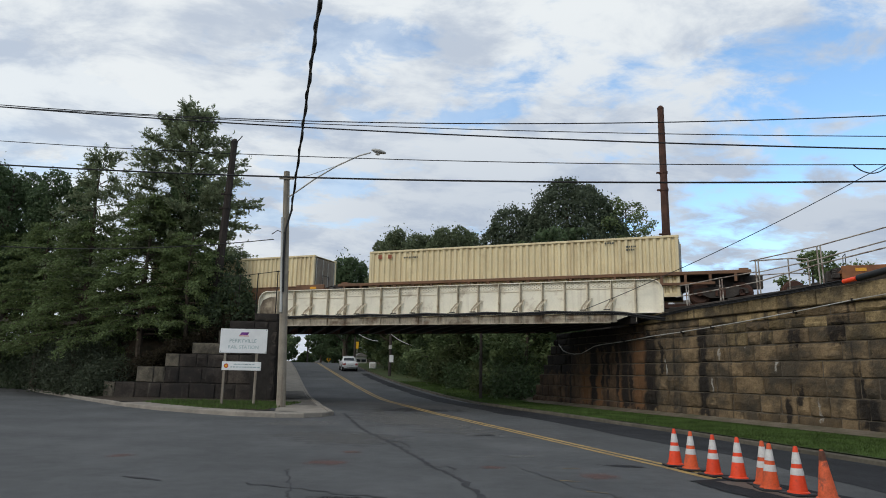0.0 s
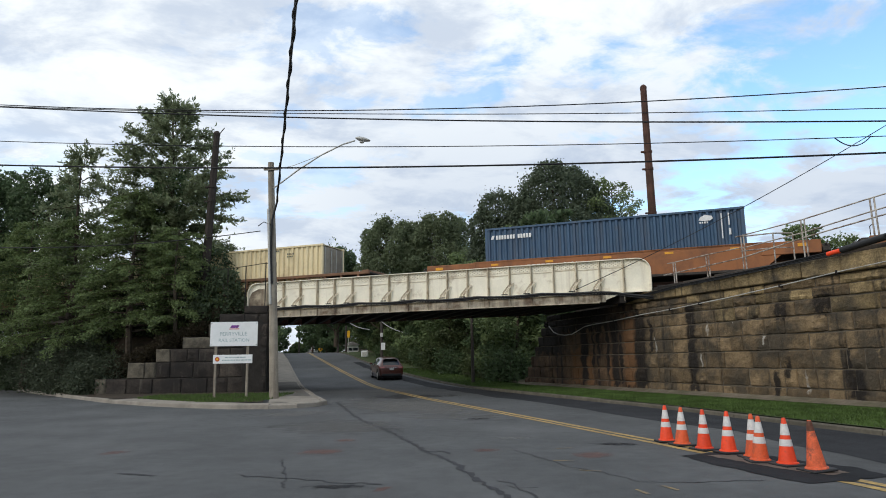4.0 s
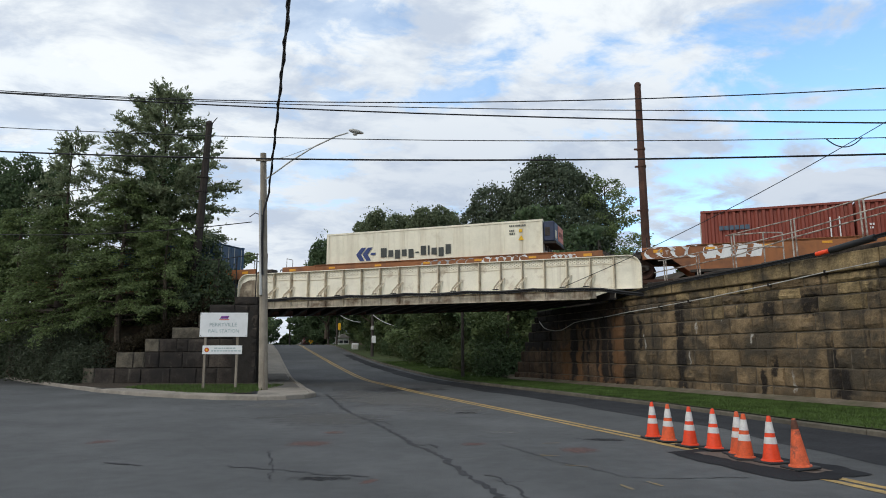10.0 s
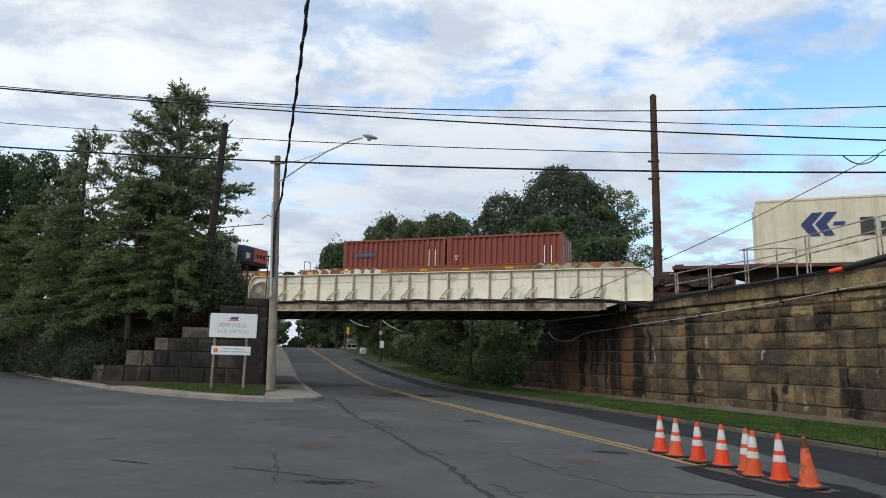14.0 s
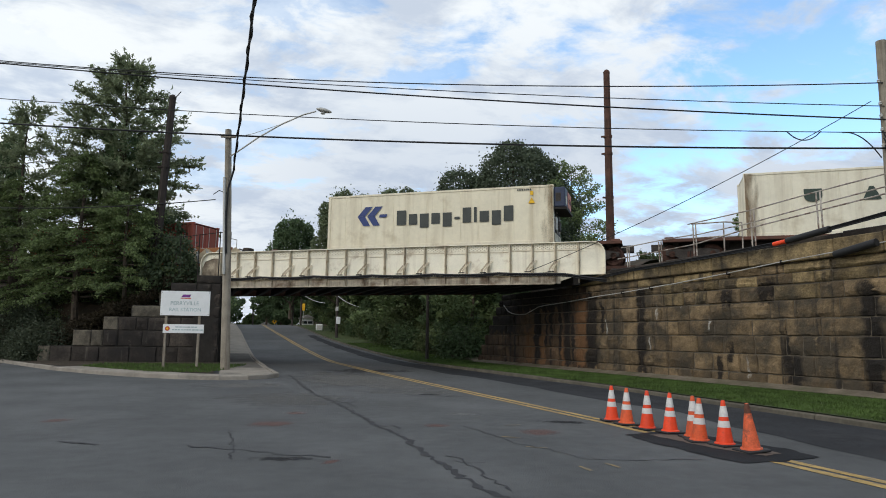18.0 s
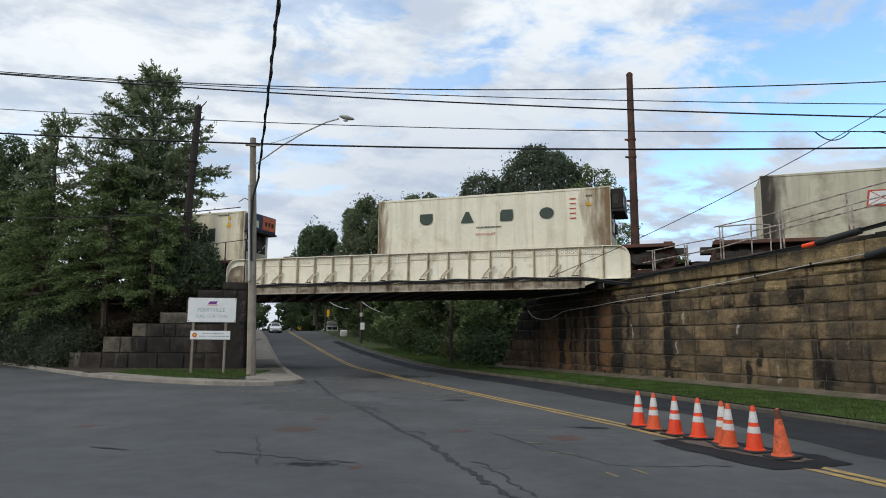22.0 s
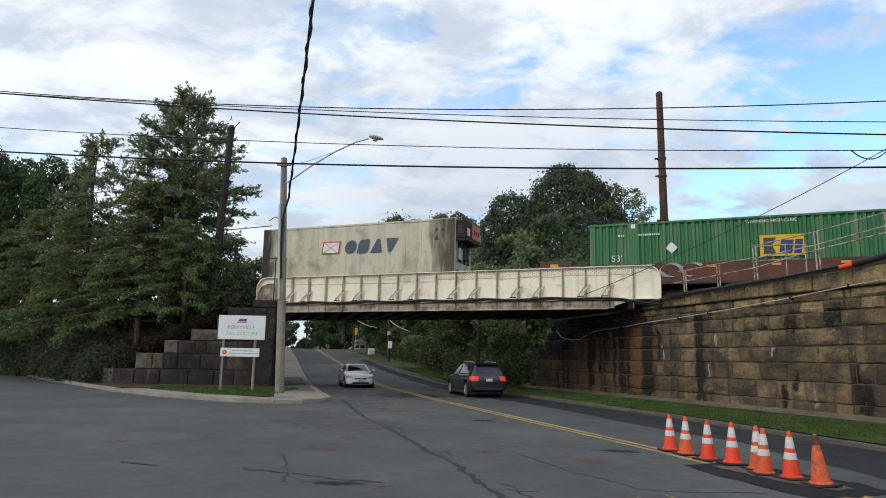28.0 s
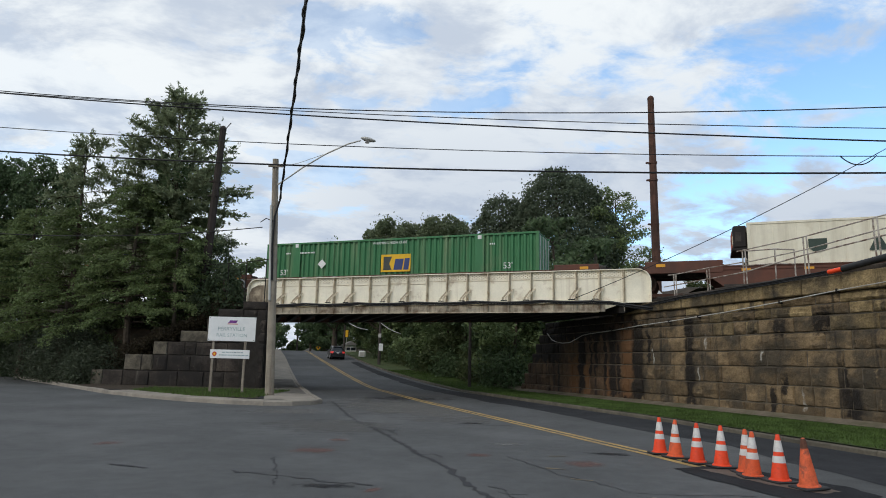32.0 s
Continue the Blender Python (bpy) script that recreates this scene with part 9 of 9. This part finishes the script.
def lane(y, off):
    """Pose on the road at distance y, off metres to the right of the centre line, heading away."""
    def pt(v):
        x = curve(CENTRE, v) if v < 110 else -20.6 - 0.25 * (v - 110)
        x0 = curve(CENTRE, v - 4) if v - 4 < 110 else -20.6 - 0.25 * (v - 114)
        x1 = curve(CENTRE, v + 4) if v + 4 < 110 else -20.6 - 0.25 * (v - 106)
        return (x + x0 + x1) / 3
    a, b = Vector((pt(y - 1.5), y - 1.5)), Vector((pt(y + 1.5), y + 1.5))
    d = (b - a).normalized()
    n = Vector((d.y, -d.x))
    p = Vector((pt(y), y)) + n * off
    drop = max(0.0, y - 112) * 0.06
    z = grade(y) + 0.004 - drop
    pitch = math.degrees(math.atan2(grade(y + 1.4) - grade(y - 1.4) - (0.168 if y > 112 else 0), 2.8))
    return p, z, math.degrees(math.atan2(d.y, d.x)), pitch


def drive(ob, rows, off, away):
    out = []
    for t, y, *side in rows:
        p, z, yaw, pitch = lane(y, side[0] if side else off)
        out.append((t, pose(p.x, p.y, z, 0, -pitch, yaw) if away else pose(p.x, p.y, z, 0, pitch, yaw + 180)))
    walk(ob, out)


def roll_wheels(ob, rows, r, sgn):
    """Turn each wheel by the way driven; rows are close enough in time for under a quarter turn only when slow, so the turn is folded."""
    for w in [c for c in ob.children if c.name.split(".")[0] == "wheel"]:
        base = w.matrix_basis.copy()
        turn, keys, last = 0.0, [], rows[0][1]
        for t, y, *_ in rows:
            step = math.degrees((y - last) / r)
            turn += max(-80.0, min(80.0, step))
            last = y
            keys.append((t, base @ pose(0, 0, 0, 0, 0, turn * (1 if base.to_3x3()[1][2] > 0 else -1) * sgn)))
        walk(w, keys)


MAROON_Y = [(0, 1.6, 2.9), (0.6, 8.7, 2.9), (0.9, 12.1, 2.85), (1.2, 15.95, 2.75), (1.5, 19.95, 2.6), (1.8, 23.8, 2.6), (2.1, 27.3, 2.55), (2.5, 31.9, 2.45), (3.0, 37.9, 2.25), (3.5, 44.0, 2.15), (4.0, 50.2, 2.1), (4.5, 56.3, 2.0), (6.5, 80.0, 2.0), (9.0, 106.0, 2.0), (11.0, 128.0, 2.0), (14.0, 160.0, 2.0), (32.0, 190.0, 2.0)]
BLACK_Y = [(0, -45.0, 2.75), (22.0, -36.0, 2.75), (25.5, 3.0, 2.75), (26.5, 15.0, 2.75), (27.5, 26.5, 2.75), (28.0, 32.0, 2.72), (28.5, 37.7, 2.65), (29.0, 43.5, 2.45), (30.0, 54.0, 1.95), (30.5, 60.0, 1.9), (31.0, 66.5, 1.9), (31.4, 72.0, 1.9), (32.0, 80.0, 1.9)]
SEDAN_Y = [(0, 190.0, -2.1), (15.0, 160.0, -2.1), (19.0, 124.0, -2.1), (21.0, 105.5, -2.2), (22.0, 96.5, -2.2), (23.0, 88.0, -2.15), (24.0, 79.8, -2.1), (25.0, 71.0, -2.05), (25.5, 66.3, -2.0), (27.0, 51.3, -1.88), (27.5, 46.3, -1.85), (28.0, 41.0, -1.82), (28.5, 35.8, -1.82), (29.0, 31.0, -1.9), (29.5, 26.2, -1.92), (30.0, 20.65, -1.94), (30.5, 15.1, -2.0), (30.8, 11.9, -2.04), (31.0, 9.8, -2.04), (31.4, 5.5, -2.04), (32.0, -1.4, -2.05)]
PICKUP_Y = [(0, 80.0), (1.0, 92.0), (2.5, 106.0), (4.0, 121.0), (6.0, 140.0), (9.0, 160.0), (32.0, 192.0)]


def motions():
    for ob, s, z in MOVERS:
        walk(ob, [(t, RAIL @ Matrix.Translation((s - k, 33.5, z))) for t, k in TRAVEL])
    for ob, rows, off, away, r in ((maroon, MAROON_Y, 2.9, True, 0.375), (black, BLACK_Y, 2.75, True, 0.36), (sedan, SEDAN_Y, -2.1, False, 0.325), (pick, PICKUP_Y, 2.1, True, 0.38)):
        drive(ob, rows, off, away)
        roll_wheels(ob, rows, r * CAR_SIZE, 1)


motions()
